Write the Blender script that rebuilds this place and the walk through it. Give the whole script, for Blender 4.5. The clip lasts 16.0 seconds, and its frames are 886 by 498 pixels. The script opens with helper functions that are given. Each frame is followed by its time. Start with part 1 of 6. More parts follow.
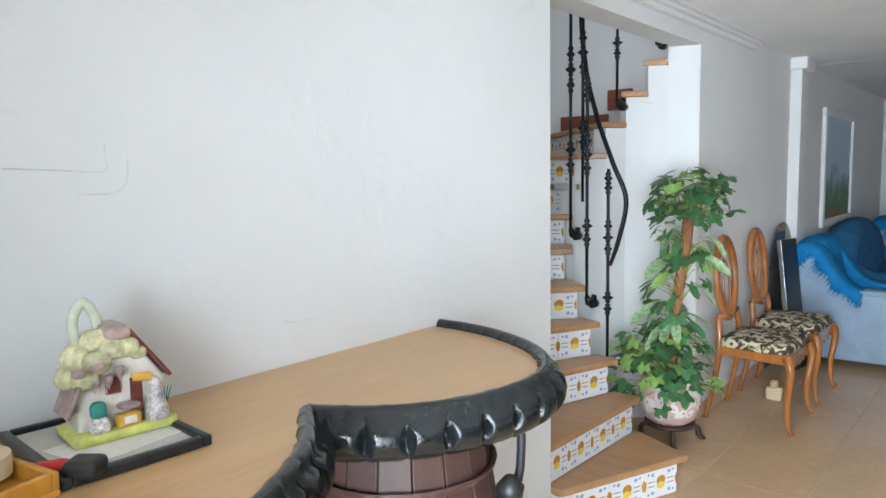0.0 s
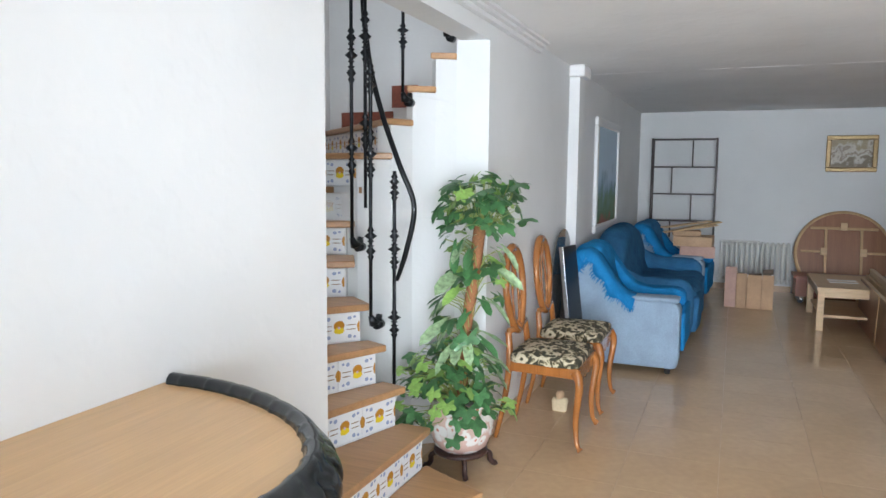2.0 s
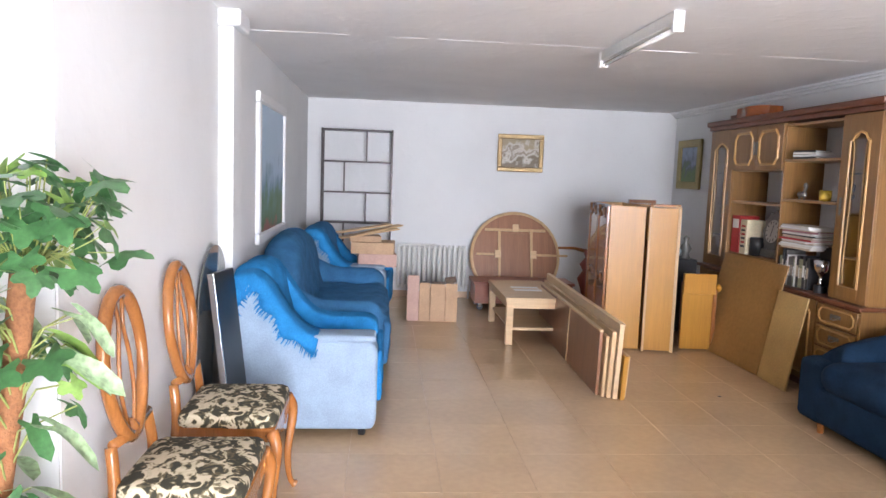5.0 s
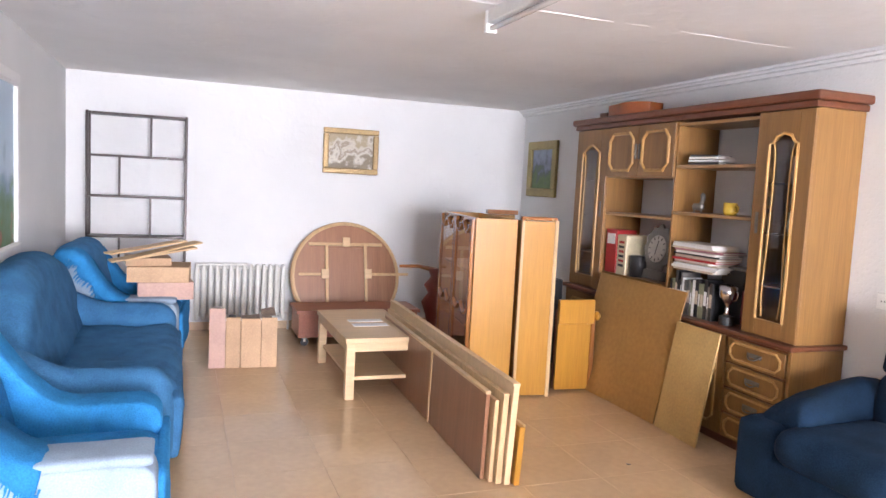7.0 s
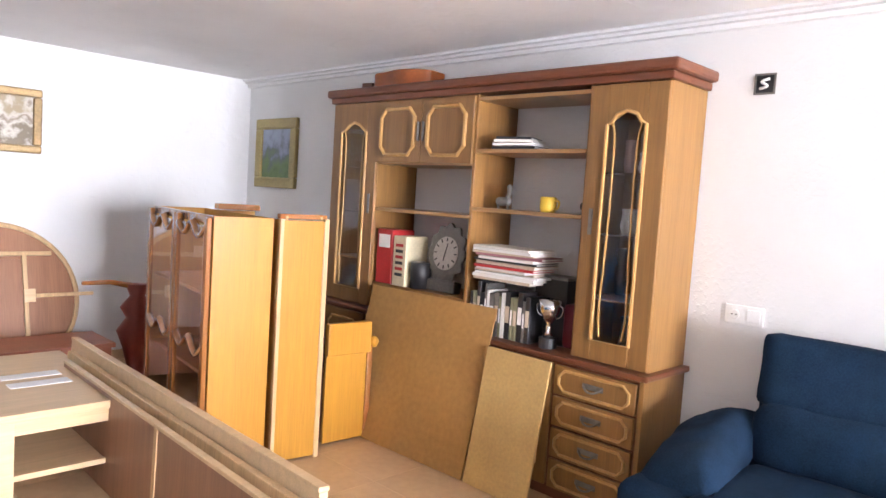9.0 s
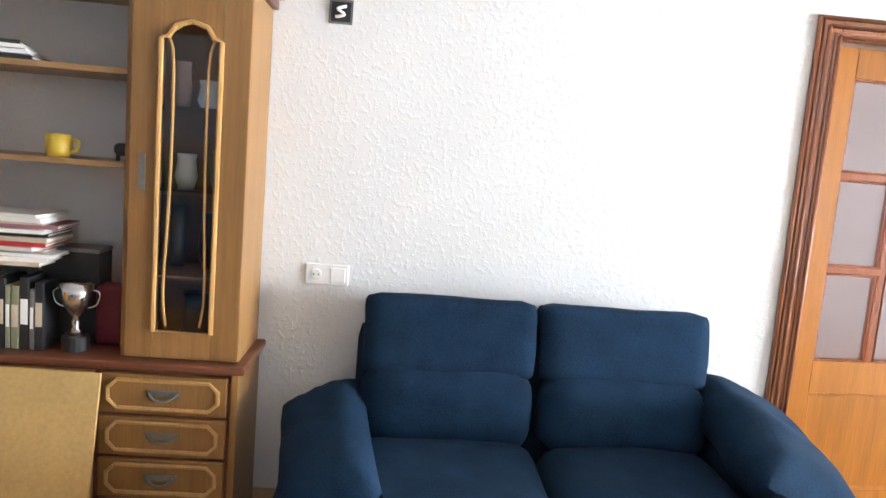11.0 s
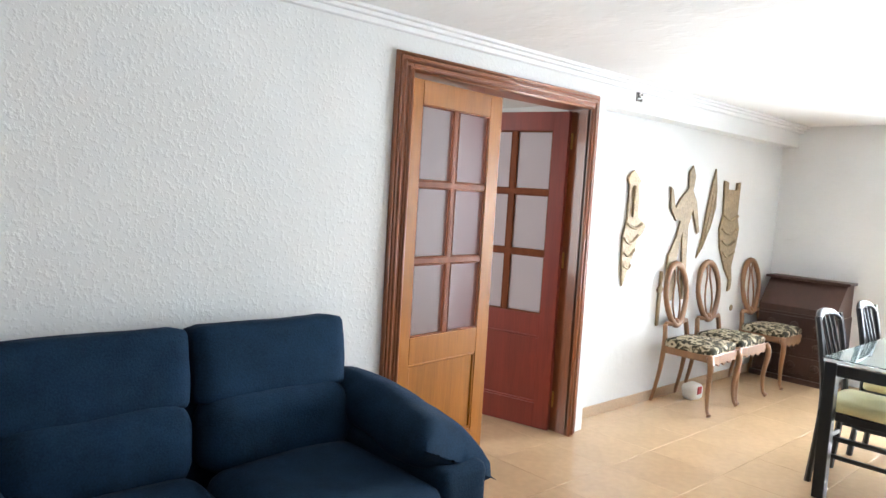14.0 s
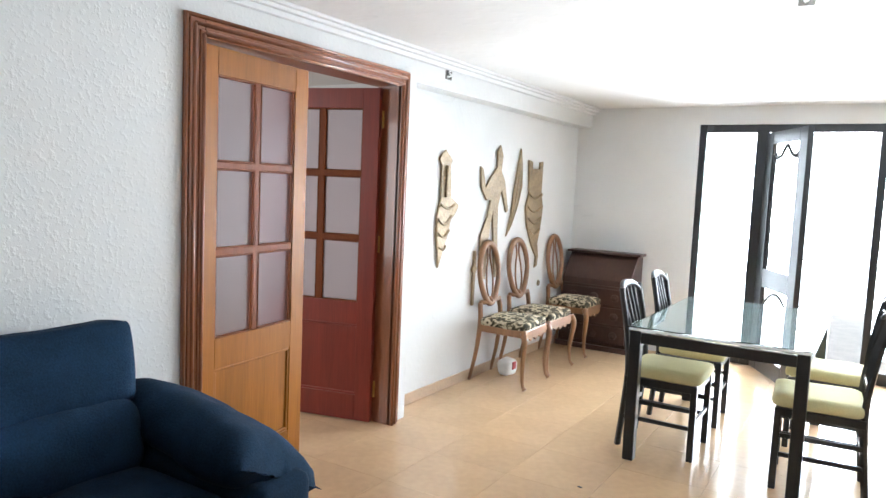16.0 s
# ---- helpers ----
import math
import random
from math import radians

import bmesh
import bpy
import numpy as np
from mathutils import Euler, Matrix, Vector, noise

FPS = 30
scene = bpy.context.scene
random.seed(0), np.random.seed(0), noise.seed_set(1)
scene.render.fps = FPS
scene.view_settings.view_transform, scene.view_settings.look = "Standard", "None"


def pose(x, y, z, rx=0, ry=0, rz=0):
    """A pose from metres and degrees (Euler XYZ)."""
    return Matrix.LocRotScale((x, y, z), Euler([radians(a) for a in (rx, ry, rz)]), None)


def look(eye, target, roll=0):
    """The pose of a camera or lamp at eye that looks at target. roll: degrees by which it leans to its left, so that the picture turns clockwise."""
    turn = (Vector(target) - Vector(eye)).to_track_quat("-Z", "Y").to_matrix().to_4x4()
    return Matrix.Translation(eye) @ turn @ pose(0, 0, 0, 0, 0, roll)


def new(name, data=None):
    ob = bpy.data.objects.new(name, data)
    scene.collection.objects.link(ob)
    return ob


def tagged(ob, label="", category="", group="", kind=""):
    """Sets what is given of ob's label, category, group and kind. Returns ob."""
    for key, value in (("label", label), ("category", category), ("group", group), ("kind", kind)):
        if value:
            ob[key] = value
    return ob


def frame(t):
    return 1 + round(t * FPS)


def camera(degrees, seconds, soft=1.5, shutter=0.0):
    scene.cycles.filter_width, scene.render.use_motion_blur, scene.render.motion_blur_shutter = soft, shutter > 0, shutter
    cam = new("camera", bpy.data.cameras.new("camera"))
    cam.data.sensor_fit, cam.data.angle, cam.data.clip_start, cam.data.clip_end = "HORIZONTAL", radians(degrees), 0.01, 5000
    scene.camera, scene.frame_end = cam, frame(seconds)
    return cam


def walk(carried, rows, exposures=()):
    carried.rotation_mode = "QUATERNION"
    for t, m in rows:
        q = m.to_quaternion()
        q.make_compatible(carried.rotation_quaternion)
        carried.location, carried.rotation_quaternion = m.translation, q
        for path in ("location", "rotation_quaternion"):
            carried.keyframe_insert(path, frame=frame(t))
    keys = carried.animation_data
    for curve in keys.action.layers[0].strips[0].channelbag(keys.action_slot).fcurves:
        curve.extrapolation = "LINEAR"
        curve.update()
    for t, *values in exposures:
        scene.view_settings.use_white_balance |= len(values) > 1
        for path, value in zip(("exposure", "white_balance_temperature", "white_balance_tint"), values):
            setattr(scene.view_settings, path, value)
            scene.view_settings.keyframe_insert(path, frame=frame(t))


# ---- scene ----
cam = camera(64.3, 16.0)
PATH = [
    (0, (0.531, -0.083, 1.452), (-0.743, 1.444, 1.244), -1.0),
    (0.5, (0.482, 0.019, 1.452), (-0.738, 1.589, 1.239), -0.7),
    (1, (0.418, 0.151, 1.45), (-0.698, 1.797, 1.235), -0.3),
    (1.5, (0.376, 0.26, 1.454), (-0.594, 1.996, 1.239), 0.1),
    (2, (0.285, 0.378, 1.459), (-0.472, 2.217, 1.247), 0.5),
    (2.5, (0.219, 0.489, 1.446), (-0.347, 2.396, 1.236), 0.8),
    (3, (0.16, 0.706, 1.442), (-0.221, 2.658, 1.23), 1.0),
    (3.5, (0.09, 0.947, 1.45), (-0.138, 2.923, 1.239), 1.4),
    (4, (0.016, 1.236, 1.45), (-0.086, 3.222, 1.24), 1.6),
    (4.5, (-0.026, 1.558, 1.453), (0.015, 3.547, 1.242), 1.8),
    (7, (0.024, 3.357, 1.462), (0.721, 5.223, 1.282), 2.9),
    (7.5, (0.073, 3.717, 1.47), (0.949, 5.505, 1.292), 3.0),
    (8, (0.193, 4.089, 1.482), (1.222, 5.795, 1.309), 3.1),
    (8.5, (0.237, 4.395, 1.45), (1.433, 5.989, 1.286), 3.4),
    (9, (0.322, 4.706, 1.409), (1.742, 6.107, 1.262), 3.7),
    (9.5, (0.454, 4.987, 1.387), (2.116, 6.09, 1.25), 4.0),
    (10, (0.526, 5.239, 1.372), (2.387, 5.95, 1.188), 4.0),
    (10.2, (0.555, 5.351, 1.387), (2.478, 5.857, 1.177), 4.1),
    (12.3, (0.853, 5.811, 1.501), (2.7, 5.065, 1.315), 4.5),
    (12.5, (0.862, 5.826, 1.494), (2.672, 4.995, 1.318), 4.4),
    (13, (0.84, 5.928, 1.492), (2.541, 4.889, 1.326), 4.1),
    (13.5, (0.792, 6.034, 1.483), (2.387, 4.839, 1.323), 3.8),
    (14, (0.81, 6.141, 1.498), (2.273, 4.787, 1.335), 3.5),
    (14.5, (0.86, 6.187, 1.489), (2.193, 4.705, 1.326), 3.2),
    (15, (0.864, 6.231, 1.483), (2.078, 4.65, 1.317), 2.9),
    (15.5, (0.898, 6.165, 1.478), (2.009, 4.511, 1.303), 2.7),
    (16, (0.99, 5.984, 1.482), (2.034, 4.288, 1.302), 2.5),
]
walk(cam, [(t, look(e, g, r)) for t, e, g, r in PATH], exposures=[(0, -0.98, 5850, 6), (2, -0.76, 5950, 8), (3.5, -0.27, 6050, 12), (4.5, 0.0, 6100, 16), (7, 0.70, 6350, 21), (8, 0.88, 6330, 22), (9, 1.14, 6270, 20), (10, 1.2, 6120, 15), (12.4, 0.42, 6030, 6), (14, 0.2, 5970, 6), (16, 0.02, 5880, 6)])

# ---- world and large lights ----
world = bpy.data.worlds.new("world")
scene.world = world
world.use_nodes = True
wn = world.node_tree.nodes
sky = wn.new("ShaderNodeTexSky")
sky.sky_type, sky.sun_disc = "NISHITA", False
sky.sun_elevation, sky.sun_rotation = radians(48), radians(200)
world.node_tree.links.new(sky.outputs[0], wn["Background"].inputs[0])
wn["Background"].inputs[1].default_value = 0.15
sun_data = bpy.data.lights.new("sun", "SUN")
sun_data.energy, sun_data.angle, sun_data.color = 3.0, radians(0.5), (1.0, 0.95, 0.88)
sun = new("sun", sun_data)
sun.matrix_world = look((4, -8, 12), (2.5, 0, 2.0))


def area_light(name, eye, target, w, h, watts, tint):
    d = bpy.data.lights.new(name, "AREA")
    d.shape, d.size, d.size_y, d.energy, d.color = "RECTANGLE", w, h, watts, tint
    o = new(name, d)
    o.matrix_world = look(eye, target)
    return o


area_light("patio_daylight", (1.25, -0.95, 1.15), (1.25, 5, 1.3), 2.3, 1.95, 285, (0.93, 0.97, 1.0)).data.spread = radians(102)
area_light("hall_daylight", (5.3, 5.1, 1.4), (5.0, 3.0, 1.2), 1.6, 1.4, 38, (1.0, 0.96, 0.93))
# Unseen fill lamp added under the closed stair ceiling to brighten the well.
area_light("stair_fill", (-1.9, 3.4, 4.15), (-1.9, 3.4, 0), 0.9, 1.2, 25, (0.95, 0.98, 1.0))


# ---- materials ----
def nodes_of(name, rough=0.5, metal=0.0):
    m = bpy.data.materials.new(name)
    m.use_nodes = True
    nt = m.node_tree
    b = nt.nodes["Principled BSDF"]
    b.inputs["Roughness"].default_value, b.inputs["Metallic"].default_value = rough, metal
    return m, nt, b


def add(nt, kind, **kw):
    n = nt.nodes.new(kind)
    for k, v in kw.items():
        n.inputs[k].default_value = v
    return n


def link(nt, a, b):
    nt.links.new(a, b)


def shade(c, f):
    return (min(1, c[0] * f), min(1, c[1] * f), min(1, c[2] * f), 1)


def plain(name, c, rough=0.5, metal=0.0, var=0.12, scale=6.0, bump=0.05, fine=60.0, stretch=(1, 1, 1), emit=0.0):
    """Mottled colour at a broad and a fine scale, with a fine relief."""
    m, nt, b = nodes_of(name, rough, metal)
    tc = add(nt, "ShaderNodeTexCoord")
    mp = add(nt, "ShaderNodeMapping", Scale=stretch)
    link(nt, tc.outputs["Object"], mp.inputs["Vector"])
    n1 = add(nt, "ShaderNodeTexNoise", Scale=scale, Detail=4.0)
    n2 = add(nt, "ShaderNodeTexNoise", Scale=fine, Detail=3.0)
    link(nt, mp.outputs[0], n1.inputs["Vector"])
    link(nt, mp.outputs[0], n2.inputs["Vector"])
    mx = add(nt, "ShaderNodeMath")
    mx.operation = "ADD"
    link(nt, n1.outputs[0], mx.inputs[0])
    link(nt, n2.outputs[0], mx.inputs[1])
    hf = add(nt, "ShaderNodeMath")
    hf.operation = "MULTIPLY"
    hf.inputs[1].default_value = 0.5
    link(nt, mx.outputs[0], hf.inputs[0])
    cr = add(nt, "ShaderNodeValToRGB")
    cr.color_ramp.elements[0].position, cr.color_ramp.elements[1].position = 0.35, 0.65
    cr.color_ramp.elements[0].color, cr.color_ramp.elements[1].color = shade(c, 1 - var), shade(c, 1 + var)
    link(nt, hf.outputs[0], cr.inputs[0])
    oi = add(nt, "ShaderNodeObjectInfo")
    hs = add(nt, "ShaderNodeHueSaturation")
    mr = add(nt, "ShaderNodeMapRange")
    mr.inputs["To Min"].default_value, mr.inputs["To Max"].default_value = 1 - var * 0.4, 1 + var * 0.4
    link(nt, oi.outputs["Random"], mr.inputs["Value"])
    link(nt, mr.outputs[0], hs.inputs["Value"])
    link(nt, cr.outputs[0], hs.inputs["Color"])
    link(nt, hs.outputs[0], b.inputs["Base Color"])
    if bump:
        bp = add(nt, "ShaderNodeBump", Strength=bump, Distance=0.01)
        link(nt, n2.outputs[0], bp.inputs["Height"])
        link(nt, bp.outputs[0], b.inputs["Normal"])
    return m


def wood(name, c, rough=0.4, axis=2, var=0.17, scale=1.0, coat=0.0):
    s = [26 * scale] * 3
    s[axis] = 1.1 * scale
    m = plain(name, c, rough, var=var, scale=0.9, fine=5.5, bump=0.03, stretch=s)
    m.node_tree.nodes["Principled BSDF"].inputs["Coat Weight"].default_value = coat
    return m


def stucco(name, c, size, depth, rough=0.9):
    """Painted plaster with a dabbed relief, faint stains and a few scuffs."""
    m, nt, b = nodes_of(name, rough)
    tc = add(nt, "ShaderNodeTexCoord")
    n1 = add(nt, "ShaderNodeTexNoise", Scale=size, Detail=2.0)
    n2 = add(nt, "ShaderNodeTexNoise", Scale=1.3, Detail=5.0)
    n3 = add(nt, "ShaderNodeTexNoise", Scale=size * 3.2, Detail=2.0)
    for n in (n1, n2, n3):
        link(nt, tc.outputs["Object"], n.inputs["Vector"])
    cr = add(nt, "ShaderNodeValToRGB")
    cr.color_ramp.elements[0].position, cr.color_ramp.elements[1].position = 0.3, 0.6
    cr.color_ramp.elements[0].color, cr.color_ramp.elements[1].color = shade(c, 0.93), shade(c, 1.0)
    link(nt, n2.outputs[0], cr.inputs[0])
    sc = add(nt, "ShaderNodeTexNoise", Scale=2.2, Detail=8.0, Roughness=0.72, Distortion=1.5)
    mpp = add(nt, "ShaderNodeMapping", Scale=(1, 0.6, 2.6))
    link(nt, tc.outputs["Object"], mpp.inputs["Vector"])
    link(nt, mpp.outputs[0], sc.inputs["Vector"])
    rs = add(nt, "ShaderNodeMapRange")
    for key, val in (("From Min", 0.63), ("From Max", 0.78), ("To Min", 1.0), ("To Max", 0.84)):
        rs.inputs[key].default_value = val
    link(nt, sc.outputs[0], rs.inputs["Value"])
    hv = add(nt, "ShaderNodeHueSaturation")
    link(nt, rs.outputs[0], hv.inputs["Value"])
    link(nt, cr.outputs[0], hv.inputs["Color"])
    link(nt, hv.outputs[0], b.inputs["Base Color"])
    rp = add(nt, "ShaderNodeValToRGB")
    rp.color_ramp.elements[0].position, rp.color_ramp.elements[1].position = 0.5, 0.72
    link(nt, n1.outputs[0], rp.inputs[0])
    ad = add(nt, "ShaderNodeMath")
    ad.operation = "MULTIPLY_ADD"
    ad.inputs[1].default_value = 0.25
    link(nt, n3.outputs[0], ad.inputs[0])
    link(nt, rp.outputs[0], ad.inputs[2])
    bp = add(nt, "ShaderNodeBump", Strength=depth, Distance=0.008)
    link(nt, ad.outputs[0], bp.inputs["Height"])
    link(nt, bp.outputs[0], b.inputs["Normal"])
    return m


def glass(name, c=(1, 1, 1), rough=0.0, ior=1.45):
    m, nt, b = nodes_of(name, rough)
    b.inputs["Base Color"].default_value = (*c, 1)
    b.inputs["Transmission Weight"].default_value, b.inputs["IOR"].default_value = 1.0, ior
    return m


WALL = stucco("smooth_white_plaster", (0.74, 0.74, 0.735), 14, 0.12)
DABBED = stucco("dabbed_white_plaster", (0.73, 0.73, 0.72), 46, 0.16)
CEIL = stucco("ceiling_plaster", (0.86, 0.85, 0.84), 9, 0.2)
TRIM = plain("white_plaster_trim", (0.77, 0.765, 0.76), 0.7, var=0.03)
TILE = plain("tan_floor_tile", (0.56, 0.385, 0.225), 0.16, var=0.07, scale=3.0, fine=22, bump=0.02)
GROUT = plain("pale_grout", (0.55, 0.39, 0.245), 0.6, var=0.1)
BASE = plain("tan_skirting_tile", (0.50, 0.34, 0.21), 0.3, var=0.1)
STEPWOOD = wood("varnished_tread_wood", (0.40, 0.22, 0.10), 0.35, axis=0)
BRICKTILE = plain("red_brown_skirting_tile", (0.22, 0.065, 0.04), 0.4, var=0.2)
IRON = plain("black_wrought_iron", (0.012, 0.013, 0.015), 0.32, 0.6, var=0.3, bump=0.2, fine=120)
DOORWOOD = wood("honey_door_wood", (0.255, 0.090, 0.008), 0.45, coat=0.0)
DOORWOOD.node_tree.nodes["Principled BSDF"].inputs["Specular IOR Level"].default_value = 0.15
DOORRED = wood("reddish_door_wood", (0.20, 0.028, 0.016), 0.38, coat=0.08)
MUNTIN = wood("dark_muntin_wood", (0.17, 0.05, 0.018), 0.5)
MUNTIN.node_tree.nodes["Principled BSDF"].inputs["Specular IOR Level"].default_value = 0.12
FRAMEWOOD = wood("brown_door_frame_wood", (0.25, 0.085, 0.035), 0.28, coat=0.4)
OAK = wood("wall_unit_oak", (0.245, 0.122, 0.036), 0.4)
OAKTRIM = wood("gilded_oak_trim", (0.44, 0.25, 0.085), 0.35)
OAKDARK = wood("dark_crown_wood", (0.14, 0.045, 0.02), 0.35, axis=1)
HONEY = wood("honey_veneer", (0.44, 0.205, 0.022), 0.34, var=0.12)
PALEWOOD = wood("pale_board_wood", (0.55, 0.37, 0.19), 0.45)
BOARD = plain("brown_hardboard", (0.34, 0.185, 0.06), 0.33, var=0.16, scale=2.6, fine=30)
BEECH = wood("light_beech", (0.62, 0.44, 0.25), 0.4, axis=0, var=0.12)
WALNUT = wood("walnut_planks", (0.27, 0.125, 0.065), 0.33)
CHAIRWOOD = wood("varnished_chair_wood", (0.31, 0.115, 0.028), 0.22, coat=0.6)
OLDCHAIR = wood("pale_chair_wood", (0.25, 0.12, 0.05), 0.35, coat=0.2)
REDWOOD = plain("red_brown_veneer", (0.27, 0.09, 0.05), 0.35, var=0.2)
DESKWOOD = wood("dark_carved_wood", (0.05, 0.022, 0.016), 0.4)
LIGHTBLUE = plain("pale_blue_velour", (0.28, 0.36, 0.455), 0.95, var=0.14, scale=8, fine=160, bump=0.25)
THROW = plain("bright_blue_throw", (0.022, 0.19, 0.43), 0.95, var=0.22, scale=14, fine=150, bump=0.5)
MIDBLUE = plain("mid_blue_throw", (0.045, 0.16, 0.32), 0.95, var=0.25, scale=10, fine=150, bump=0.5)
NAVY = plain("navy_velour", (0.008, 0.022, 0.046), 0.95, var=0.3, scale=9, fine=150, bump=0.22)
for m_ in (NAVY, THROW, MIDBLUE, LIGHTBLUE):
    m_.node_tree.nodes["Principled BSDF"].inputs["Sheen Weight"].default_value = 0.0
    m_.node_tree.nodes["Principled BSDF"].inputs["Specular IOR Level"].default_value = 0.12
LEATHER = plain("black_tufted_leather", (0.010, 0.012, 0.013), 0.12, var=0.4, bump=0.04, fine=90)
BARTOP = wood("bar_top_laminate", (0.50, 0.31, 0.14), 0.3, axis=1, var=0.1)
BARREL = wood("barrel_staves", (0.07, 0.035, 0.028), 0.5)
BLACK = plain("black_lacquer", (0.012, 0.014, 0.016), 0.3, var=0.2, bump=0.02)
BLACKWIN = plain("black_window_frame", (0.02, 0.022, 0.025), 0.35, var=0.2, bump=0.02)
CREAM = plain("cream_seat_fabric", (0.62, 0.58, 0.32), 0.9, var=0.08, bump=0.2, fine=150)
GOLD = plain("gilded_frame", (0.28, 0.19, 0.085), 0.38, 0.5, var=0.3, bump=0.3, fine=70)
BRASS = plain("brass_relief", (0.30, 0.215, 0.115), 0.5, 0.15, var=0.3, scale=20, bump=0.6, fine=45)
WHITE = plain("white_enamel", (0.8, 0.8, 0.78), 0.4, var=0.04)
RADIATOR = plain("cream_radiator_enamel", (0.66, 0.65, 0.60), 0.35, var=0.06)
CARDBOARD = plain("cardboard", (0.50, 0.33, 0.20), 0.85, var=0.15, fine=90)
PAPER = plain("paper", (0.75, 0.73, 0.68), 0.8, var=0.06)
PINK = plain("pinkish_cardboard", (0.52, 0.34, 0.28), 0.8, var=0.1)
RED = plain("red_binding", (0.42, 0.02, 0.02), 0.5, var=0.1)
DARK = plain("dark_plastic", (0.02, 0.02, 0.022), 0.4, var=0.2)
GREY = plain("grey_pewter", (0.17, 0.16, 0.145), 0.4, 0.4, var=0.2)
SILVER = plain("silver_metal", (0.65, 0.65, 0.66), 0.2, 1.0, var=0.06)
YELLOW = plain("yellow_ceramic", (0.68, 0.46, 0.05), 0.3, var=0.1)
GLASS = glass("clear_glass")
TOPGLASS = glass("table_glass", (0.90, 0.97, 0.96), 0.01)
FROST = glass("frosted_glass", (0.80, 0.72, 0.76), 0.5, 1.12)
MIRROR = plain("smoked_mirror_glass", (0.13, 0.125, 0.115), 0.08, 0.3, var=0.05, bump=0)
LEAFDARK = plain("dark_green_leaf", (0.055, 0.15, 0.05), 0.4, var=0.35, scale=20, bump=0.1)
LEAFLIGHT = plain("light_green_leaf", (0.26, 0.42, 0.10), 0.4, var=0.3, scale=20, bump=0.1)
LEAFPALE = plain("silvery_green_leaf", (0.29, 0.40, 0.22), 0.45, var=0.35, scale=30, bump=0.1)
BARK = plain("moss_pole_bark", (0.26, 0.11, 0.045), 0.9, var=0.3, fine=90, bump=0.5)
STEM = plain("leaf_stem", (0.30, 0.34, 0.10), 0.6, var=0.2)
GROUND = plain("terrace_tile", (0.55, 0.48, 0.40), 0.7, var=0.12)
PINKTUBE = plain("tape_cardboard", (0.62, 0.5, 0.32), 0.6, var=0.1)


# ---- builders ----
def part(name, bm, material, parent=None, label="", bevel=0.0, smooth=False, seg=2):
    if bevel:
        bmesh.ops.bevel(bm, geom=bm.edges[:], offset=bevel, segments=seg, affect="EDGES", profile=0.5, clamp_overlap=True)
    bmesh.ops.recalc_face_normals(bm, faces=bm.faces[:])
    me = bpy.data.meshes.new(name)
    bm.to_mesh(me)
    bm.free()
    if smooth:
        for p in me.polygons:
            p.use_smooth = True
    me.materials.append(material)
    o = new(name, me)
    if parent:
        o.parent = parent
    if label:
        o["label"] = label
    return o


def thing(name, m, label, category, group="", kind=""):
    e = new(name)
    e.empty_display_size = 0.05
    e.matrix_world = m
    return tagged(e, label, category, group, kind)


def box(x0, y0, z0, x1, y1, z1, bm=None):
    bm = bm or bmesh.new()
    v = [bm.verts.new((x, y, z)) for x in (x0, x1) for y in (y0, y1) for z in (z0, z1)]
    for f in ((0, 1, 3, 2), (4, 6, 7, 5), (0, 4, 5, 1), (2, 3, 7, 6), (0, 2, 6, 4), (1, 5, 7, 3)):
        bm.faces.new([v[i] for i in f])
    return bm


def prism(pts, z0, z1, bm=None):
    """An upright prism over a plan outline."""
    bm = bm or bmesh.new()
    lo = [bm.verts.new((p[0], p[1], z0)) for p in pts]
    hi = [bm.verts.new((p[0], p[1], z1)) for p in pts]
    n = len(pts)
    bm.faces.new(lo[::-1])
    bm.faces.new(hi)
    for i in range(n):
        bm.faces.new((lo[i], lo[(i + 1) % n], hi[(i + 1) % n], hi[i]))
    return bm


def turned(bm, m):
    bmesh.ops.transform(bm, matrix=m, verts=bm.verts[:])
    return bm


def plate(pts, d):
    """An outline in x and z, d thick along y."""
    return turned(prism(pts, -d / 2, d / 2), pose(0, 0, 0, 90))


def soft(x0, y0, z0, x1, y1, z1, r, wob=0.01, cuts=5, seed=0):
    """A stuffed block: rounded, slightly uneven."""
    bm = bmesh.new()
    c, h = Vector(((x0 + x1) / 2, (y0 + y1) / 2, (z0 + z1) / 2)), Vector(((x1 - x0) / 2, (y1 - y0) / 2, (z1 - z0) / 2))
    bmesh.ops.create_cube(bm, size=2)
    bmesh.ops.subdivide_edges(bm, edges=bm.edges[:], cuts=cuts + 5, use_grid_fill=True)
    for v in bm.verts:
        p = Vector((v.co.x * h.x, v.co.y * h.y, v.co.z * h.z))
        core = Vector([max(-(h[i] - min(r, h[i])), min(h[i] - min(r, h[i]), p[i])) for i in range(3)])
        d = p - core
        if d.length > 1e-6:
            k = max(abs(d.x), abs(d.y), abs(d.z))
            d = d.normalized() * k
        p = core + d
        nn = noise.noise_vector((p + c) * 4.0 + Vector((seed, 0, 0)))
        n2 = noise.noise_vector((p + c) * 14.0 + Vector((seed, 3, 0)))
        v.co = p + c + nn * wob + n2 * wob * 0.3
    return bm


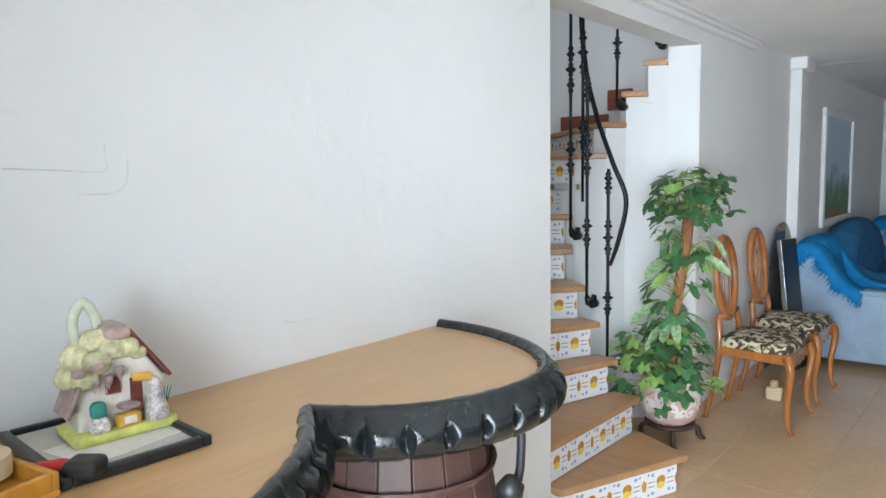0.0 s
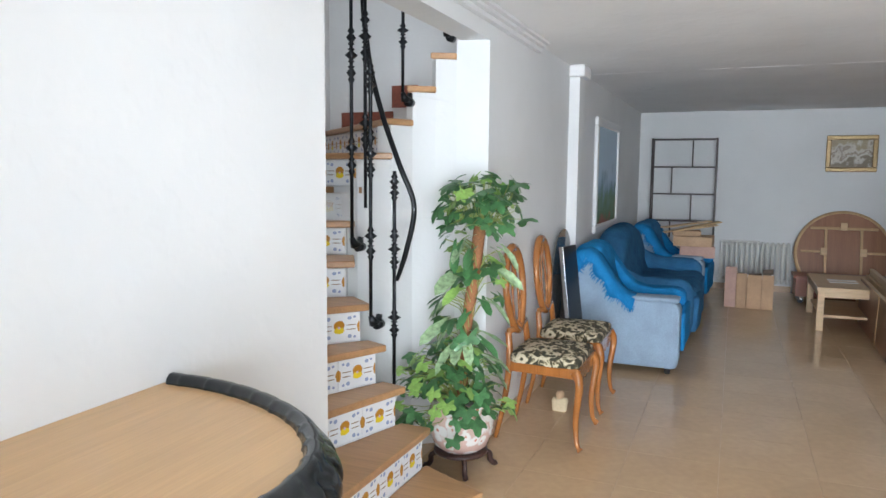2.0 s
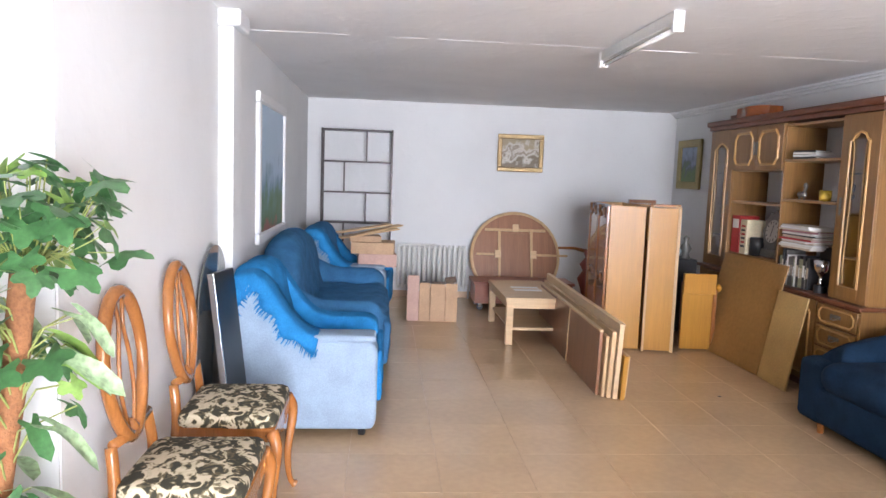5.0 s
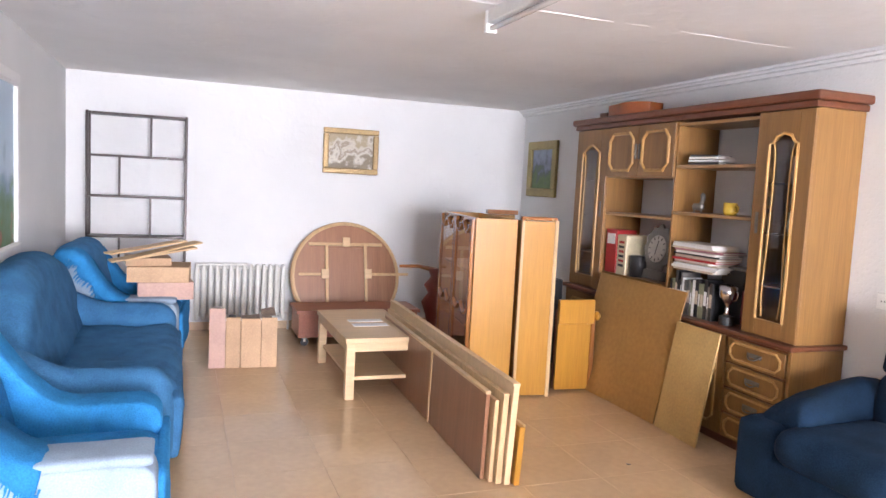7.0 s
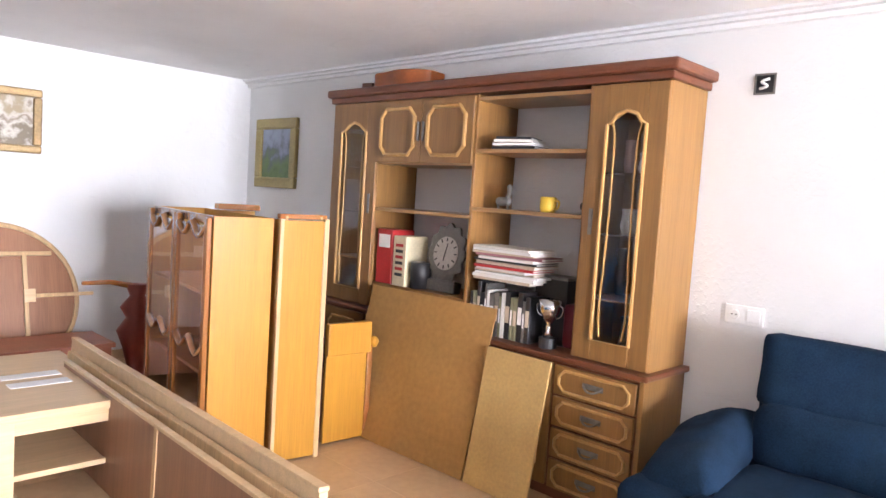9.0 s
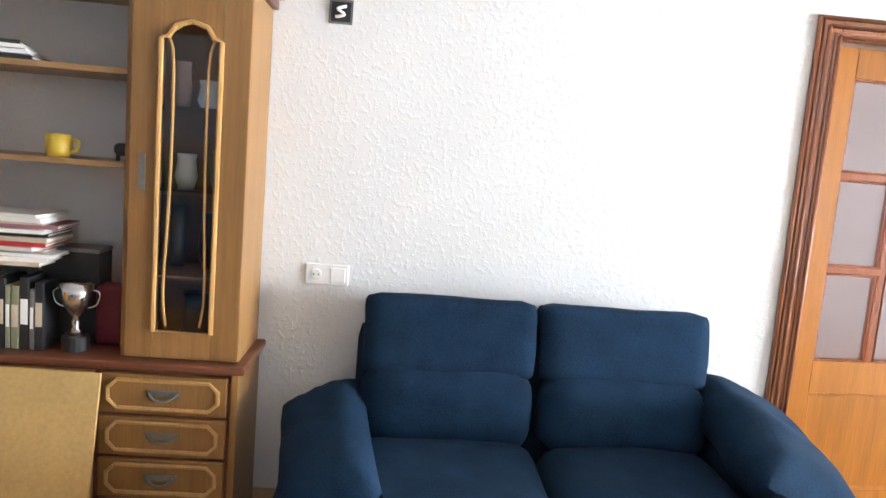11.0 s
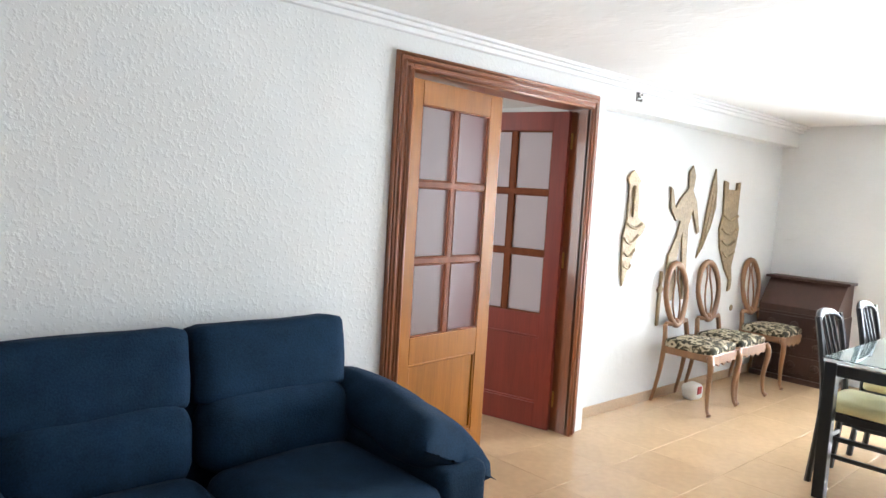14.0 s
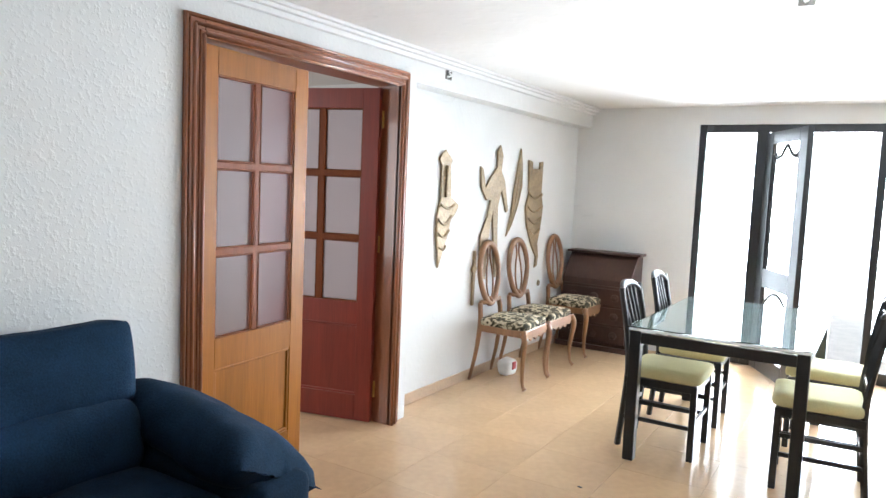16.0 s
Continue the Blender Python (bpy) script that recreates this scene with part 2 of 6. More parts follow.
def tube(pts, radii, sides=8, bm=None, closed=False, flat=1.0):
    """A round bar swept along points."""
    bm = bm or bmesh.new()
    P = [Vector(p) for p in pts]
    if not hasattr(radii, "__len__"):
        radii = [radii] * len(P)
    rings, up = [], None
    for i, p in enumerate(P):
        a, b = P[i - 1] if (i or closed) else P[0], P[(i + 1) % len(P)] if (i < len(P) - 1 or closed) else P[-1]
        t = (b - a).normalized()
        if up is None:
            up = t.orthogonal().normalized()
        up = (up - t * up.dot(t)).normalized()
        s = t.cross(up)
        rings.append([bm.verts.new(p + (up * math.cos(q) + s * math.sin(q) * flat) * radii[i]) for q in [2 * math.pi * k / sides for k in range(sides)]])
    for i in range(len(P) if closed else len(P) - 1):
        A, B = rings[i], rings[(i + 1) % len(P)]
        for k in range(sides):
            bm.faces.new((A[k], A[(k + 1) % sides], B[(k + 1) % sides], B[k]))
    if not closed:
        bm.faces.new(rings[0][::-1])
        bm.faces.new(rings[-1])
    return bm


def lathe(profile, sides=20, bm=None, at=(0, 0, 0)):
    """A solid turned about z, from (radius, z) pairs."""
    return tube([(at[0], at[1], at[2] + z) for r, z in profile], [max(r, 0.0008) for r, z in profile], sides, bm)


def curve_points(pts, n=8):
    """A smooth line through points."""
    P = [Vector(p) for p in pts]
    out = []
    for i in range(len(P) - 1):
        a, b, c, d = P[max(0, i - 1)], P[i], P[i + 1], P[min(len(P) - 1, i + 2)]
        for k in range(n):
            t = k / n
            out.append(0.5 * (2 * b + (c - a) * t + (2 * a - 5 * b + 4 * c - d) * t * t + (3 * b - a - 3 * c + d) * t ** 3))
    return out + [P[-1]]


def structure(name, bm, material, label, category, bevel=0.0):
    return tagged(part(name, bm, material, bevel=bevel), label, category, kind="structure")


# ---- large structure ----
XL, XR, XR2, YB, YF, H = -0.92, 3.46, 3.60, -0.72, 10.23, 2.29
floor = structure("floor", box(-2.6, YB - 0.15, -0.12, 6.6, YF + 0.15, -0.003), GROUT, "tan glossy ceramic tile floor with pale joints", "floor")
ceiling = structure("ceiling", box(XL, YB - 0.15, H, 6.6, YF + 0.15, H + 0.15), CEIL, "white plastered ceiling with fine unevenness", "ceiling")
structure("wall_bar", box(XL - 0.15, YB - 0.15, -0.1, XL, 2.32, H + 0.15), WALL, "white plastered wall with scuffs behind the bar", "wall")
structure("wall_lintel", box(XL - 0.15, 2.32, 2.15, XL, 3.92, H + 0.15), WALL, "white lintel over the stair opening", "wall")
structure("wall_left", box(XL - 0.15, 3.92, -0.1, XL, YF + 0.15, H + 0.15), WALL, "white plastered long wall", "wall")
structure("wall_far", box(XL, YF, -0.1, XR + 0.15, YF + 0.15, H), WALL, "white plastered far wall", "wall")
structure("pilaster", box(XL, 5.82, -0.1, -0.84, 6.02, 2.2), WALL, "white plastered pilaster on the long wall", "pilaster", 0.004)
structure("pilaster_cap", box(XL, 5.79, 2.2, -0.80, 6.05, H), TRIM, "white moulded cap of the pilaster", "trim", 0.012)
D0, D1, DH = 2.55, 3.97, 2.05
structure("wall_right", box(XR, D1 + 0.03, -0.1, XR + 0.15, YF + 0.15, H), DABBED, "white dabbed plaster wall with rough relief", "wall")
structure("wall_over_door", box(XR, D0 - 0.03, DH + 0.03, XR + 0.15, D1 + 0.03, H), DABBED, "white plaster above the double door", "wall")
structure("wall_beside_door", box(XR, 2.36, -0.1, XR + 0.15, D0 - 0.03, H), WALL, "white plaster beside the double door", "wall")
structure("wall_dining", box(XR2, YB - 0.15, -0.1, XR2 + 0.15, 2.36, H), WALL, "white wall of the dining end, slightly recessed", "wall")
structure("beam", box(XR, YB, 2.10, XR2, 2.36, H), WALL, "white boxed beam along the dining wall", "beam")
# window wall: three openings in a row, with solid wall on both sides
W0, W1, WH = -0.2, 2.44, 2.13
structure("wall_back_right", box(W1, YB - 0.15, -0.1, XR2, YB, H), WALL, "white plastered window wall", "wall")
structure("wall_back_left", box(XL, YB - 0.15, -0.1, W0, YB, H), WALL, "white plastered window wall", "wall")
structure("wall_over_window", box(W0, YB - 0.15, WH, W1, YB, H), WALL, "white plaster above the patio door", "wall")
# stair well
SX, SY0, SY1, SH = -2.45, 2.32, 4.85, 4.2
structure("wall_stair_near", box(SX - 0.12, SY0 - 0.12, -0.1, XL - 0.15, SY0, SH), WALL, "white wall of the stair well", "wall")
structure("wall_stair_back", box(SX - 0.12, SY0, -0.1, SX, SY1, SH), WALL, "white wall of the stair well", "wall")
structure("wall_stair_far", box(SX - 0.12, SY1, -0.1, XL - 0.15, SY1 + 0.12, SH), WALL, "white wall of the stair well", "wall")
structure("wall_stair_upper", box(XL - 0.15, SY0 - 0.12, H + 0.15, XL, SY1 + 0.12, SH), WALL, "white upper wall of the stair well", "wall")
structure("ceiling_stair", box(SX - 0.12, SY0 - 0.12, SH, XL, SY1 + 0.12, SH + 0.1), CEIL, "white ceiling of the stair well", "ceiling")
# hall behind the double door
structure("wall_hall_far", box(6.45, -0.8, -0.1, 6.6, 6.2, H), WALL, "white hall wall", "wall")
structure("wall_hall_near", box(XR + 0.15, 1.2, -0.1, 6.45, 1.32, H), WALL, "white hall wall", "wall")
structure("wall_hall_end", box(XR + 0.15, 5.2, -0.1, 6.45, 5.32, H), WALL, "white hall wall", "wall")


def cornice(name, pts):
    """A stepped plaster moulding under the ceiling; pts: start, end, inward normal."""
    a, b, n = pts
    bm = bmesh.new()
    for d, z0, z1 in ((0.085, H - 0.018, H - 0.001), (0.06, H - 0.036, H - 0.018), (0.035, H - 0.062, H - 0.036)):
        x0, x1 = sorted((a[0], b[0] + n[0] * d))
        y0, y1 = sorted((a[1], b[1] + n[1] * d))
        box(x0, y0, z0, x1, y1, z1, bm)
    structure(name, bm, TRIM, "white stepped plaster cornice", "cornice", 0.004)


cornice("cornice_left", ((XL, YB), (XL, 4.85), (1, 0)))
seam = random.Random(5)
structure("trim_ceiling_seam", tube([(XL + 0.01 + 0.145 * i, 6.36 + seam.uniform(-0.006, 0.006), H + 0.002 - seam.uniform(0, 0.004)) for i in range(31)], [seam.uniform(0.0005, 0.0034) for i in range(31)], 6), CEIL, "thin uneven plaster seam across the ceiling", "ceiling seam")
cornice("cornice_right", ((XR, 2.36), (XR, YF), (-1, 0)))
cornice("cornice_dining", ((XR, YB), (XR, 2.36), (-1, 0)))
structure("baseboard_left", box(XL, 3.93, 0, XL + 0.012, YF, 0.075), BASE, "tan ceramic skirting tiles", "baseboard", 0.002)
structure("baseboard_far", box(XL + 0.012, YF - 0.012, 0, XR, YF, 0.075), BASE, "tan ceramic skirting tiles", "baseboard", 0.002)
structure("baseboard_right", box(XR - 0.012, 4.08, 0, XR, YF - 0.012, 0.075), BASE, "tan ceramic skirting tiles", "baseboard", 0.002)
structure("baseboard_dining", box(XR2 - 0.012, YB, 0, XR2, 2.36, 0.075), BASE, "tan ceramic skirting tiles", "baseboard", 0.002)
structure("ground", box(-300, -300, -0.35, 300, 300, -0.13), GROUND, "pale ground outside", "ground")
# Glowing panel added outside: keeps the view white and lights the room.
backdrop_mat, bt, bb = nodes_of("glowing_backdrop", 1.0)
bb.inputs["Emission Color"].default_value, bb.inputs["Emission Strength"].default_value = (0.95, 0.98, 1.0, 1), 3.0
structure("backdrop", box(-9, -6.2, -0.3, 11, -6.1, 6), backdrop_mat, "plain glowing panel added for bright daylight beyond the terrace", "backdrop")
structure("pavement", box(-3, -4.5, -0.12, 5, YB - 0.15, -0.02), GROUND, "pale sunlit terrace", "terrace")

# ---- stairs ----
RISE = 0.1735
INNER = [(-0.63, 2.98), (-0.93, 3.13), (-1.05, 3.13), (-1.155, 3.15), (-1.25, 3.19), (-1.40, 3.32), (-1.52, 3.53), (-1.53, 3.57), (-1.47, 3.55), (-1.33, 3.60), (-1.267, 3.72), (-1.172, 3.80), (-1.08, 3.86)]
OUTWARD = [(-0.37, -0.93), (-0.02, -1), (-0.3, -0.95), (-0.42, -0.9), (-0.63, -0.77), (-0.8, -0.6), (-0.88, -0.47), (-0.97, -0.22), (-0.99, 0.12), (-0.72, 0.7), (-0.3, 0.95), (-0.05, 1), (0, 1)]


def outer_end(p, d):
    """Where a step's front edge meets the well's walls."""
    t = []
    if d[0] < -1e-6:
        t.append((SX + 0.004 - p[0]) / d[0])
    if d[1] < -1e-6:
        t.append((SY0 + 0.004 - p[1]) / d[1])
    if d[1] > 1e-6:
        t.append((SY1 - 0.004 - p[1]) / d[1])
    k = min(t)
    return (p[0] + d[0] * k, p[1] + d[1] * k)


def tile_material():
    """White tile with an ochre and yellow flower, half rosettes and blue sprigs."""
    m, nt, b = nodes_of("painted_riser_tile", 0.15)
    tc = add(nt, "ShaderNodeTexCoord")
    sep = add(nt, "ShaderNodeSeparateXYZ")
    link(nt, tc.outputs["Object"], sep.inputs[0])

    def op(kind, a, bb=None):
        n = add(nt, "ShaderNodeMath")
        n.operation = kind
        for i, v in enumerate((a, bb)):
            if v is None:
                continue
            if isinstance(v, (int, float)):
                n.inputs[i].default_value = v
            else:
                link(nt, v, n.inputs[i])
        return n.outputs[0]

    nz = add(nt, "ShaderNodeTexNoise", Scale=110.0)
    link(nt, tc.outputs["Object"], nz.inputs["Vector"])
    wob = op("MULTIPLY", op("SUBTRACT", nz.outputs[0], 0.5), 0.9)
    ax = op("ABSOLUTE", sep.outputs[0])
    az = op("ABSOLUTE", sep.outputs[2])
    z = sep.outputs[2]

    def blob(x, zz, cx, cz, rx, rz):
        dx = op("DIVIDE", op("SUBTRACT", x, cx), rx)
        dz = op("DIVIDE", op("SUBTRACT", zz, cz), rz)
        d = op("ADD", op("ADD", op("MULTIPLY", dx, dx), op("MULTIPLY", dz, dz)), wob)
        return op("LESS_THAN", d, 1.0)

    col = None
    layers = [((0.30, 0.36, 0.52), blob(ax, az, 0.050, 0.042, 0.010, 0.009)), ((0.28, 0.33, 0.5), blob(ax, az, 0.074, 0.046, 0.007, 0.006)),
              ((0.30, 0.22, 0.16), blob(ax, az, 0.058, 0.010, 0.024, 0.0025)), ((0.45, 0.22, 0.04), blob(ax, z, 0.1, 0.0, 0.014, 0.026)),
              ((0.45, 0.21, 0.03), blob(ax, z, 0.0, 0.009, 0.026, 0.024)), ((0.72, 0.55, 0.03), blob(ax, z, 0.0, -0.013, 0.024, 0.015)), ((0.5, 0.4, 0.5), blob(ax, z, 0.0, 0.0, 0.006, 0.006))]
    for c, mask in layers:
        mx = add(nt, "ShaderNodeMix")
        mx.data_type = "RGBA"
        if col is None:
            mx.inputs[6].default_value = (0.74, 0.75, 0.76, 1)
        else:
            link(nt, col, mx.inputs[6])
        mx.inputs[7].default_value = (*c, 1)
        link(nt, mask, mx.inputs[0])
        col = mx.outputs[2]
    link(nt, col, b.inputs["Base Color"])
    return m


RISERTILE = tile_material()
stairs = thing("staircase", pose(0, 0, 0), "winding white staircase with painted tile risers and wooden treads", "staircase")
tile_bm = box(-0.099, -0.004, -0.066, 0.099, 0.004, 0.066)
bmesh.ops.bevel(tile_bm, geom=tile_bm.edges[:], offset=0.002, segments=1, affect="EDGES")
riser_tile = bpy.data.meshes.new("riser_tile")
tile_bm.to_mesh(riser_tile)
tile_bm.free()
riser_tile.materials.append(RISERTILE)
for k in range(len(INNER) - 1):
    z = RISE * (k + 1)
    a, b2 = Vector(INNER[k]), Vector(outer_end(INNER[k], OUTWARD[k]))
    c, d = Vector(INNER[k + 1]), Vector(outer_end(INNER[k + 1], OUTWARD[k + 1]))
    out = [b2]
    if b2.y < SY0 + 0.01 and d.x < SX + 0.01:
        out.append(Vector((SX + 0.004, SY0 + 0.004)))
    if b2.x < SX + 0.01 and d.y > SY1 - 0.01:
        out.append(Vector((SX + 0.004, SY1 - 0.004)))
    out.append(d)
    edge = (a - b2).normalized()
    front = Vector((edge.y, -edge.x))
    if front.dot(c - a) > 0:
        front = -front
    base_z = -0.005 if k < 9 else z - 0.3
    part("step_body", prism([a - edge * 0.03] + out + [c - edge * 0.03], base_z, z - 0.032), WALL, stairs)
    nose = front * 0.028
    part("tread", prism([a + edge * 0.012 + nose, b2 + nose] + out + [c + edge * 0.012], z - 0.032, z), STEPWOOD, stairs, bevel=0.007)
    n = int((a - b2).length / 0.2) + (0 if k else 1)
    for i in range(min(n, 7)):
        p = a - edge * (0.135 + 0.2 * i) + front * 0.004
        o = new("tile", riser_tile)
        o.parent = stairs
        o.matrix_local = Matrix.Translation((p.x, p.y, z - 0.032 - 0.07)) @ Matrix.Rotation(math.atan2(edge.y, edge.x), 4, "Z")
# plastered wall under the upper flight, stepped along the treads
under_stairs = thing("wall_under_stairs", pose(0, 0, 0), "white plastered wall under the upper stair flight", "wall", kind="structure")
for k in range(8, 13):
    a = Vector(INNER[k])
    b2 = Vector(INNER[k + 1]) if k < 12 else Vector((XL - 0.002, 3.905))
    nrm = Vector((b2.y - a.y, -(b2.x - a.x))).normalized() * -0.12
    z1 = min(RISE * (k + 1) - 0.034, 2.148)
    part("wall_panel", prism([a, b2, b2 + nrm, a + nrm], -0.05, z1), WALL, under_stairs)
for k, (px, py, rz) in enumerate([(-2.43, 3.05, 90), (-2.43, 3.26, 90), (-2.43, 3.47, 90), (-2.43, 3.68, 90), (-2.43, 3.9, 90), (-2.43, 4.12, 90), (-2.24, 4.83, 0), (-2.03, 4.83, 0), (-1.84, 4.83, 0), (-1.3, 4.83, 0)]):
    o = part("skirting_tile", box(-0.1, -0.006, 0, 0.1, 0.006, 0.15), BRICKTILE, stairs, "red-brown glazed skirting tile", bevel=0.003)
    zz = RISE * (8 + [0, 0, 0, 1, 1, 1, 2, 2, 3, 4][k])
    o.matrix_local = pose(px, py, zz + 0.002, 0, 0, rz)

railing = thing("stair_railing", pose(0, 0, 0), "black wrought iron stair railing with scrolls and knots", "railing")


def baluster(x, y, z0, z1, scroll=True, lean=(0, 0)):
    L = z1 - z0
    prof = [(0.008, 0)]
    for f in (0.26, 0.32, 0.58, 0.64, 0.70, 0.90, 0.95):
        w = 0.031 if f in (0.32, 0.64) else 0.024
        prof += [(0.0085, (f - 0.035) * L), (0.016, (f - 0.022) * L), (0.009, (f - 0.014) * L), (w, f * L), (0.009, (f + 0.014) * L), (0.017, (f + 0.022) * L), (0.0085, (f + 0.035) * L)]
    prof.append((0.008, L))
    prof.sort(key=lambda q: q[1])
    bm = lathe(prof, 8)
    for v in bm.verts:
        v.co.x += x + lean[0] * v.co.z / L
        v.co.y += y + lean[1] * v.co.z / L
        v.co.z += z0
    o = part("baluster", bm, IRON, railing, smooth=True)
    if scroll:
        bm = tube([(x, y, z0), (x + 0.005, y + 0.01, z0 - 0.03), (x + 0.012, y + 0.05, z0 - 0.03), (x + 0.012, y + 0.06, z0 + 0.0)], [0.012, 0.022, 0.02, 0.014], 8)
        tube([(x + 0.012, y + 0.03, z0 - 0.045), (x + 0.012, y + 0.075, z0 - 0.045)], [0.022, 0.022], 10, bm)
        part("scroll_foot", bm, IRON, railing, smooth=True)
    return o


baluster(-1.09, 3.155, 0.516, 1.47, False)
baluster(-1.20, 3.14, 0.82, 1.95)
baluster(-1.34, 3.22, 1.16, 2.45)
baluster(-1.28, 3.24, 1.30, 2.5, False)
baluster(-1.265, 3.60, 1.86, 2.8)
baluster(-1.094, 3.73, 2.19, 2.95)
rail = curve_points([(-1.10, 3.20, 0.98), (-1.045, 3.19, 1.13), (-1.01, 3.185, 1.32), (-1.075, 3.17, 1.50), (-1.18, 3.20, 1.74), (-1.27, 3.25, 2.0), (-1.33, 3.32, 2.35), (-1.3, 3.45, 2.7), (-1.15, 3.62, 3.0)], 10)
part("handrail", tube(rail, [0.009 + 0.0035 * min(1, i / 8) for i in range(len(rail))], 10, flat=0.8), IRON, railing, "black iron handrail", smooth=True)

# ---- double door and its frame ----
frame_parts = [(XR - 0.022, D1 + 0.0, 0, XR + 0.15, D1 + 0.035, DH + 0.035), (XR - 0.022, D0 - 0.035, 0, XR + 0.15, D0, DH + 0.035), (XR - 0.022, D0, DH, XR + 0.15, D1, DH + 0.035)]
door_frame = thing("door_frame", pose(0, 0, 0), "brown varnished moulded double door frame", "door frame", kind="structure")
for i, (q, nm) in enumerate(zip(frame_parts, ("jamb", "jamb", "head"))):
    part(nm, box(*q), FRAMEWOOD, door_frame, bevel=0.004)
for w, d in ((0.095, 0.014), (0.075, 0.026), (0.03, 0.034)):
    for q in ((XR - d, D1 + 0.0, 0, XR - 0.001, D1 + w, DH + w), (XR - d, D0 - w, 0, XR - 0.001, D0, DH + w), (XR - d, D0, DH, XR - 0.001, D1, DH + w)):
        part("moulding", box(q[0], q[1], q[2], q[3], q[4], q[5]), FRAMEWOOD, door_frame, bevel=0.005)

for w in (0.012, 0.052, 0.085):
    for a, b in (((D1 + w, 0.0), (D1 + w, DH + w)), ((D0 - w, 0.0), (D0 - w, DH + w)), ((D0 - w, DH + w), (D1 + w, DH + w))):
        d = 0.034 if w < 0.03 else 0.026 if w < 0.07 else 0.014
        part("bead", tube([(XR - d, a[0], a[1]), (XR - d, b[0], b[1])], 0.009, 8), FRAMEWOOD, door_frame, smooth=True)


def door_leaf(name, m, wd, label, w=0.75, h=2.03):
    """Local x runs from the hinge; six panes above one sunk panel."""
    d = tagged(thing(name, m, label, "door"), kind="structure")
    t = 0.02
    part("stile", box(0, -t, 0, 0.105, t, h), wd, d, bevel=0.003)
    part("stile", box(w - 0.105, -t, 0, w, t, h), wd, d, bevel=0.003)
    for z0, z1 in ((0, 0.16), (0.60, 0.74), (h - 0.12, h)):
        part("rail", box(0.105, -t, z0, w - 0.105, t, z1), wd, d, bevel=0.003)
    part("panel", box(0.105, -0.008, 0.16, w - 0.105, 0.008, 0.60), wd, d)
    for q in ((0.105, 0.16, w - 0.105, 0.175), (0.105, 0.585, w - 0.105, 0.60), (0.105, 0.175, 0.12, 0.585), (w - 0.12, 0.175, w - 0.105, 0.585)):
        part("moulding", box(q[0], -0.016, q[1], q[2], 0.016, q[3]), wd, d, bevel=0.004)
    g0, g1 = 0.74, h - 0.12
    part("muntin", box(w / 2 - 0.016, -0.015, g0, w / 2 + 0.016, 0.015, g1), MUNTIN, d, bevel=0.004)
    for i in (1, 2):
        z = g0 + (g1 - g0) * i / 3
        part("muntin", box(0.105, -0.0152, z - 0.016, w - 0.105, 0.0152, z + 0.016), MUNTIN, d, bevel=0.004)
    for i in range(3):
        for x0, x1 in ((0.105, w / 2 - 0.016), (w / 2 + 0.016, w - 0.105)):
            z0, z1 = g0 + (g1 - g0) * i / 3 + (0.016 if i else 0), g0 + (g1 - g0) * (i + 1) / 3 - (0.016 if i < 2 else 0)
            p = part("pane", box(x0, -0.003, z0, x1, 0.003, z1), FROST, d, "frosted glass pane")
            p.visible_shadow = False
            for q in ((x0, z0, x0 + 0.008, z1), (x1 - 0.008, z0, x1, z1), (x0 + 0.008, z0, x1 - 0.008, z0 + 0.008), (x0 + 0.008, z1 - 0.008, x1 - 0.008, z1)):
                part("glazing_bead", box(q[0], -0.017, q[1], q[2], 0.017, q[3]), MUNTIN, d, bevel=0.003)
    for z in (0.2, 1.1, 1.85):
        part("hinge", lathe([(0.007, z - 0.05), (0.007, z + 0.05)], 8, at=(-0.006, -t - 0.004, 0)), BRASSPLAIN, d, "brass hinge")
    return d


BRASSPLAIN = plain("brass_plain", (0.55, 0.36, 0.12), 0.3, 0.9, var=0.1)
door_leaf("door_1", pose(XR + 0.03, D1 - 0.004, 0.008, 0, 0, -90 + 6), DOORWOOD, "honey wood door leaf with six frosted panes, nearly closed")
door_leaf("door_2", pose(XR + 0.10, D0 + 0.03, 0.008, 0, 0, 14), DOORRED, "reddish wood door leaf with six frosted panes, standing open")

# ---- patio door ----
patio = thing("window_1", pose(0, 0, 0), "black framed patio door with glazed side panels", "patio door", kind="structure")
yw = YB - 0.06
XM0, XM1 = 1.03, 1.86
for x0, x1 in ((W0, W0 + 0.06), (0.30, 0.36), (XM0 - 0.06, XM0), (XM1, XM1 + 0.10), (W1 - 0.06, W1)):
    part("post", box(x0, yw - 0.04, -0.004, x1, yw + 0.04, WH), BLACKWIN, patio, bevel=0.004)
part("head", box(W0 + 0.06, yw - 0.038, WH - 0.07, W1 - 0.06, yw + 0.038, WH - 0.001), BLACKWIN, patio, bevel=0.004)
for x0, x1 in ((W0 + 0.06, 0.30), (0.36, XM0 - 0.06), (XM1 + 0.10, W1 - 0.06)):
    part("sill_rail", box(x0, yw - 0.037, 0, x1, yw + 0.037, 0.10), BLACKWIN, patio, bevel=0.004)
    p = part("pane", box(x0, yw - 0.004, 0.10, x1, yw + 0.004, WH - 0.07), GLASS, patio, "clear glass pane")
    p.visible_shadow = False
leaf = tagged(thing("door_3", pose(XM1 - 0.005, yw + 0.05, 0.01, 0, 0, 118), "black patio door leaf with an arched glass panel, standing open", "door"), kind="structure")
LW, LH = 0.80, 2.04
part("stile", box(0, -0.022, 0, 0.14, 0.022, LH), BLACKWIN, leaf, bevel=0.004)
part("stile", box(LW - 0.14, -0.022, 0, LW, 0.022, LH), BLACKWIN, leaf, bevel=0.004)
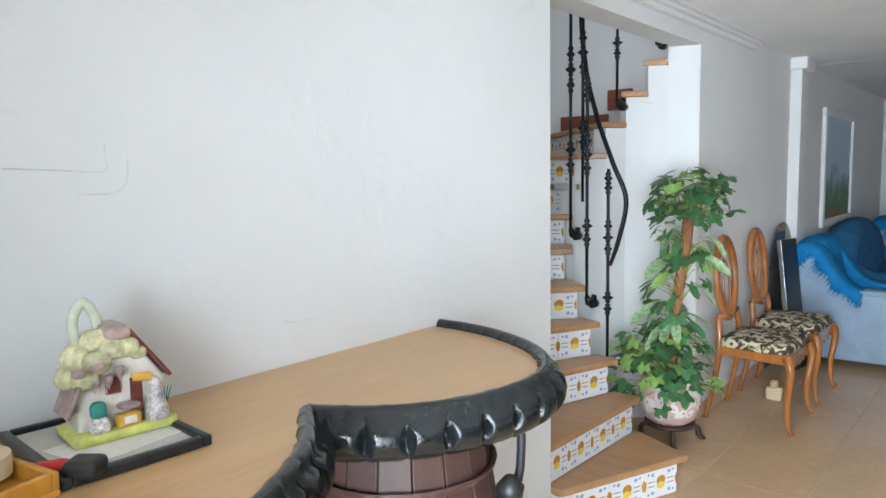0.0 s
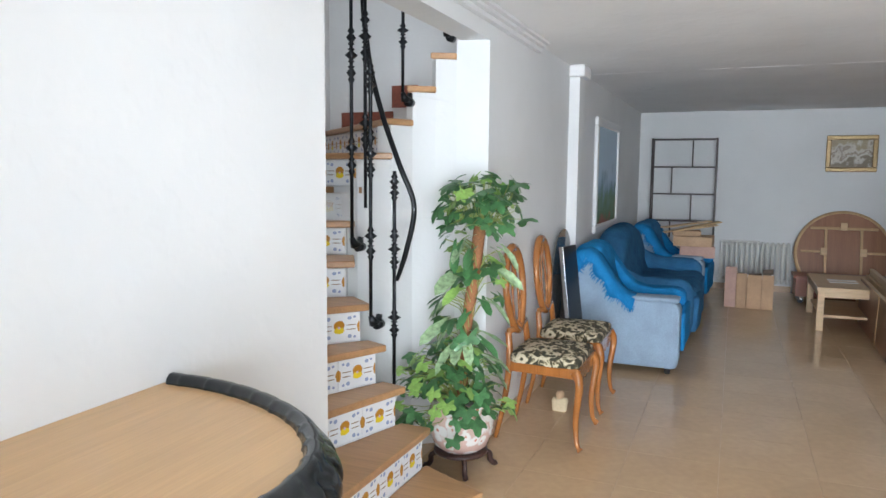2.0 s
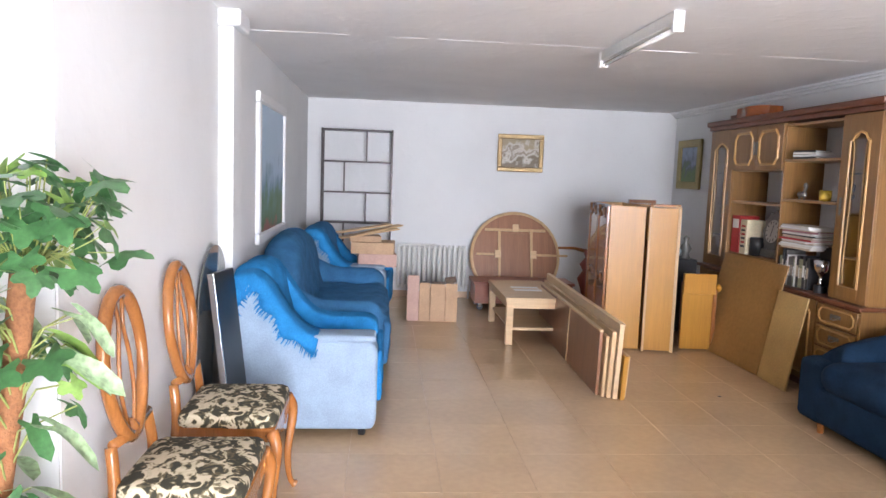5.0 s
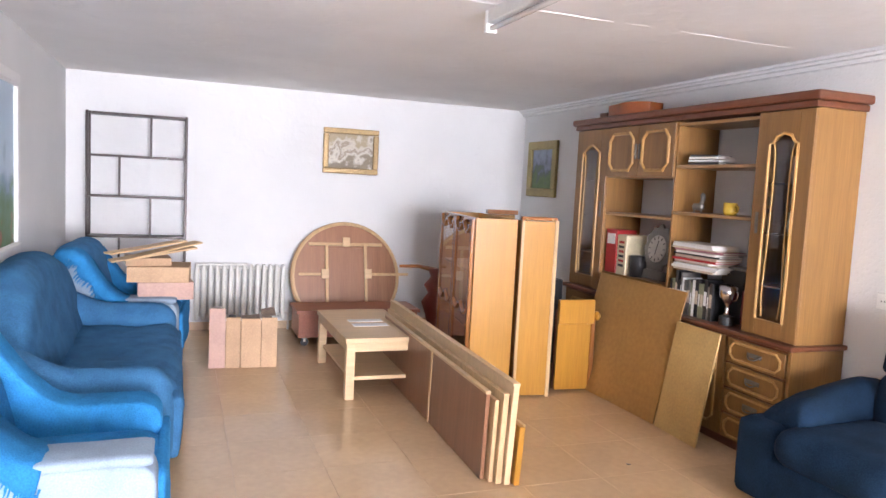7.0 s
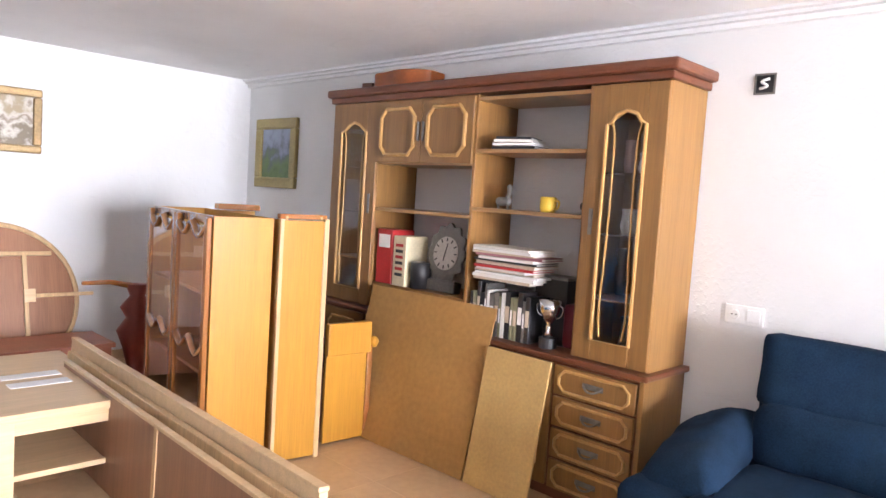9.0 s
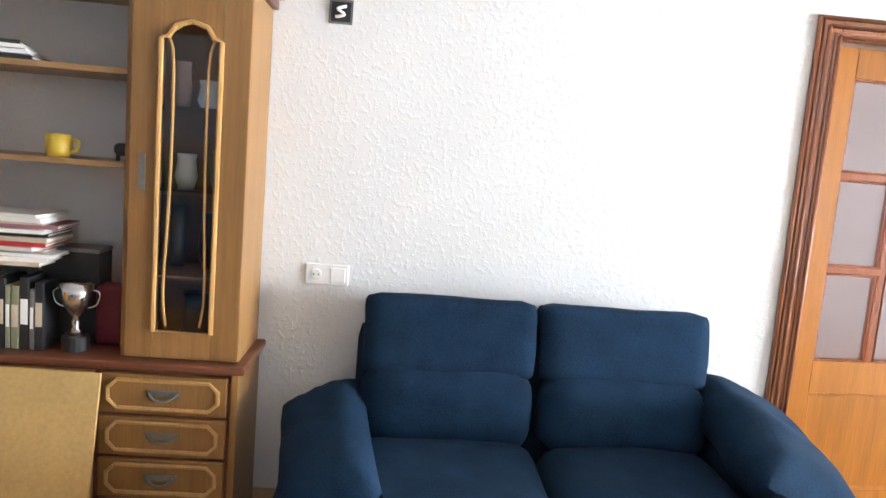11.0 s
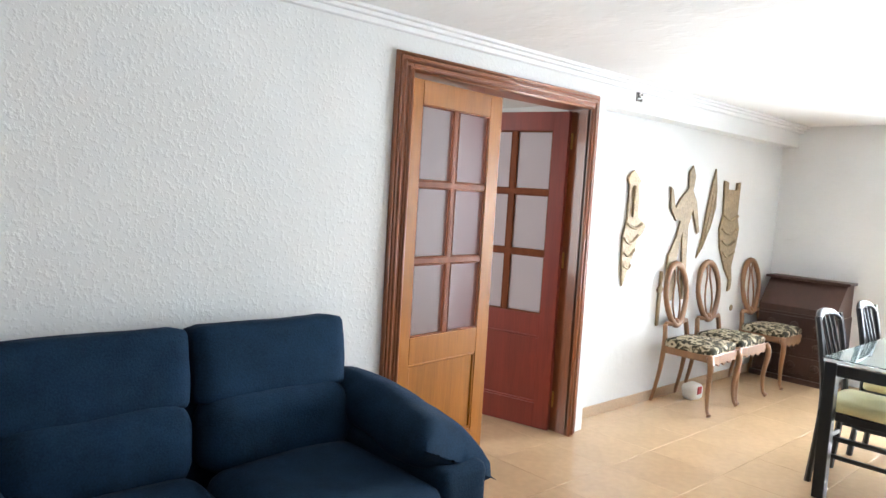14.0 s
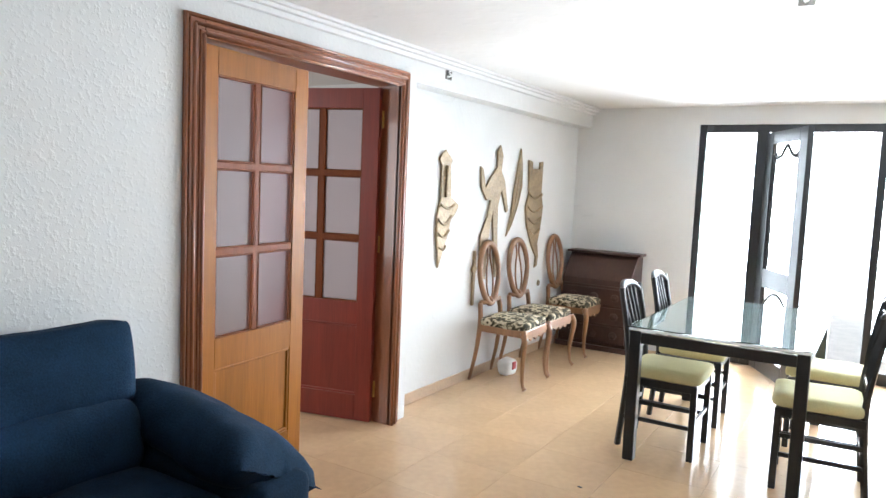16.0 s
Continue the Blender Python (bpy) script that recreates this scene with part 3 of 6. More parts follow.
part("rail", box(0.14, -0.022, 0, LW - 0.14, 0.022, 0.14), BLACKWIN, leaf, bevel=0.004)
part("rail", box(0.14, -0.022, 0.72, LW - 0.14, 0.022, 0.88), BLACKWIN, leaf, bevel=0.004)
part("rail", box(0.14, -0.022, LH - 0.10, LW - 0.14, 0.022, LH), BLACKWIN, leaf, bevel=0.004)
for z0, z1 in ((0.14, 0.72), (0.88, LH - 0.10)):
    p = part("pane", box(0.14, -0.004, z0, LW - 0.14, 0.004, z1), GLASS, leaf, "clear glass pane")
    p.visible_shadow = False
mid = LW / 2
arch = [(0.16, 0, 0.9), (0.16, 0, LH - 0.26), (0.22, 0, LH - 0.22), (0.30, 0, LH - 0.20), (mid, 0, LH - 0.125), (LW - 0.30, 0, LH - 0.20), (LW - 0.22, 0, LH - 0.22), (LW - 0.16, 0, LH - 0.26), (LW - 0.16, 0, 0.9)]
part("arched_moulding", tube(curve_points(arch, 4), 0.016, 6), BLACKWIN, leaf)
part("arched_moulding", tube(curve_points([(0.16, 0, 0.16), (0.16, 0, 0.55), (mid, 0, 0.69), (LW - 0.16, 0, 0.55), (LW - 0.16, 0, 0.16)], 5), 0.014, 6), BLACKWIN, leaf)
part("handle", tube([(LW - 0.05, 0.02, 1.02), (LW - 0.05, 0.06, 1.02), (LW - 0.17, 0.06, 1.02)], 0.009, 8), SILVER, leaf, "metal door handle")
part("handle_plate", box(LW - 0.07, 0.021, 0.92, LW - 0.03, 0.027, 1.14), SILVER, leaf, bevel=0.002)


# ---- furniture builders ----
def camo_fabric():
    """Cream tapestry with dark olive and brown leaves."""
    m, nt, b = nodes_of("leaf_tapestry", 0.9)
    tc = add(nt, "ShaderNodeTexCoord")
    n1 = add(nt, "ShaderNodeTexNoise", Scale=22.0, Detail=2.0, Distortion=1.2)
    n2 = add(nt, "ShaderNodeTexNoise", Scale=220.0)
    link(nt, tc.outputs["Object"], n1.inputs["Vector"])
    link(nt, tc.outputs["Object"], n2.inputs["Vector"])
    cr = add(nt, "ShaderNodeValToRGB")
    e = cr.color_ramp.elements
    e[0].position, e[0].color = 0.44, (0.035, 0.032, 0.018, 1)
    e[1].position, e[1].color = 0.62, (0.55, 0.47, 0.33, 1)
    k = cr.color_ramp.elements.new(0.51)
    k.color = (0.13, 0.10, 0.05, 1)
    k = cr.color_ramp.elements.new(0.55)
    k.color = (0.46, 0.40, 0.27, 1)
    link(nt, n1.outputs[0], cr.inputs[0])
    link(nt, cr.outputs[0], b.inputs["Base Color"])
    bp = add(nt, "ShaderNodeBump", Strength=0.3, Distance=0.004)
    link(nt, n2.outputs[0], bp.inputs["Height"])
    link(nt, bp.outputs[0], b.inputs["Normal"])
    return m


CAMO = camo_fabric()


def carved_chair(m, wd, label, group):
    """Oval-backed dining chair; local -y is its front, origin on the floor under the seat."""
    c = thing("dining_chair", m @ Matrix.Diagonal((1, 0.92, 1, 1)), label, "chair", group)
    w = 0.225
    for s in (-1, 1):
        fl = curve_points([(s * w, -0.21, 0.43), (s * (w + 0.02), -0.235, 0.36), (s * (w - 0.005), -0.215, 0.18), (s * (w + 0.0), -0.225, 0.05), (s * (w + 0.012), -0.25, 0.012)], 5)
        n = len(fl)
        part("leg", tube(fl, [0.03 - 0.016 * min(1, 1.4 * i / n) + (0.006 if i > n - 3 else 0) for i in range(n)], 8), wd, c, smooth=True)
        bl = curve_points([(s * 0.19, 0.275, 0.0), (s * 0.185, 0.225, 0.22), (s * 0.18, 0.20, 0.45), (s * 0.165, 0.215, 0.60)], 5)
        part("leg", tube(bl, [0.013 + 0.008 * min(1, 2 * i / len(bl)) for i in range(len(bl))], 8), wd, c, smooth=True)
    rail_bm = prism([(-w, -0.225), (w, -0.225), (0.19, 0.21), (-0.19, 0.21)], 0.385, 0.445)
    part("seat_frame", rail_bm, wd, c, bevel=0.012)
    apron = [(-0.2, 0.40)] + [(x, 0.385 - 0.028 * math.cos(x * 34) ** 2 * (1 - (x / 0.22) ** 2) - 0.01) for x in [(-0.2 + 0.02 * i) for i in range(21)]] + [(0.2, 0.40)]
    part("apron", turned(plate(apron, 0.018), pose(0, -0.215, 0)), wd, c, bevel=0.003)
    st = soft(-w + 0.005, -0.225, 0.435, w - 0.005, 0.195, 0.495, 0.04, 0.004, 5)
    for v in st.verts:
        if v.co.z > 0.46:
            v.co.z += 0.02 * (1 - (v.co.x / w) ** 2) * (1 - (v.co.y / 0.23) ** 2)
    part("seat", st, CAMO, c, "leaf tapestry upholstered seat", smooth=True)

    def back(u, v):
        return (u, 0.21 + 0.045 * (v - 0.60) / 0.45, v)

    oval = [back(0.165 * math.cos(a) * (1 - 0.22 * max(0, -math.sin(a))), 0.815 + 0.235 * math.sin(a)) for a in [2 * math.pi * i / 28 for i in range(28)]]
    part("back_frame", tube(oval, [0.021 + 0.005 * abs(math.sin(2 * math.pi * i / 28)) for i in range(28)], 8, closed=True), wd, c, smooth=True)
    for s in (-1, 1):
        sp = curve_points([back(s * 0.02, 0.60), back(s * 0.055, 0.72), back(s * 0.045, 0.84), back(s * 0.018, 0.94), back(s * 0.03, 1.02)], 5)
        part("splat", tube(sp, 0.011, 6, flat=0.7), wd, c, smooth=True)
    part("crossbar", tube([back(-0.165, 0.605), back(0, 0.585), back(0.165, 0.605)], 0.017, 8), wd, c, smooth=True)
    part("carved_knot", lathe([(0.008, -0.03), (0.028, -0.01), (0.03, 0.01), (0.008, 0.035)], 10, at=(0, 0.213, 0.60)), wd, c, smooth=True)
    return c


def armchair(m, name, label, back_mat, throw_mat, body_mat, width=0.82, group=""):
    """Low upholstered chair with a throw over its back, far arm and seat; local -y is its front."""
    c = thing(name, m, label, "armchair", group)
    w, aw = width / 2, 0.19
    side = [(-0.40, 0.05), (-0.42, 0.10), (-0.42, 0.49), (-0.40, 0.53), (-0.34, 0.552), (-0.10, 0.55), (-0.02, 0.575), (0.06, 0.65), (0.13, 0.75), (0.19, 0.84), (0.25, 0.885), (0.32, 0.88), (0.37, 0.83), (0.385, 0.70), (0.36, 0.05)]
    part("base", soft(-w + 0.05, -0.38, 0.06, w - 0.05, 0.34, 0.30, 0.04, 0.004), body_mat, c, smooth=True)
    for s in (-1, 1):
        p = part("side_panel", turned(plate(side, aw), pose(s * (w - aw / 2), 0, 0, 0, 0, 90)), body_mat if s < 0 else throw_mat, c, bevel=0.035, seg=3)
        for f in p.data.polygons:
            f.use_smooth = True
    part("seat_cushion", soft(-w + aw - 0.02, -0.43, 0.25, w - aw + 0.02, 0.22, 0.46, 0.08, 0.014, seed=9), throw_mat, c, smooth=True)
    part("back_cushion", turned(soft(-w + aw - 0.06, -0.13, -0.04, w - aw + 0.06, 0.13, 0.52, 0.12, 0.016, seed=5), pose(0, 0.20, 0.42, -12)), back_mat, c, smooth=True)
    for x in (-w + 0.08, w - 0.08):
        for y in (-0.34, 0.30):
            part("foot", lathe([(0.02, 0), (0.026, 0.07)], 10, at=(x, y, 0)), DARK, c, smooth=True)
    # the throw over the near side's sloping top, with a drooping fringed edge
    line = curve_points([(0, y, z) for y, z in side[5:14]], 5)
    rnd = random.Random(8)
    bm, fr, rows = bmesh.new(), bmesh.new(), []
    for i, q in enumerate(line):
        t = (line[min(i + 1, len(line) - 1)] - line[max(i - 1, 0)]).normalized()
        n = Vector((0, -t.z, t.y))
        drop = 0.055 + 0.02 * math.sin(i * 0.9) + 0.012 * rnd.random()
        k = 0.004 * math.sin(i * 1.3)
        loop = [(-w - 0.016, -drop), (-w - 0.018 - k, -0.03), (-w - 0.008, 0.008), (-w + 0.03, 0.02 + k), (-w + aw * 0.6, 0.024), (-w + aw + 0.05, 0.012), (-w + aw + 0.05, -0.02), (-w + 0.05, -0.012), (-w + 0.004, -0.035), (-w - 0.006, -drop)]
        rows.append([bm.verts.new((x, q.y + n.y * d, q.z + n.z * d)) for x, d in loop])
        for _ in range(3):
            o = q - n * (drop - 0.012) + t * rnd.uniform(-0.012, 0.012)
            L = 0.025 + 0.03 * rnd.random()
            tube([(-w - 0.012, o.y, o.z), (-w - 0.019, o.y - n.y * L * 0.5 + rnd.uniform(-0.004, 0.004), o.z - n.z * L * 0.3 - L * 0.3), (-w - 0.015, o.y - n.y * L * 0.8, o.z - n.z * L * 0.4 - L * 0.6)], [0.004, 0.0035, 0.0012], 4, fr)
    for i in range(len(rows) - 1):
        for k in range(10):
            bm.faces.new((rows[i][k], rows[i + 1][k], rows[i + 1][(k + 1) % 10], rows[i][(k + 1) % 10]))
    bm.faces.new(rows[0])
    bm.faces.new(rows[-1][::-1])
    part("throw", bm, throw_mat, c, "bright blue throw over the back", smooth=True)
    part("fringe", fr, throw_mat, c, "frayed blue fringe")
    part("arm_cover", soft(-w - 0.006, -0.41, 0.535, -w + aw + 0.01, -0.06, 0.572, 0.018, 0.006, seed=31), body_mat, c, smooth=True)
    part("throw_front", soft(-w + aw + 0.02, -0.45, 0.14, w + 0.005, -0.405, 0.44, 0.02, 0.014, seed=41), throw_mat, c, smooth=True)
    return c


def framed_picture(name, m, w, h, fw, frame_mat, canvas, label):
    """Stands in local x and z, faces -y."""
    c = thing(name, m, label, "picture")
    for q in ((-w / 2, 0, w / 2, fw), (-w / 2, h - fw, w / 2, h), (-w / 2, fw, -w / 2 + fw, h - fw), (w / 2 - fw, fw, w / 2, h - fw)):
        part("frame_side", box(q[0], -0.035, q[1], q[2], 0, q[3]), frame_mat, c, bevel=0.01)
    i = fw * 0.72
    for q in ((-w / 2 + i, i, w / 2 - i, i + 0.012), (-w / 2 + i, h - i - 0.012, w / 2 - i, h - i)):
        part("inner_lip", box(q[0], -0.042, q[1], q[2], -0.034, q[3]), frame_mat, c, bevel=0.003)
    part("canvas", box(-w / 2 + fw, -0.012, fw, w / 2 - fw, -0.002, h - fw), canvas, c, "painted canvas")
    return c


def painting(name, stops, scale, streak=(1, 1, 1), rough=0.5):
    m, nt, b = nodes_of(name, rough)
    tc = add(nt, "ShaderNodeTexCoord")
    sp = add(nt, "ShaderNodeSeparateXYZ")
    link(nt, tc.outputs["Object"], sp.inputs[0])
    n = add(nt, "ShaderNodeTexNoise", Scale=scale, Detail=6.0)
    mp = add(nt, "ShaderNodeMapping", Scale=streak)
    link(nt, tc.outputs["Object"], mp.inputs["Vector"])
    link(nt, mp.outputs[0], n.inputs["Vector"])
    a = add(nt, "ShaderNodeMath")
    a.operation = "MULTIPLY_ADD"
    link(nt, n.outputs[0], a.inputs[0])
    a.inputs[1].default_value = 0.8
    link(nt, sp.outputs[2], a.inputs[2])
    cr = add(nt, "ShaderNodeValToRGB")
    e = cr.color_ramp.elements
    e[0].position, e[0].color = stops[0][0], (*stops[0][1], 1)
    e[1].position, e[1].color = stops[-1][0], (*stops[-1][1], 1)
    for p, col in stops[1:-1]:
        k = cr.color_ramp.elements.new(p)
        k.color = (*col, 1)
    link(nt, a.outputs[0], cr.inputs[0])
    link(nt, cr.outputs[0], b.inputs["Base Color"])
    return m


def leant(x0, y0, x1, y1, lean, h, d=0.016):
    """A flat board whose foot runs from (x0, y0) to (x1, y1), tipped back by lean degrees: pose and length."""
    a = math.degrees(math.atan2(y1 - y0, x1 - x0))
    return pose(x0, y0, 0.0, 0, 0, a) @ pose(0, 0, 0, -lean), math.hypot(x1 - x0, y1 - y0)


# ---- bar corner ----
RIM = [(-0.905, 1.61), (-0.78, 1.61), (-0.63, 1.575), (-0.47, 1.49), (-0.36, 1.36), (-0.325, 1.22), (-0.345, 1.08), (-0.40, 0.96), (-0.485, 0.87), (-0.58, 0.81)]
RIM2 = [(-0.58, 0.80), (-0.50, 0.735), (-0.425, 0.665), (-0.335, 0.53), (-0.26, 0.36), (-0.20, 0.15), (-0.22, -0.1), (-0.3, -0.35)]
bar = thing("bar_counter", pose(0, 0, 0), "curved bar counter with wooden top and tufted black leather edge", "bar counter")
R1 = [(p.x, p.y) for p in curve_points([(x, y, 0) for x, y in RIM], 5)]
R2 = [(p.x, p.y) for p in curve_points([(x, y, 0) for x, y in RIM2], 5)]
part("top", prism([(XL + 0.002, 1.61)] + R1 + R2 + [(XL + 0.002, -0.35)], 0.945, 0.972), BARTOP, bar, "wooden laminate bar top")


def padded(path, name, pitch=0.078):
    """A tufted leather pad along a plan line: rolled lip above, buttoned face below."""
    P = [Vector((x, y, 0)) for x, y in path]
    bm = bmesh.new()
    acc, rows = 0.0, []
    dense = curve_points(P, 11)
    for i, p in enumerate(dense):
        if i:
            acc += (p - dense[i - 1]).length
        t = (dense[min(i + 1, len(dense) - 1)] - dense[max(i - 1, 0)]).normalized()
        nrm = Vector((-t.y, t.x, 0))
        ph = acc / pitch
        f = abs((ph % 1) - 0.5) * 2
        row = []
        for k in range(15):
            a = k / 14
            if a < 0.36:
                q = math.pi * (a / 0.36)
                off, z = -0.014 + 0.034 * (0.5 - 0.5 * math.cos(q)) * 1.2, 0.970 + 0.025 * math.sin(q)
                off -= 0.004 * (1 - f) ** 6
            else:
                b = (a - 0.36) / 0.64
                off, z = 0.027 + 0.030 * math.sin(math.pi * b) ** 0.7, 0.972 - 0.088 * b
                dent = math.exp(-((1 - f) * 2.6) ** 2) * math.exp(-((b - 0.5) * 3.0) ** 2)
                seam = math.exp(-((1 - f) * 9) ** 2)
                off -= 0.034 * math.exp(-((1 - f) * 4.5) ** 2) * math.exp(-((b - 0.5) * 5.5) ** 2) + 0.010 * seam * (1 - math.exp(-((b - 0.5) * 3.5) ** 2) * 0.5) + 0.006 * dent
            row.append(bm.verts.new(p + nrm * off + Vector((0, 0, z))))
        rows.append(row)
    for i in range(len(rows) - 1):
        for k in range(14):
            bm.faces.new((rows[i][k], rows[i + 1][k], rows[i + 1][k + 1], rows[i][k + 1]))
        bm.faces.new((rows[i][14], rows[i + 1][14], rows[i + 1][0], rows[i][0]))
    bm.faces.new(rows[0])
    bm.faces.new(rows[-1][::-1])
    return part(name, bm, LEATHER, bar, "tufted black leather edge", smooth=True)


padded(R1[::2] + [R1[-1]] if len(R1) % 2 == 0 else R1[::2], "leather_pad")
padded(R2[::2] if len(R2) % 2 else R2[::2] + [R2[-1]], "leather_pad")
part("base_panel", prism([(XL + 0.002, 0.55), (-0.62, 0.55), (-0.50, 0.35), (-0.45, -0.3), (XL + 0.002, -0.3)], 0, 0.945), OAKDARK, bar)
barrel = thing("barrel", pose(-0.60, 1.10, 0), "dark wooden barrel with hoops under the bar", "barrel")
for i in range(18):
    a = 2 * math.pi * i / 18
    rs = [(0.205, 0), (0.235, 0.2), (0.25, 0.43), (0.235, 0.66), (0.205, 0.86)]
    bm = bmesh.new()
    ring = []
    for r, z in rs:
        ring.append([bm.verts.new((rr * math.cos(q), rr * math.sin(q), z)) for rr, q in ((r, a + 0.006), (r, a + 0.343), (r - 0.02, a + 0.343), (r - 0.02, a + 0.006))])
    for j in range(4):
        for k in range(4):
            bm.faces.new((ring[j][k], ring[j][(k + 1) % 4], ring[j + 1][(k + 1) % 4], ring[j + 1][k]))
    bm.faces.new(ring[0][::-1])
    bm.faces.new(ring[-1])
    part("stave", bm, BARREL, barrel, bevel=0.003)
for z, r in ((0.08, 0.222), (0.24, 0.243), (0.62, 0.243), (0.78, 0.222)):
    part("hoop", tube([((r) * math.cos(q), (r) * math.sin(q), z) for q in [2 * math.pi * i / 32 for i in range(32)]], 0.014, 6, closed=True, flat=0.4), BARREL, barrel)
part("lid", lathe([(0.185, 0.82), (0.185, 0.84)], 24), BARREL, barrel)
part("shell_ornament", turned(lathe([(0.004, -0.03), (0.03, -0.015), (0.034, 0.01), (0.012, 0.035)], 12), pose(0.235, 0.12, 0.72)), DARK, barrel, "dark metal shell ornament", smooth=True)
part("bracket", tube(curve_points([(0.18, 0.10, 0.66), (0.23, 0.15, 0.72), (0.22, 0.19, 0.80), (0.21, 0.20, 0.86)], 5), 0.012, 6), DARK, barrel, smooth=True)

frame_lying = thing("serving_tray", pose(-0.752, 0.475, 0.973, 0, 0, -3), "black rimmed flat tray lying on the bar", "tray")
for q in ((-0.16, -0.128, 0.16, -0.110), (-0.16, 0.110, 0.16, 0.128), (-0.16, -0.110, -0.142, 0.110), (0.142, -0.110, 0.16, 0.110)):
    part("frame_side", box(q[0], q[1], 0, q[2], q[3], 0.02), BLACK, frame_lying, bevel=0.004)
part("backing", box(-0.142, -0.110, 0.002, 0.142, 0.110, 0.010), plain("grey_mount_board", (0.52, 0.50, 0.45), 0.7), frame_lying, "grey mount board")
HW = plain("glazed_cream", (0.70, 0.66, 0.58), 0.2, var=0.1, scale=25)
HR = plain("glazed_thatch", (0.50, 0.48, 0.28), 0.25, var=0.35, scale=40, bump=0.3, fine=60)
HG = plain("glazed_yellow_green", (0.62, 0.64, 0.16), 0.2, var=0.2, scale=25)
HB = plain("glazed_brown", (0.15, 0.04, 0.03), 0.25, var=0.3)
HM = plain("glazed_mauve", (0.30, 0.22, 0.20), 0.3, var=0.35, scale=40)
HT = plain("glazed_teal", (0.04, 0.22, 0.17), 0.25, var=0.3)
HO = plain("glazed_ochre", (0.62, 0.33, 0.05), 0.25, var=0.2)
HS = plain("glazed_specks", (0.60, 0.55, 0.52), 0.3, var=0.55, scale=90, fine=200)
note = thing("paper_sheet", pose(-0.715, 0.49, 0.983, 0, 0, 8), "cream sheet of paper under the ceramic cottage", "paper")
part("sheet", box(-0.075, -0.10, 0, 0.06, 0.105, 0.0012), PAPER, note)
house = thing("ceramic_house", pose(-0.775, 0.512, 0.9845, 0, 0, 84), "painted ceramic cottage ornament with thatch and loop handle", "ornament")
part("base", soft(-0.096, -0.062, 0, 0.096, 0.055, 0.024, 0.014, 0.005), HG, house, "yellow-green glazed base", smooth=True)
part("wall", turned(plate([(-0.078, 0.016), (0.080, 0.016), (0.083, 0.092), (0.016, 0.188), (-0.022, 0.186), (-0.080, 0.10)], 0.078), pose(0, 0.004, 0)), HW, house, bevel=0.006)
part("roof", turned(box(-0.064, -0.046, -0.004, 0.064, 0.046, 0.004), pose(0.053, 0.004, 0.146, 0, 54)), HB, house, "dark brown roof slope", bevel=0.003)
part("ridge", soft(-0.024, -0.046, 0.178, 0.024, 0.048, 0.205, 0.012, 0.004), HM, house, smooth=True)
for i, (bx, by, bz, br) in enumerate([(-0.058, -0.008, 0.150, 0.034), (-0.074, -0.004, 0.118, 0.030), (-0.030, -0.006, 0.176, 0.030), (-0.040, -0.036, 0.146, 0.026), (-0.062, -0.034, 0.116, 0.024), (-0.012, -0.036, 0.162, 0.024), (0.014, -0.036, 0.164, 0.022), (0.032, -0.034, 0.150, 0.016), (-0.050, 0.030, 0.150, 0.028)]):
    part("thatch", soft(bx - br, by - br * 0.8, bz - br * 0.8, bx + br, by + br * 0.8, bz + br * 0.8, br * 0.75, 0.004, 2, seed=i), HR, house, "lumpy yellow-green thatch", smooth=True)
for bx, bz in ((-0.046, 0.140), (-0.078, 0.134)):
    part("dormer", soft(bx - 0.012, -0.066, bz - 0.007, bx + 0.012, -0.05, bz + 0.008, 0.006, 0.001, 1), HM, house, smooth=True)
for bx, bz in ((-0.050, 0.108), (-0.026, 0.112), (-0.006, 0.124)):
    part("drip", lathe([(0.001, -0.018), (0.009, 0.0), (0.008, 0.008)], 8, at=(bx, -0.047, bz)), HM, house, smooth=True)
part("side_roof", turned(box(-0.030, -0.05, -0.004, 0.030, 0.03, 0.004), pose(-0.088, -0.006, 0.082, 0, -68)), HM, house, bevel=0.003)
part("handle", tube(curve_points([(-0.056, 0.02, 0.165), (-0.060, 0.02, 0.215), (-0.040, 0.02, 0.246), (-0.020, 0.02, 0.215), (-0.018, 0.02, 0.18)], 7), 0.0095, 10), plain("glazed_pale_green", (0.58, 0.60, 0.47), 0.2), house, "pale green loop handle", smooth=True)
part("window_surround", box(-0.030, -0.039, 0.080, -0.002, -0.0345, 0.112), HM, house, bevel=0.002)
part("window", box(-0.027, -0.041, 0.083, -0.005, -0.0385, 0.109), HB, house, bevel=0.001)
part("door", box(0.014, -0.040, 0.036, 0.036, -0.0345, 0.104), HB, house, bevel=0.002)
part("awning", turned(box(0, -0.012, -0.002, 0.036, 0.006, 0.002), pose(0.016, -0.042, 0.108, 40, 8)), HO, house, bevel=0.001)
part("table", box(-0.020, -0.066, 0.022, 0.022, -0.044, 0.046), HO, house, bevel=0.004)
part("table_panel", box(-0.010, -0.068, 0.028, 0.013, -0.0655, 0.042), HW, house, bevel=0.001)
part("table_top", lathe([(0.020, 0.0), (0.021, 0.003), (0.019, 0.006)], 16, at=(0.004, -0.052, 0.056)), HM, house, smooth=True)
part("bush", soft(-0.066, -0.066, 0.022, -0.030, -0.04, 0.052, 0.012, 0.006), HS, house, smooth=True)
part("bush", soft(-0.062, -0.060, 0.046, -0.034, -0.038, 0.080, 0.012, 0.006), HT, house, "teal glazed bush", smooth=True)
part("flower_bush", lathe([(0.024, 0), (0.022, 0.02), (0.013, 0.045), (0.010, 0.058), (0.012, 0.066), (0.004, 0.076)], 12, at=(0.055, -0.05, 0.022)), HS, house, "pale speckled flower heap", smooth=True)
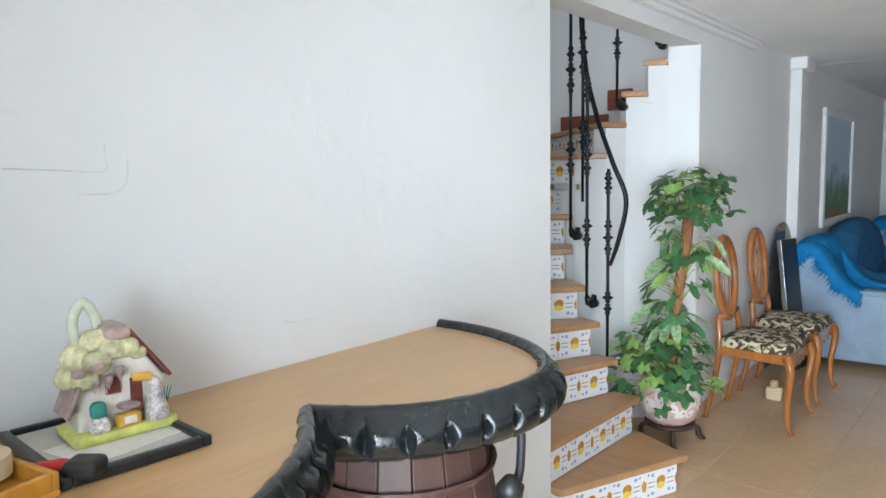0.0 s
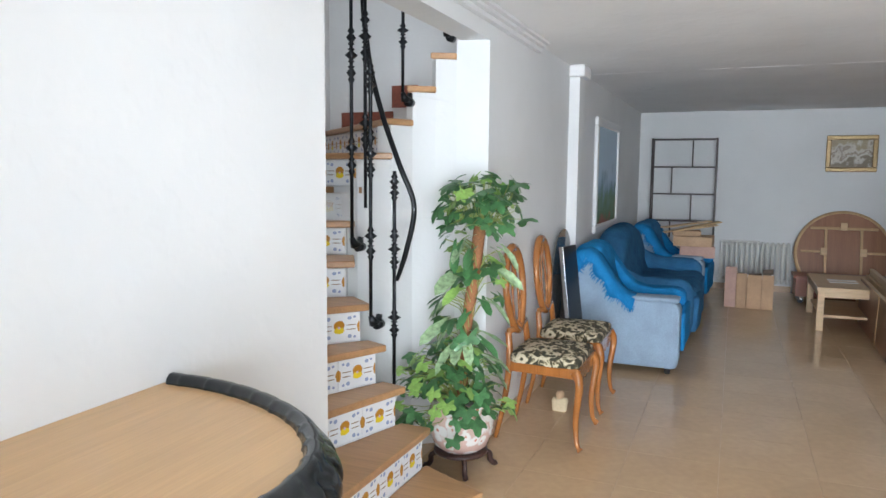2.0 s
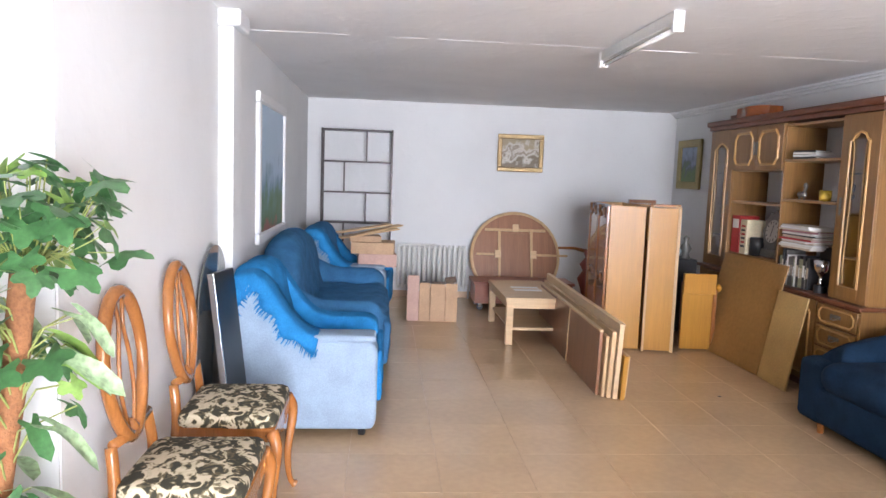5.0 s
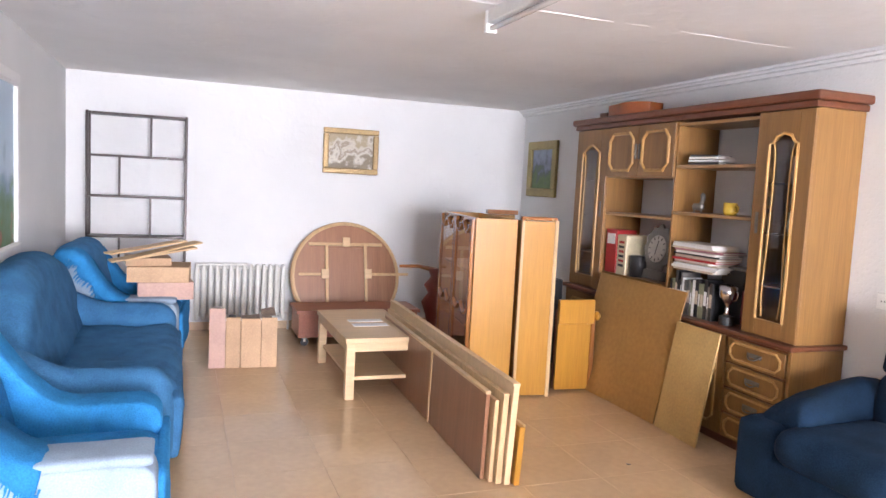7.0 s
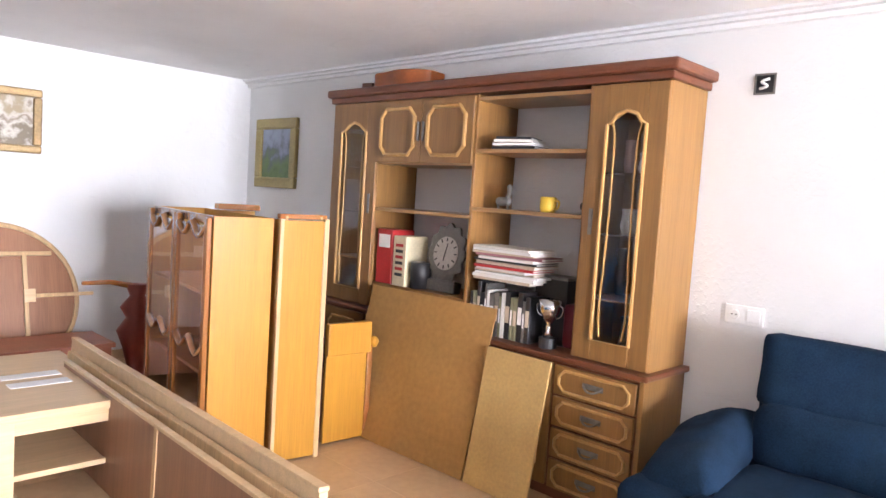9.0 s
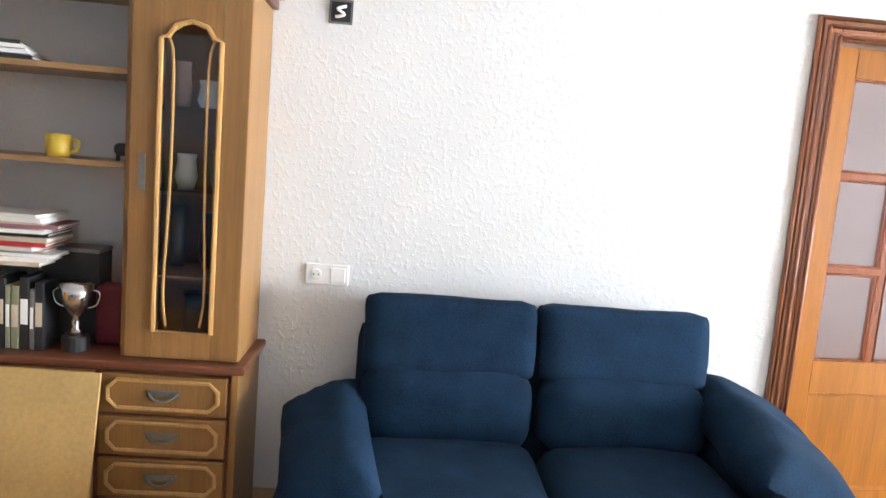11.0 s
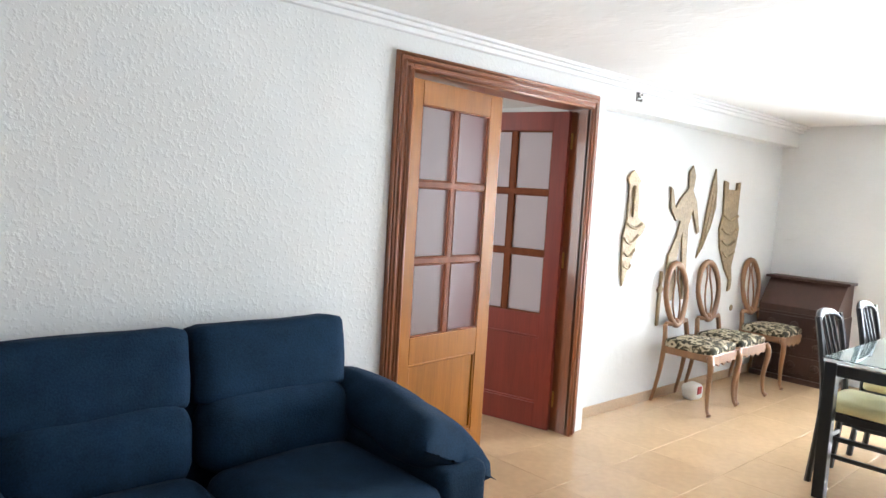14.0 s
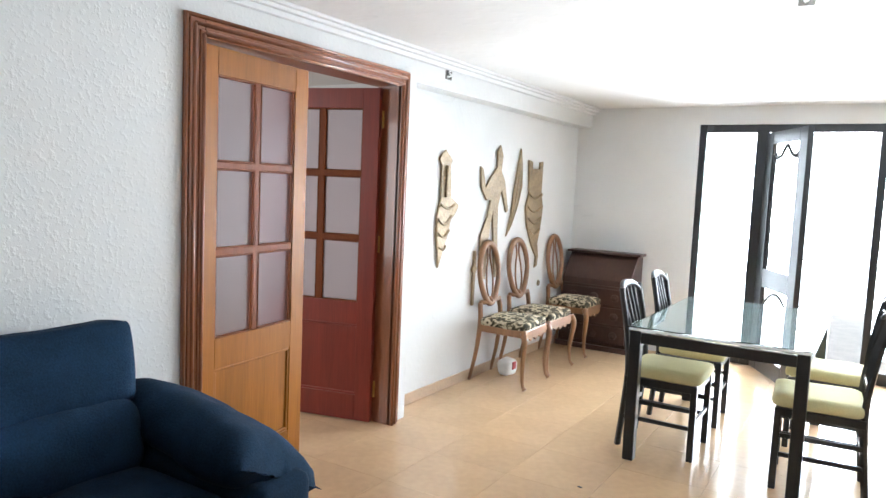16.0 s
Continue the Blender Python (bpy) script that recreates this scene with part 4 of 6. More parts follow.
for k in range(4):
    part("grass_blade", tube([(0.074 + 0.002 * k, -0.0365, 0.04), (0.070 + 0.007 * k, -0.0375, 0.075)], [0.0016, 0.0006], 4), HT, house)
tray = thing("wooden_tray", pose(-0.66, 0.22, 0.973, 0, 0, 10), "small wooden box with a rim on the bar", "box")
part("bottom", box(-0.09, -0.10, 0, 0.09, 0.10, 0.012), HONEY, tray, bevel=0.003)
for q in ((-0.09, -0.10, 0.09, -0.088), (-0.09, 0.088, 0.09, 0.10), (-0.09, -0.088, -0.078, 0.088), (0.078, -0.088, 0.09, 0.088)):
    part("side", box(q[0], q[1], 0.012, q[2], q[3], 0.04), HONEY, tray, bevel=0.003)
tape = thing("tape_roll", pose(-0.70, 0.255, 1.0), "roll of beige adhesive tape", "tape")
tb_ = bmesh.new()
prev = None
for i in range(33):
    a = 2 * math.pi * i / 32
    ring = [tb_.verts.new((r * math.cos(a), r * math.sin(a), z)) for r, z in ((0.036, 0), (0.05, 0), (0.05, 0.032), (0.036, 0.032))]
    if prev:
        for k in range(4):
            tb_.faces.new((prev[k], prev[(k + 1) % 4], ring[(k + 1) % 4], ring[k]))
    prev = ring
part("roll", tb_, PINKTUBE, tape, smooth=False)
pl = thing("red_pliers", pose(-0.64, 0.355, 0.985, 0, 0, 35), "red and black handled tool on the bar", "tool")
part("red_handle", tube([(-0.06, 0, 0.008), (0, 0.01, 0.01), (0.03, 0, 0.01)], [0.010, 0.014, 0.008], 8), RED, pl, smooth=True)
part("black_head", soft(0.01, -0.02, 0, 0.07, 0.03, 0.03, 0.012, 0.003), DARK, pl, smooth=True)

MARK = plain("grey_scuff", (0.68, 0.68, 0.67), 0.9, var=0.2)
for k, pts in enumerate(([(0.40, 1.478), (0.50, 1.474), (0.585, 1.472), (0.59, 1.50), (0.588, 1.53)], [(0.635, 1.50), (0.63, 1.45), (0.60, 1.428), (0.53, 1.426)], [(1.02, 1.085), (1.08, 1.078), (1.14, 1.080)], [(1.13, 1.60), (1.145, 1.56), (1.14, 1.53)])):
    structure("trim_scuff_%d" % (k + 1), tube(curve_points([(XL - 0.0012, y, z) for y, z in pts], 6), 0.0022, 6), MARK, "thin grey scuff in the wall plaster", "wall mark")

# ---- plant ----
plant = thing("climbing_plant", pose(-0.92, 3.56, 0), "artificial climbing plant on a pole in a flowered pot", "plant")


def porcelain():
    m, nt, b = nodes_of("flowered_porcelain_glaze", 0.12)
    tc = add(nt, "ShaderNodeTexCoord")
    n1 = add(nt, "ShaderNodeTexVoronoi", Scale=22.0)
    n2 = add(nt, "ShaderNodeTexNoise", Scale=30.0, Detail=4.0)
    link(nt, tc.outputs["Object"], n1.inputs["Vector"])
    link(nt, tc.outputs["Object"], n2.inputs["Vector"])
    a = add(nt, "ShaderNodeMath")
    a.operation = "MULTIPLY_ADD"
    link(nt, n2.outputs[0], a.inputs[0])
    a.inputs[1].default_value = 0.7
    link(nt, n1.outputs["Distance"], a.inputs[2])
    cr = add(nt, "ShaderNodeValToRGB")
    e = cr.color_ramp.elements
    e[0].position, e[0].color = 0.48, (0.42, 0.13, 0.10, 1)
    e[1].position, e[1].color = 1.1, (0.58, 0.40, 0.34, 1)
    for p, col in ((0.56, (0.58, 0.30, 0.22)), (0.62, (0.72, 0.68, 0.64)), (0.88, (0.70, 0.67, 0.64))):
        k = cr.color_ramp.elements.new(p)
        k.color = (*col, 1)
    link(nt, a.outputs[0], cr.inputs[0])
    link(nt, cr.outputs[0], b.inputs["Base Color"])
    return m


part("pot", lathe([(0.10, 0.10), (0.135, 0.13), (0.165, 0.21), (0.165, 0.27), (0.15, 0.33), (0.158, 0.345), (0.158, 0.36), (0.14, 0.36), (0.135, 0.31)], 28), porcelain(), plant, "white porcelain pot with red and blue flowers", smooth=True)
part("pot_stand", lathe([(0.12, 0.08), (0.135, 0.085), (0.135, 0.10), (0.11, 0.104)], 24), DESKWOOD, plant, "dark carved wooden pot stand", smooth=True)
for i in range(4):
    a = i * math.pi / 2 + 0.5
    ca, sa = math.cos(a), math.sin(a)
    part("stand_leg", tube(curve_points([(0.10 * ca, 0.10 * sa, 0.085), (0.145 * ca, 0.145 * sa, 0.07), (0.15 * ca, 0.15 * sa, 0.035), (0.17 * ca, 0.17 * sa, 0.014), (0.185 * ca, 0.185 * sa, 0.02)], 4), 0.014, 6), DESKWOOD, plant, smooth=True)
part("pole", tube([(0, 0, 0.30), (0.012, 0, 0.65), (0.055, 0.005, 0.95), (0.085, 0.005, 1.22)], [0.028, 0.028, 0.03, 0.03], 10), BARK, plant, "brown bark pole", smooth=True)


def leaf_mesh(name, lobes, size, mat_, droop=0.25):
    bm = bmesh.new()
    c = bm.verts.new((0, 0, 0))
    ring = []
    n = 4 * lobes if lobes > 1 else 14
    for i in range(n + 1):
        t = -2.5 + 5.0 * i / n
        if lobes > 1:
            r = 0.52 + 0.48 * abs(math.cos((t) * lobes / 2 * 1.02))
            r *= 1 - 0.13 * abs(t) / 2.5
        else:
            r = 0.34 + 0.95 * max(0, math.cos(t)) ** 3.0 + 0.28 * max(0, math.cos(abs(t) - 2.3)) ** 6
        x, y = r * math.cos(t) * size, r * math.sin(t) * size * (0.95 if lobes > 1 else 0.55)
        ring.append(bm.verts.new((x, y, -droop * (x * x + 1.3 * y * y) / size + 0.12 * abs(y))))
    for i in range(n):
        bm.faces.new((c, ring[i], ring[i + 1]))
    me = bpy.data.meshes.new(name)
    bm.to_mesh(me)
    bm.free()
    me.materials.append(mat_)
    for p in me.polygons:
        p.use_smooth = True
    return me


IVY = [leaf_mesh("ivy_leaf", 5, 0.062, LEAFDARK), leaf_mesh("ivy_leaf", 5, 0.056, LEAFLIGHT), leaf_mesh("ivy_leaf", 5, 0.066, LEAFDARK, 0.4)]
ARROW = [leaf_mesh("arrow_leaf", 1, 0.112, LEAFPALE, 0.35), leaf_mesh("arrow_leaf", 1, 0.10, LEAFLIGHT, 0.35), leaf_mesh("arrow_leaf", 1, 0.09, LEAFDARK, 0.3)]
rl = random.Random(7)
stems = bmesh.new()


def put_leaf(me, p, out, tilt):
    o = new("leaf", me)
    o.parent = plant
    yaw = math.atan2(out[1], out[0]) + rl.uniform(-0.5, 0.5)
    o.matrix_local = Matrix.Translation(p) @ Matrix.Rotation(yaw, 4, "Z") @ Matrix.Rotation(tilt, 4, "Y") @ Matrix.Rotation(rl.uniform(-0.5, 0.5), 4, "X") @ Matrix.Scale(rl.uniform(0.75, 1.2), 4)


def wall_clear(p):
    return (p[1] - 0.02) < 0.30 + (p[0]) * 0.42 - 0.06


for i in range(138):
    a, u, v = rl.uniform(0, 2 * math.pi), rl.random() ** 0.5, rl.uniform(0.0, 1.0)
    r = 0.35 * u * (1 - 0.30 * v)
    p = (r * math.cos(a) - 0.03, r * math.sin(a) * 0.85 - 0.05, 0.36 + 0.30 * v * (1 - 0.4 * u * u) - 0.12 * u * u * (1 - v))
    if not wall_clear(p):
        p = (p[0], -abs(p[1]), p[2])
    put_leaf(IVY[1] if rl.random() < 0.28 else IVY[rl.choice((0, 2))], p, (math.cos(a), math.sin(a)), rl.uniform(-0.1, 0.9))
    tube([(0, 0, 0.34), (p[0] * 0.6, p[1] * 0.6, p[2] - 0.02), p], 0.002, 4, stems)
for i in range(100):
    a, u, v = rl.uniform(0, 2 * math.pi), rl.random() ** 0.5, rl.uniform(-0.9, 1)
    r = 0.215 * u
    p = (0.085 + r * math.cos(a), r * math.sin(a) * 0.85 - 0.01, 1.30 + 0.17 * v * (1.1 - 0.4 * u))
    if not wall_clear(p):
        p = (p[0], -abs(p[1]), p[2])
    put_leaf(IVY[1] if rl.random() < 0.3 else IVY[rl.choice((0, 2))], p, (math.cos(a), math.sin(a)), rl.uniform(-0.3, 1.0))
    tube([(0.085, 0, 1.2), (0.085 + r * math.cos(a) * 0.5, r * math.sin(a) * 0.4, 1.25), p], 0.0018, 4, stems)
for i in range(66):
    z = 0.55 + 0.62 * rl.random()
    a = rl.uniform(0, 2 * math.pi)
    r = rl.uniform(0.07, 0.17)
    cx = 0.012 + 0.073 * max(0, (z - 0.6) / 0.6)
    p = (cx + r * math.cos(a), r * math.sin(a) * 0.9 - 0.02, z)
    if not wall_clear(p):
        p = (p[0], -abs(p[1]), p[2])
    side = p[0] - cx
    me = ARROW[0] if side > -0.07 and rl.random() < 0.5 else (rl.choice(ARROW[1:]) if rl.random() < 0.4 else IVY[rl.choice((0, 1, 2))])
    put_leaf(me, p, (math.cos(a), math.sin(a)), rl.uniform(-0.1, 0.65) if me is ARROW[0] else rl.uniform(0.2, 1.1))
    tube([(cx, 0, z - 0.12), (cx + 0.4 * (p[0] - cx), p[1] * 0.4, z - 0.03), p], 0.0025, 4, stems)
tagged(part("greenery", stems, STEM, plant, "thin green stems"), kind="stuff")

# ---- chairs by the long wall ----
carved_chair(pose(-0.63, 4.20, 0, 0, 0, 90), CHAIRWOOD, "varnished carved wooden chair with leaf tapestry seat", "carved chairs")
carved_chair(pose(-0.63, 4.84, 0, 0, 0, 90), CHAIRWOOD, "varnished carved wooden chair with leaf tapestry seat", "carved chairs")
brush = thing("hand_brush", pose(-0.66, 4.60, 0), "small straw brush on the floor under a chair", "brush")
part("bristles", soft(-0.05, -0.02, 0, 0.05, 0.03, 0.09, 0.02, 0.02), PINKTUBE, brush, smooth=True)
part("head", soft(-0.02, -0.02, 0.075, 0.025, 0.025, 0.13, 0.02, 0.012), CARDBOARD, brush, smooth=True)
wall_mirror = thing("mirror", pose(-0.905, 5.58, 0, 0, 0, 90) @ pose(0, 0, 0, 1.2), "frameless mirror with a rounded top leaning on the wall", "mirror")
mp_ = [(-0.3, 0.002), (0.3, 0.002), (0.3, 0.75)] + [(0.3 * math.cos(a), 0.75 + 0.31 * math.sin(a)) for a in [math.pi * i / 16 for i in range(1, 16)]] + [(-0.3, 0.75)]
part("glass", plate(mp_, 0.008), MIRROR, wall_mirror)
tvp = thing("black_board", pose(-0.84, 5.46, 0, 0, 0, 80) @ pose(0, 0, 0, 0, 0, 0), "black board with a pale edge leaning by the mirror", "panel")
part("board", turned(box(-0.12, -0.03, 0, 0.12, 0, 0.95), pose(0, -0.12, 0.0, -7)), BLACK, tvp, bevel=0.004)
part("edge", turned(box(-0.132, -0.031, 0, -0.1205, 0.001, 0.95), pose(0, -0.12, 0.0, -7)), SILVER, tvp, bevel=0.002)

# ---- blue suite ----
def covered_sofa(m, width):
    """Two-seater under fitted throws: one humped back, rolled arms; local -y is its front."""
    c = thing("sofa", m, "blue two-seat sofa wholly covered with fitted mid blue throws", "sofa", "blue suite")
    w, aw = width / 2, 0.24
    part("base", soft(-w + 0.03, -0.42, 0.03, w - 0.03, 0.36, 0.34, 0.06, 0.012, 8, seed=3), MIDBLUE, c, smooth=True)
    back = soft(-w + 0.06, -0.13, 0.0, w - 0.06, 0.15, 0.72, 0.13, 0.014, 12, seed=6)
    for v in back.verts:
        u = abs(v.co.x) / (w - 0.06)
        v.co.z *= 1 - 0.50 * u ** 3.2
        v.co.y += 0.03 * u ** 3
    part("back", turned(back, pose(0, 0.21, 0.27, -11)), MIDBLUE, c, "rounded back under a mid blue throw", smooth=True)
    for s in (-1, 1):
        x0, x1 = (-w, -w + aw) if s < 0 else (w - aw, w)
        arm = soft(x0, -0.43, 0.05, x1, 0.30, 0.57, 0.12, 0.014, 9, seed=s + 14)
        for v in arm.verts:
            if v.co.z > 0.3:
                v.co.z += 0.16 * max(0, (v.co.y + 0.02) / 0.32) ** 1.5
        part("armrest", arm, MIDBLUE, c, smooth=True)
    seat = soft(-w + aw - 0.02, -0.45, 0.26, w - aw + 0.02, 0.20, 0.46, 0.09, 0.02, 12, seed=17)
    part("seat_cushion", seat, MIDBLUE, c, smooth=True)
    part("throw_front", soft(-w + aw - 0.05, -0.468, 0.08, w - aw + 0.05, -0.40, 0.40, 0.03, 0.018, 10, seed=19), MIDBLUE, c, smooth=True)
    return c


armchair(pose(-0.455, 6.07, 0, 0, 0, 90), "armchair", "pale blue velour armchair with bright blue fringed throw", THROW, THROW, LIGHTBLUE, width=0.82, group="blue suite")
covered_sofa(pose(-0.43, 7.62, 0, 0, 0, 90), 1.9)
armchair(pose(-0.38, 9.06, 0, 0, 0, 86), "armchair", "pale blue armchair with a blue throw, loaded with boxes", MIDBLUE, THROW, LIGHTBLUE, width=0.9, group="blue suite")


def carton(m, w, d, h, mat_, label, flap=True):
    c = thing("cardboard_box", m, label, "box")
    part("body", box(-w / 2, -d / 2, 0, w / 2, d / 2, h), mat_, c, bevel=0.003)
    if flap:
        part("flap", turned(box(0, -d / 2, 0, 0.12, d / 2, 0.004), pose(w / 2, 0, h - 0.002, 0, 25)), mat_, c)
        part("tape", box(-w / 2 - 0.001, -0.02, h, w / 2 + 0.001, 0.02, h + 0.0015), PINKTUBE, c)
    return c


carton(pose(-0.08, 8.84, 0.55, 0, 0, 4), 0.37, 0.32, 0.125, PINK, "flat pinkish cardboard box on the armchair", False)
carton(pose(-0.115, 8.84, 0.676, 0, 0, -3), 0.41, 0.34, 0.11, CARDBOARD, "brown cardboard box stacked on the armchair", False)
carton(pose(-0.20, 8.86, 0.787, 0, 0, 6), 0.30, 0.26, 0.055, CARDBOARD, "low brown cardboard box under loose boards", False)
for i, (dx, rz, ry) in enumerate([(0, 14, -9), (0.05, 26, -11), (-0.04, 32, -7)]):
    b_ = thing("loose_board", pose(-0.16 + dx, 8.76 + 0.02 * i, 0.866 + 0.022 * i, 0, ry, rz), "loose wooden board on top of the boxes", "board", "loose boards")
    part("plank", box(-0.29, -0.09 + 0.02 * i, 0, 0.29, 0.06, 0.012), PALEWOOD, b_, bevel=0.002)
bag = thing("blue_blanket", pose(0.02, 9.35, 0), "crumpled bright blue blanket hanging beside the armchair", "blanket")
part("cloth", soft(-0.08, -0.10, 0.18, 0.07, 0.10, 0.66, 0.06, 0.03), THROW, bag, smooth=True)
CREASED = plain("creased_grey_card", (0.22, 0.16, 0.12), 0.8, var=0.4, scale=18)
cb = thing("cardboard_sheets", pose(0.49, 8.98, 0, 0, 0, -3), "bundle of folded cardboard standing on the floor", "cardboard")
for i, (x0, x1, h, lean) in enumerate([(-0.25, -0.132, 0.45, 7), (-0.128, -0.022, 0.385, 4), (-0.018, 0.128, 0.375, 4), (0.132, 0.25, 0.38, 5)]):
    part("sheet", turned(box(x0, -0.02, 0, x1, 0.0, h), pose(0, -0.16, 0, -lean)), PINK if i == 0 else CARDBOARD, cb, bevel=0.002)
    part("sheet", turned(box(x0, 0, 0, x1, 0.14, h - 0.05), pose(0, -0.12 + 0.01 * i, 0, -lean, 0, 0)), CARDBOARD, cb, bevel=0.004)
    part("top_flap", turned(box(x0 + 0.006, 0.0, 0, x1 - 0.004, 0.15, 0.005), pose(0, -0.125 - h * math.sin(radians(lean)) * -1.0, h * math.cos(radians(lean)) - 0.03, -12 + 9 * i, 6 - 5 * i)), CREASED, cb, "grey-brown creased flap")
    part("inner_fold", turned(box(x0 + 0.02, -0.03, 0, x1 - 0.03, 0.05, h - 0.01), pose(0, -0.02, 0, -lean - 8)), DARK if i % 2 else GREY, cb)

# ---- far wall ----
ws = thing("wall_shelf", pose(-0.34, YF - 0.002, 0), "thin dark metal wall shelf frame, empty", "shelf")
SHM = plain("dark_brown_metal", (0.035, 0.025, 0.022), 0.4, 0.5, var=0.2)
for x in (-0.395, 0.395):
    part("upright", box(x - 0.011, -0.19, 0.62, x + 0.011, -0.17, 1.945), SHM, ws, bevel=0.003)
    part("upright", box(x - 0.011, -0.02, 0.62, x + 0.011, -0.0, 1.945), SHM, ws, bevel=0.003)
for z in (1.93, 1.573, 1.224, 0.876):
    part("shelf", box(-0.384, -0.19, z - 0.009, 0.384, 0.0, z + 0.009), SHM, ws, bevel=0.002)
for x, z in ((0.107, 1.573), (-0.143, 1.224), (0.106, 0.876), (-0.143, 0.65)):
    part("divider", box(x - 0.009, -0.185, z + 0.009, x + 0.009, -0.165, z + (0.339 if z != 0.65 else 0.215)), SHM, ws)
P1 = painting("still_life", [(0.30, (0.22, 0.16, 0.09)), (0.50, (0.17, 0.13, 0.08)), (0.58, (0.58, 0.54, 0.46)), (0.64, (0.20, 0.15, 0.10)), (0.70, (0.55, 0.50, 0.42)), (0.78, (0.30, 0.24, 0.14))], 9)
framed_picture("picture", pose(1.572, YF - 0.001, 1.525), 0.55, 0.44, 0.055, GOLD, P1, "small still life painting in a gilded frame")
P2 = painting("landscape", [(0.35, (0.05, 0.10, 0.03)), (0.55, (0.12, 0.20, 0.06)), (0.68, (0.10, 0.13, 0.12)), (0.80, (0.25, 0.30, 0.42)), (0.95, (0.30, 0.36, 0.48))], 9)
OLIVE = plain("olive_gold_frame", (0.34, 0.27, 0.10), 0.5, var=0.2, bump=0.3)
framed_picture("picture", pose(XR - 0.001, 9.76, 1.395, 0, 0, 90) @ pose(0, 0, 0, 0, 0, 180), 0.60, 0.56, 0.085, OLIVE, P2, "landscape painting in an olive gold frame")
P3 = painting("harbour", [(0.45, (0.30, 0.08, 0.05)), (0.55, (0.06, 0.16, 0.04)), (0.75, (0.10, 0.22, 0.16)), (0.82, (0.18, 0.30, 0.42)), (1.3, (0.42, 0.55, 0.68))], 5)
framed_picture("picture", pose(XL + 0.001, 7.57, 0.92, 0, 0, 90), 1.32, 1.07, 0.075, TRIM, P3, "large blue and green painting in a wide white frame")
rad = thing("radiator", pose(0.555, YF - 0.05, 0.11), "cream column radiator under the shelf", "radiator")
for i in range(14):
    x = -0.39 + i * 0.06
    part("column", soft(x - 0.022, -0.06, 0.0, x + 0.022, 0.03, 0.52, 0.02, 0.0, 1), RADIATOR, rad, smooth=True)
for z in (0.04, 0.48):
    part("pipe", tube([(-0.41, -0.015, z), (0.41, -0.015, z)], 0.018, 8), RADIATOR, rad, smooth=True)
part("shelf_strip", box(-0.40, -0.075, 0.515, 0.06, 0.02, 0.53), RADIATOR, rad, bevel=0.003)
part("feed_pipe", tube([(0.41, -0.015, 0.05), (0.45, -0.015, 0.05), (0.45, -0.015, -0.11)], 0.01, 8), RADIATOR, rad, smooth=True)
low = thing("tv_table", pose(1.53, 9.62, 0), "low red-brown veneered table on castors", "table")
part("top", box(-0.56, -0.22, 0.29, 0.56, 0.22, 0.32), REDWOOD, low, bevel=0.003)
part("body", box(-0.54, -0.20, 0.08, 0.54, 0.21, 0.29), REDWOOD, low, bevel=0.003)
for x in (-0.48, 0.48):
    for y in (-0.16, 0.16):
        part("castor", turned(lathe([(0.035, -0.012), (0.035, 0.012)], 12), pose(x, y, 0.036, 90)), DARK, low)
        part("fork", box(x - 0.012, y - 0.014, 0.04, x + 0.012, y + 0.014, 0.08), SILVER, low)
rt = thing("round_table_top", pose(1.53, 9.90, 0.0) @ pose(0, 0, 0, -14), "round walnut table top leaning on the wall, underside outward", "table top")
cz, R_ = 0.552, 0.535
disc = turned(lathe([(R_, -0.012), (R_ + 0.004, 0), (R_, 0.014)], 48), pose(0, 0.02, cz, 90))
part("disc", disc, WALNUT, rt)
part("rim", tube([(R_ * 0.965 * math.cos(a), 0.0, cz + R_ * 0.965 * math.sin(a)) for a in [2 * math.pi * i / 48 for i in range(48)]], 0.026, 6, closed=True, flat=0.5), PALEWOOD, rt, "pale wooden edge ring")
for x in (-0.19, 0.19):
    part("rail", box(x - 0.014, -0.03, cz - 0.46, x + 0.014, 0.006, cz + 0.30), PALEWOOD, rt, bevel=0.003)
for z in (0.31, -0.40):
    part("rail", box(-0.36, -0.028, cz + z - 0.014, 0.36, 0.004, cz + z + 0.014), PALEWOOD, rt, bevel=0.003)
part("center_panel", box(-0.175, -0.02, cz - 0.38, 0.175, 0.005, cz + 0.27), WALNUT, rt, bevel=0.003)
for x, z in ((-0.21, 0.02), (0.21, 0.02), (0, 0.33)):
    part("block", box(x - 0.035, -0.045, cz + z - 0.045, x + 0.035, -0.028, cz + z + 0.045), BEECH, rt, bevel=0.003)
for x0, x1 in ((-0.46, -0.25), (0.25, 0.62)):
    part("slide", box(x0, -0.034, cz + 0.005, x1, -0.012, cz + 0.03), PALEWOOD, rt, bevel=0.002)
ped = thing("carved_pedestal", pose(2.28, 9.55, 0), "dark red carved wooden pedestal standing in the corner", "pedestal")
part("column", lathe([(0.16, 0), (0.17, 0.05), (0.06, 0.12), (0.09, 0.25), (0.13, 0.36), (0.07, 0.45), (0.11, 0.52), (0.05, 0.60), (0.08, 0.68)], 16), DOORRED, ped, smooth=True)
part("arm", tube([(0.0, 0, 0.66), (-0.18, 0, 0.70), (-0.36, 0, 0.70)], [0.025, 0.018, 0.014], 6), CHAIRWOOD, ped, smooth=True)

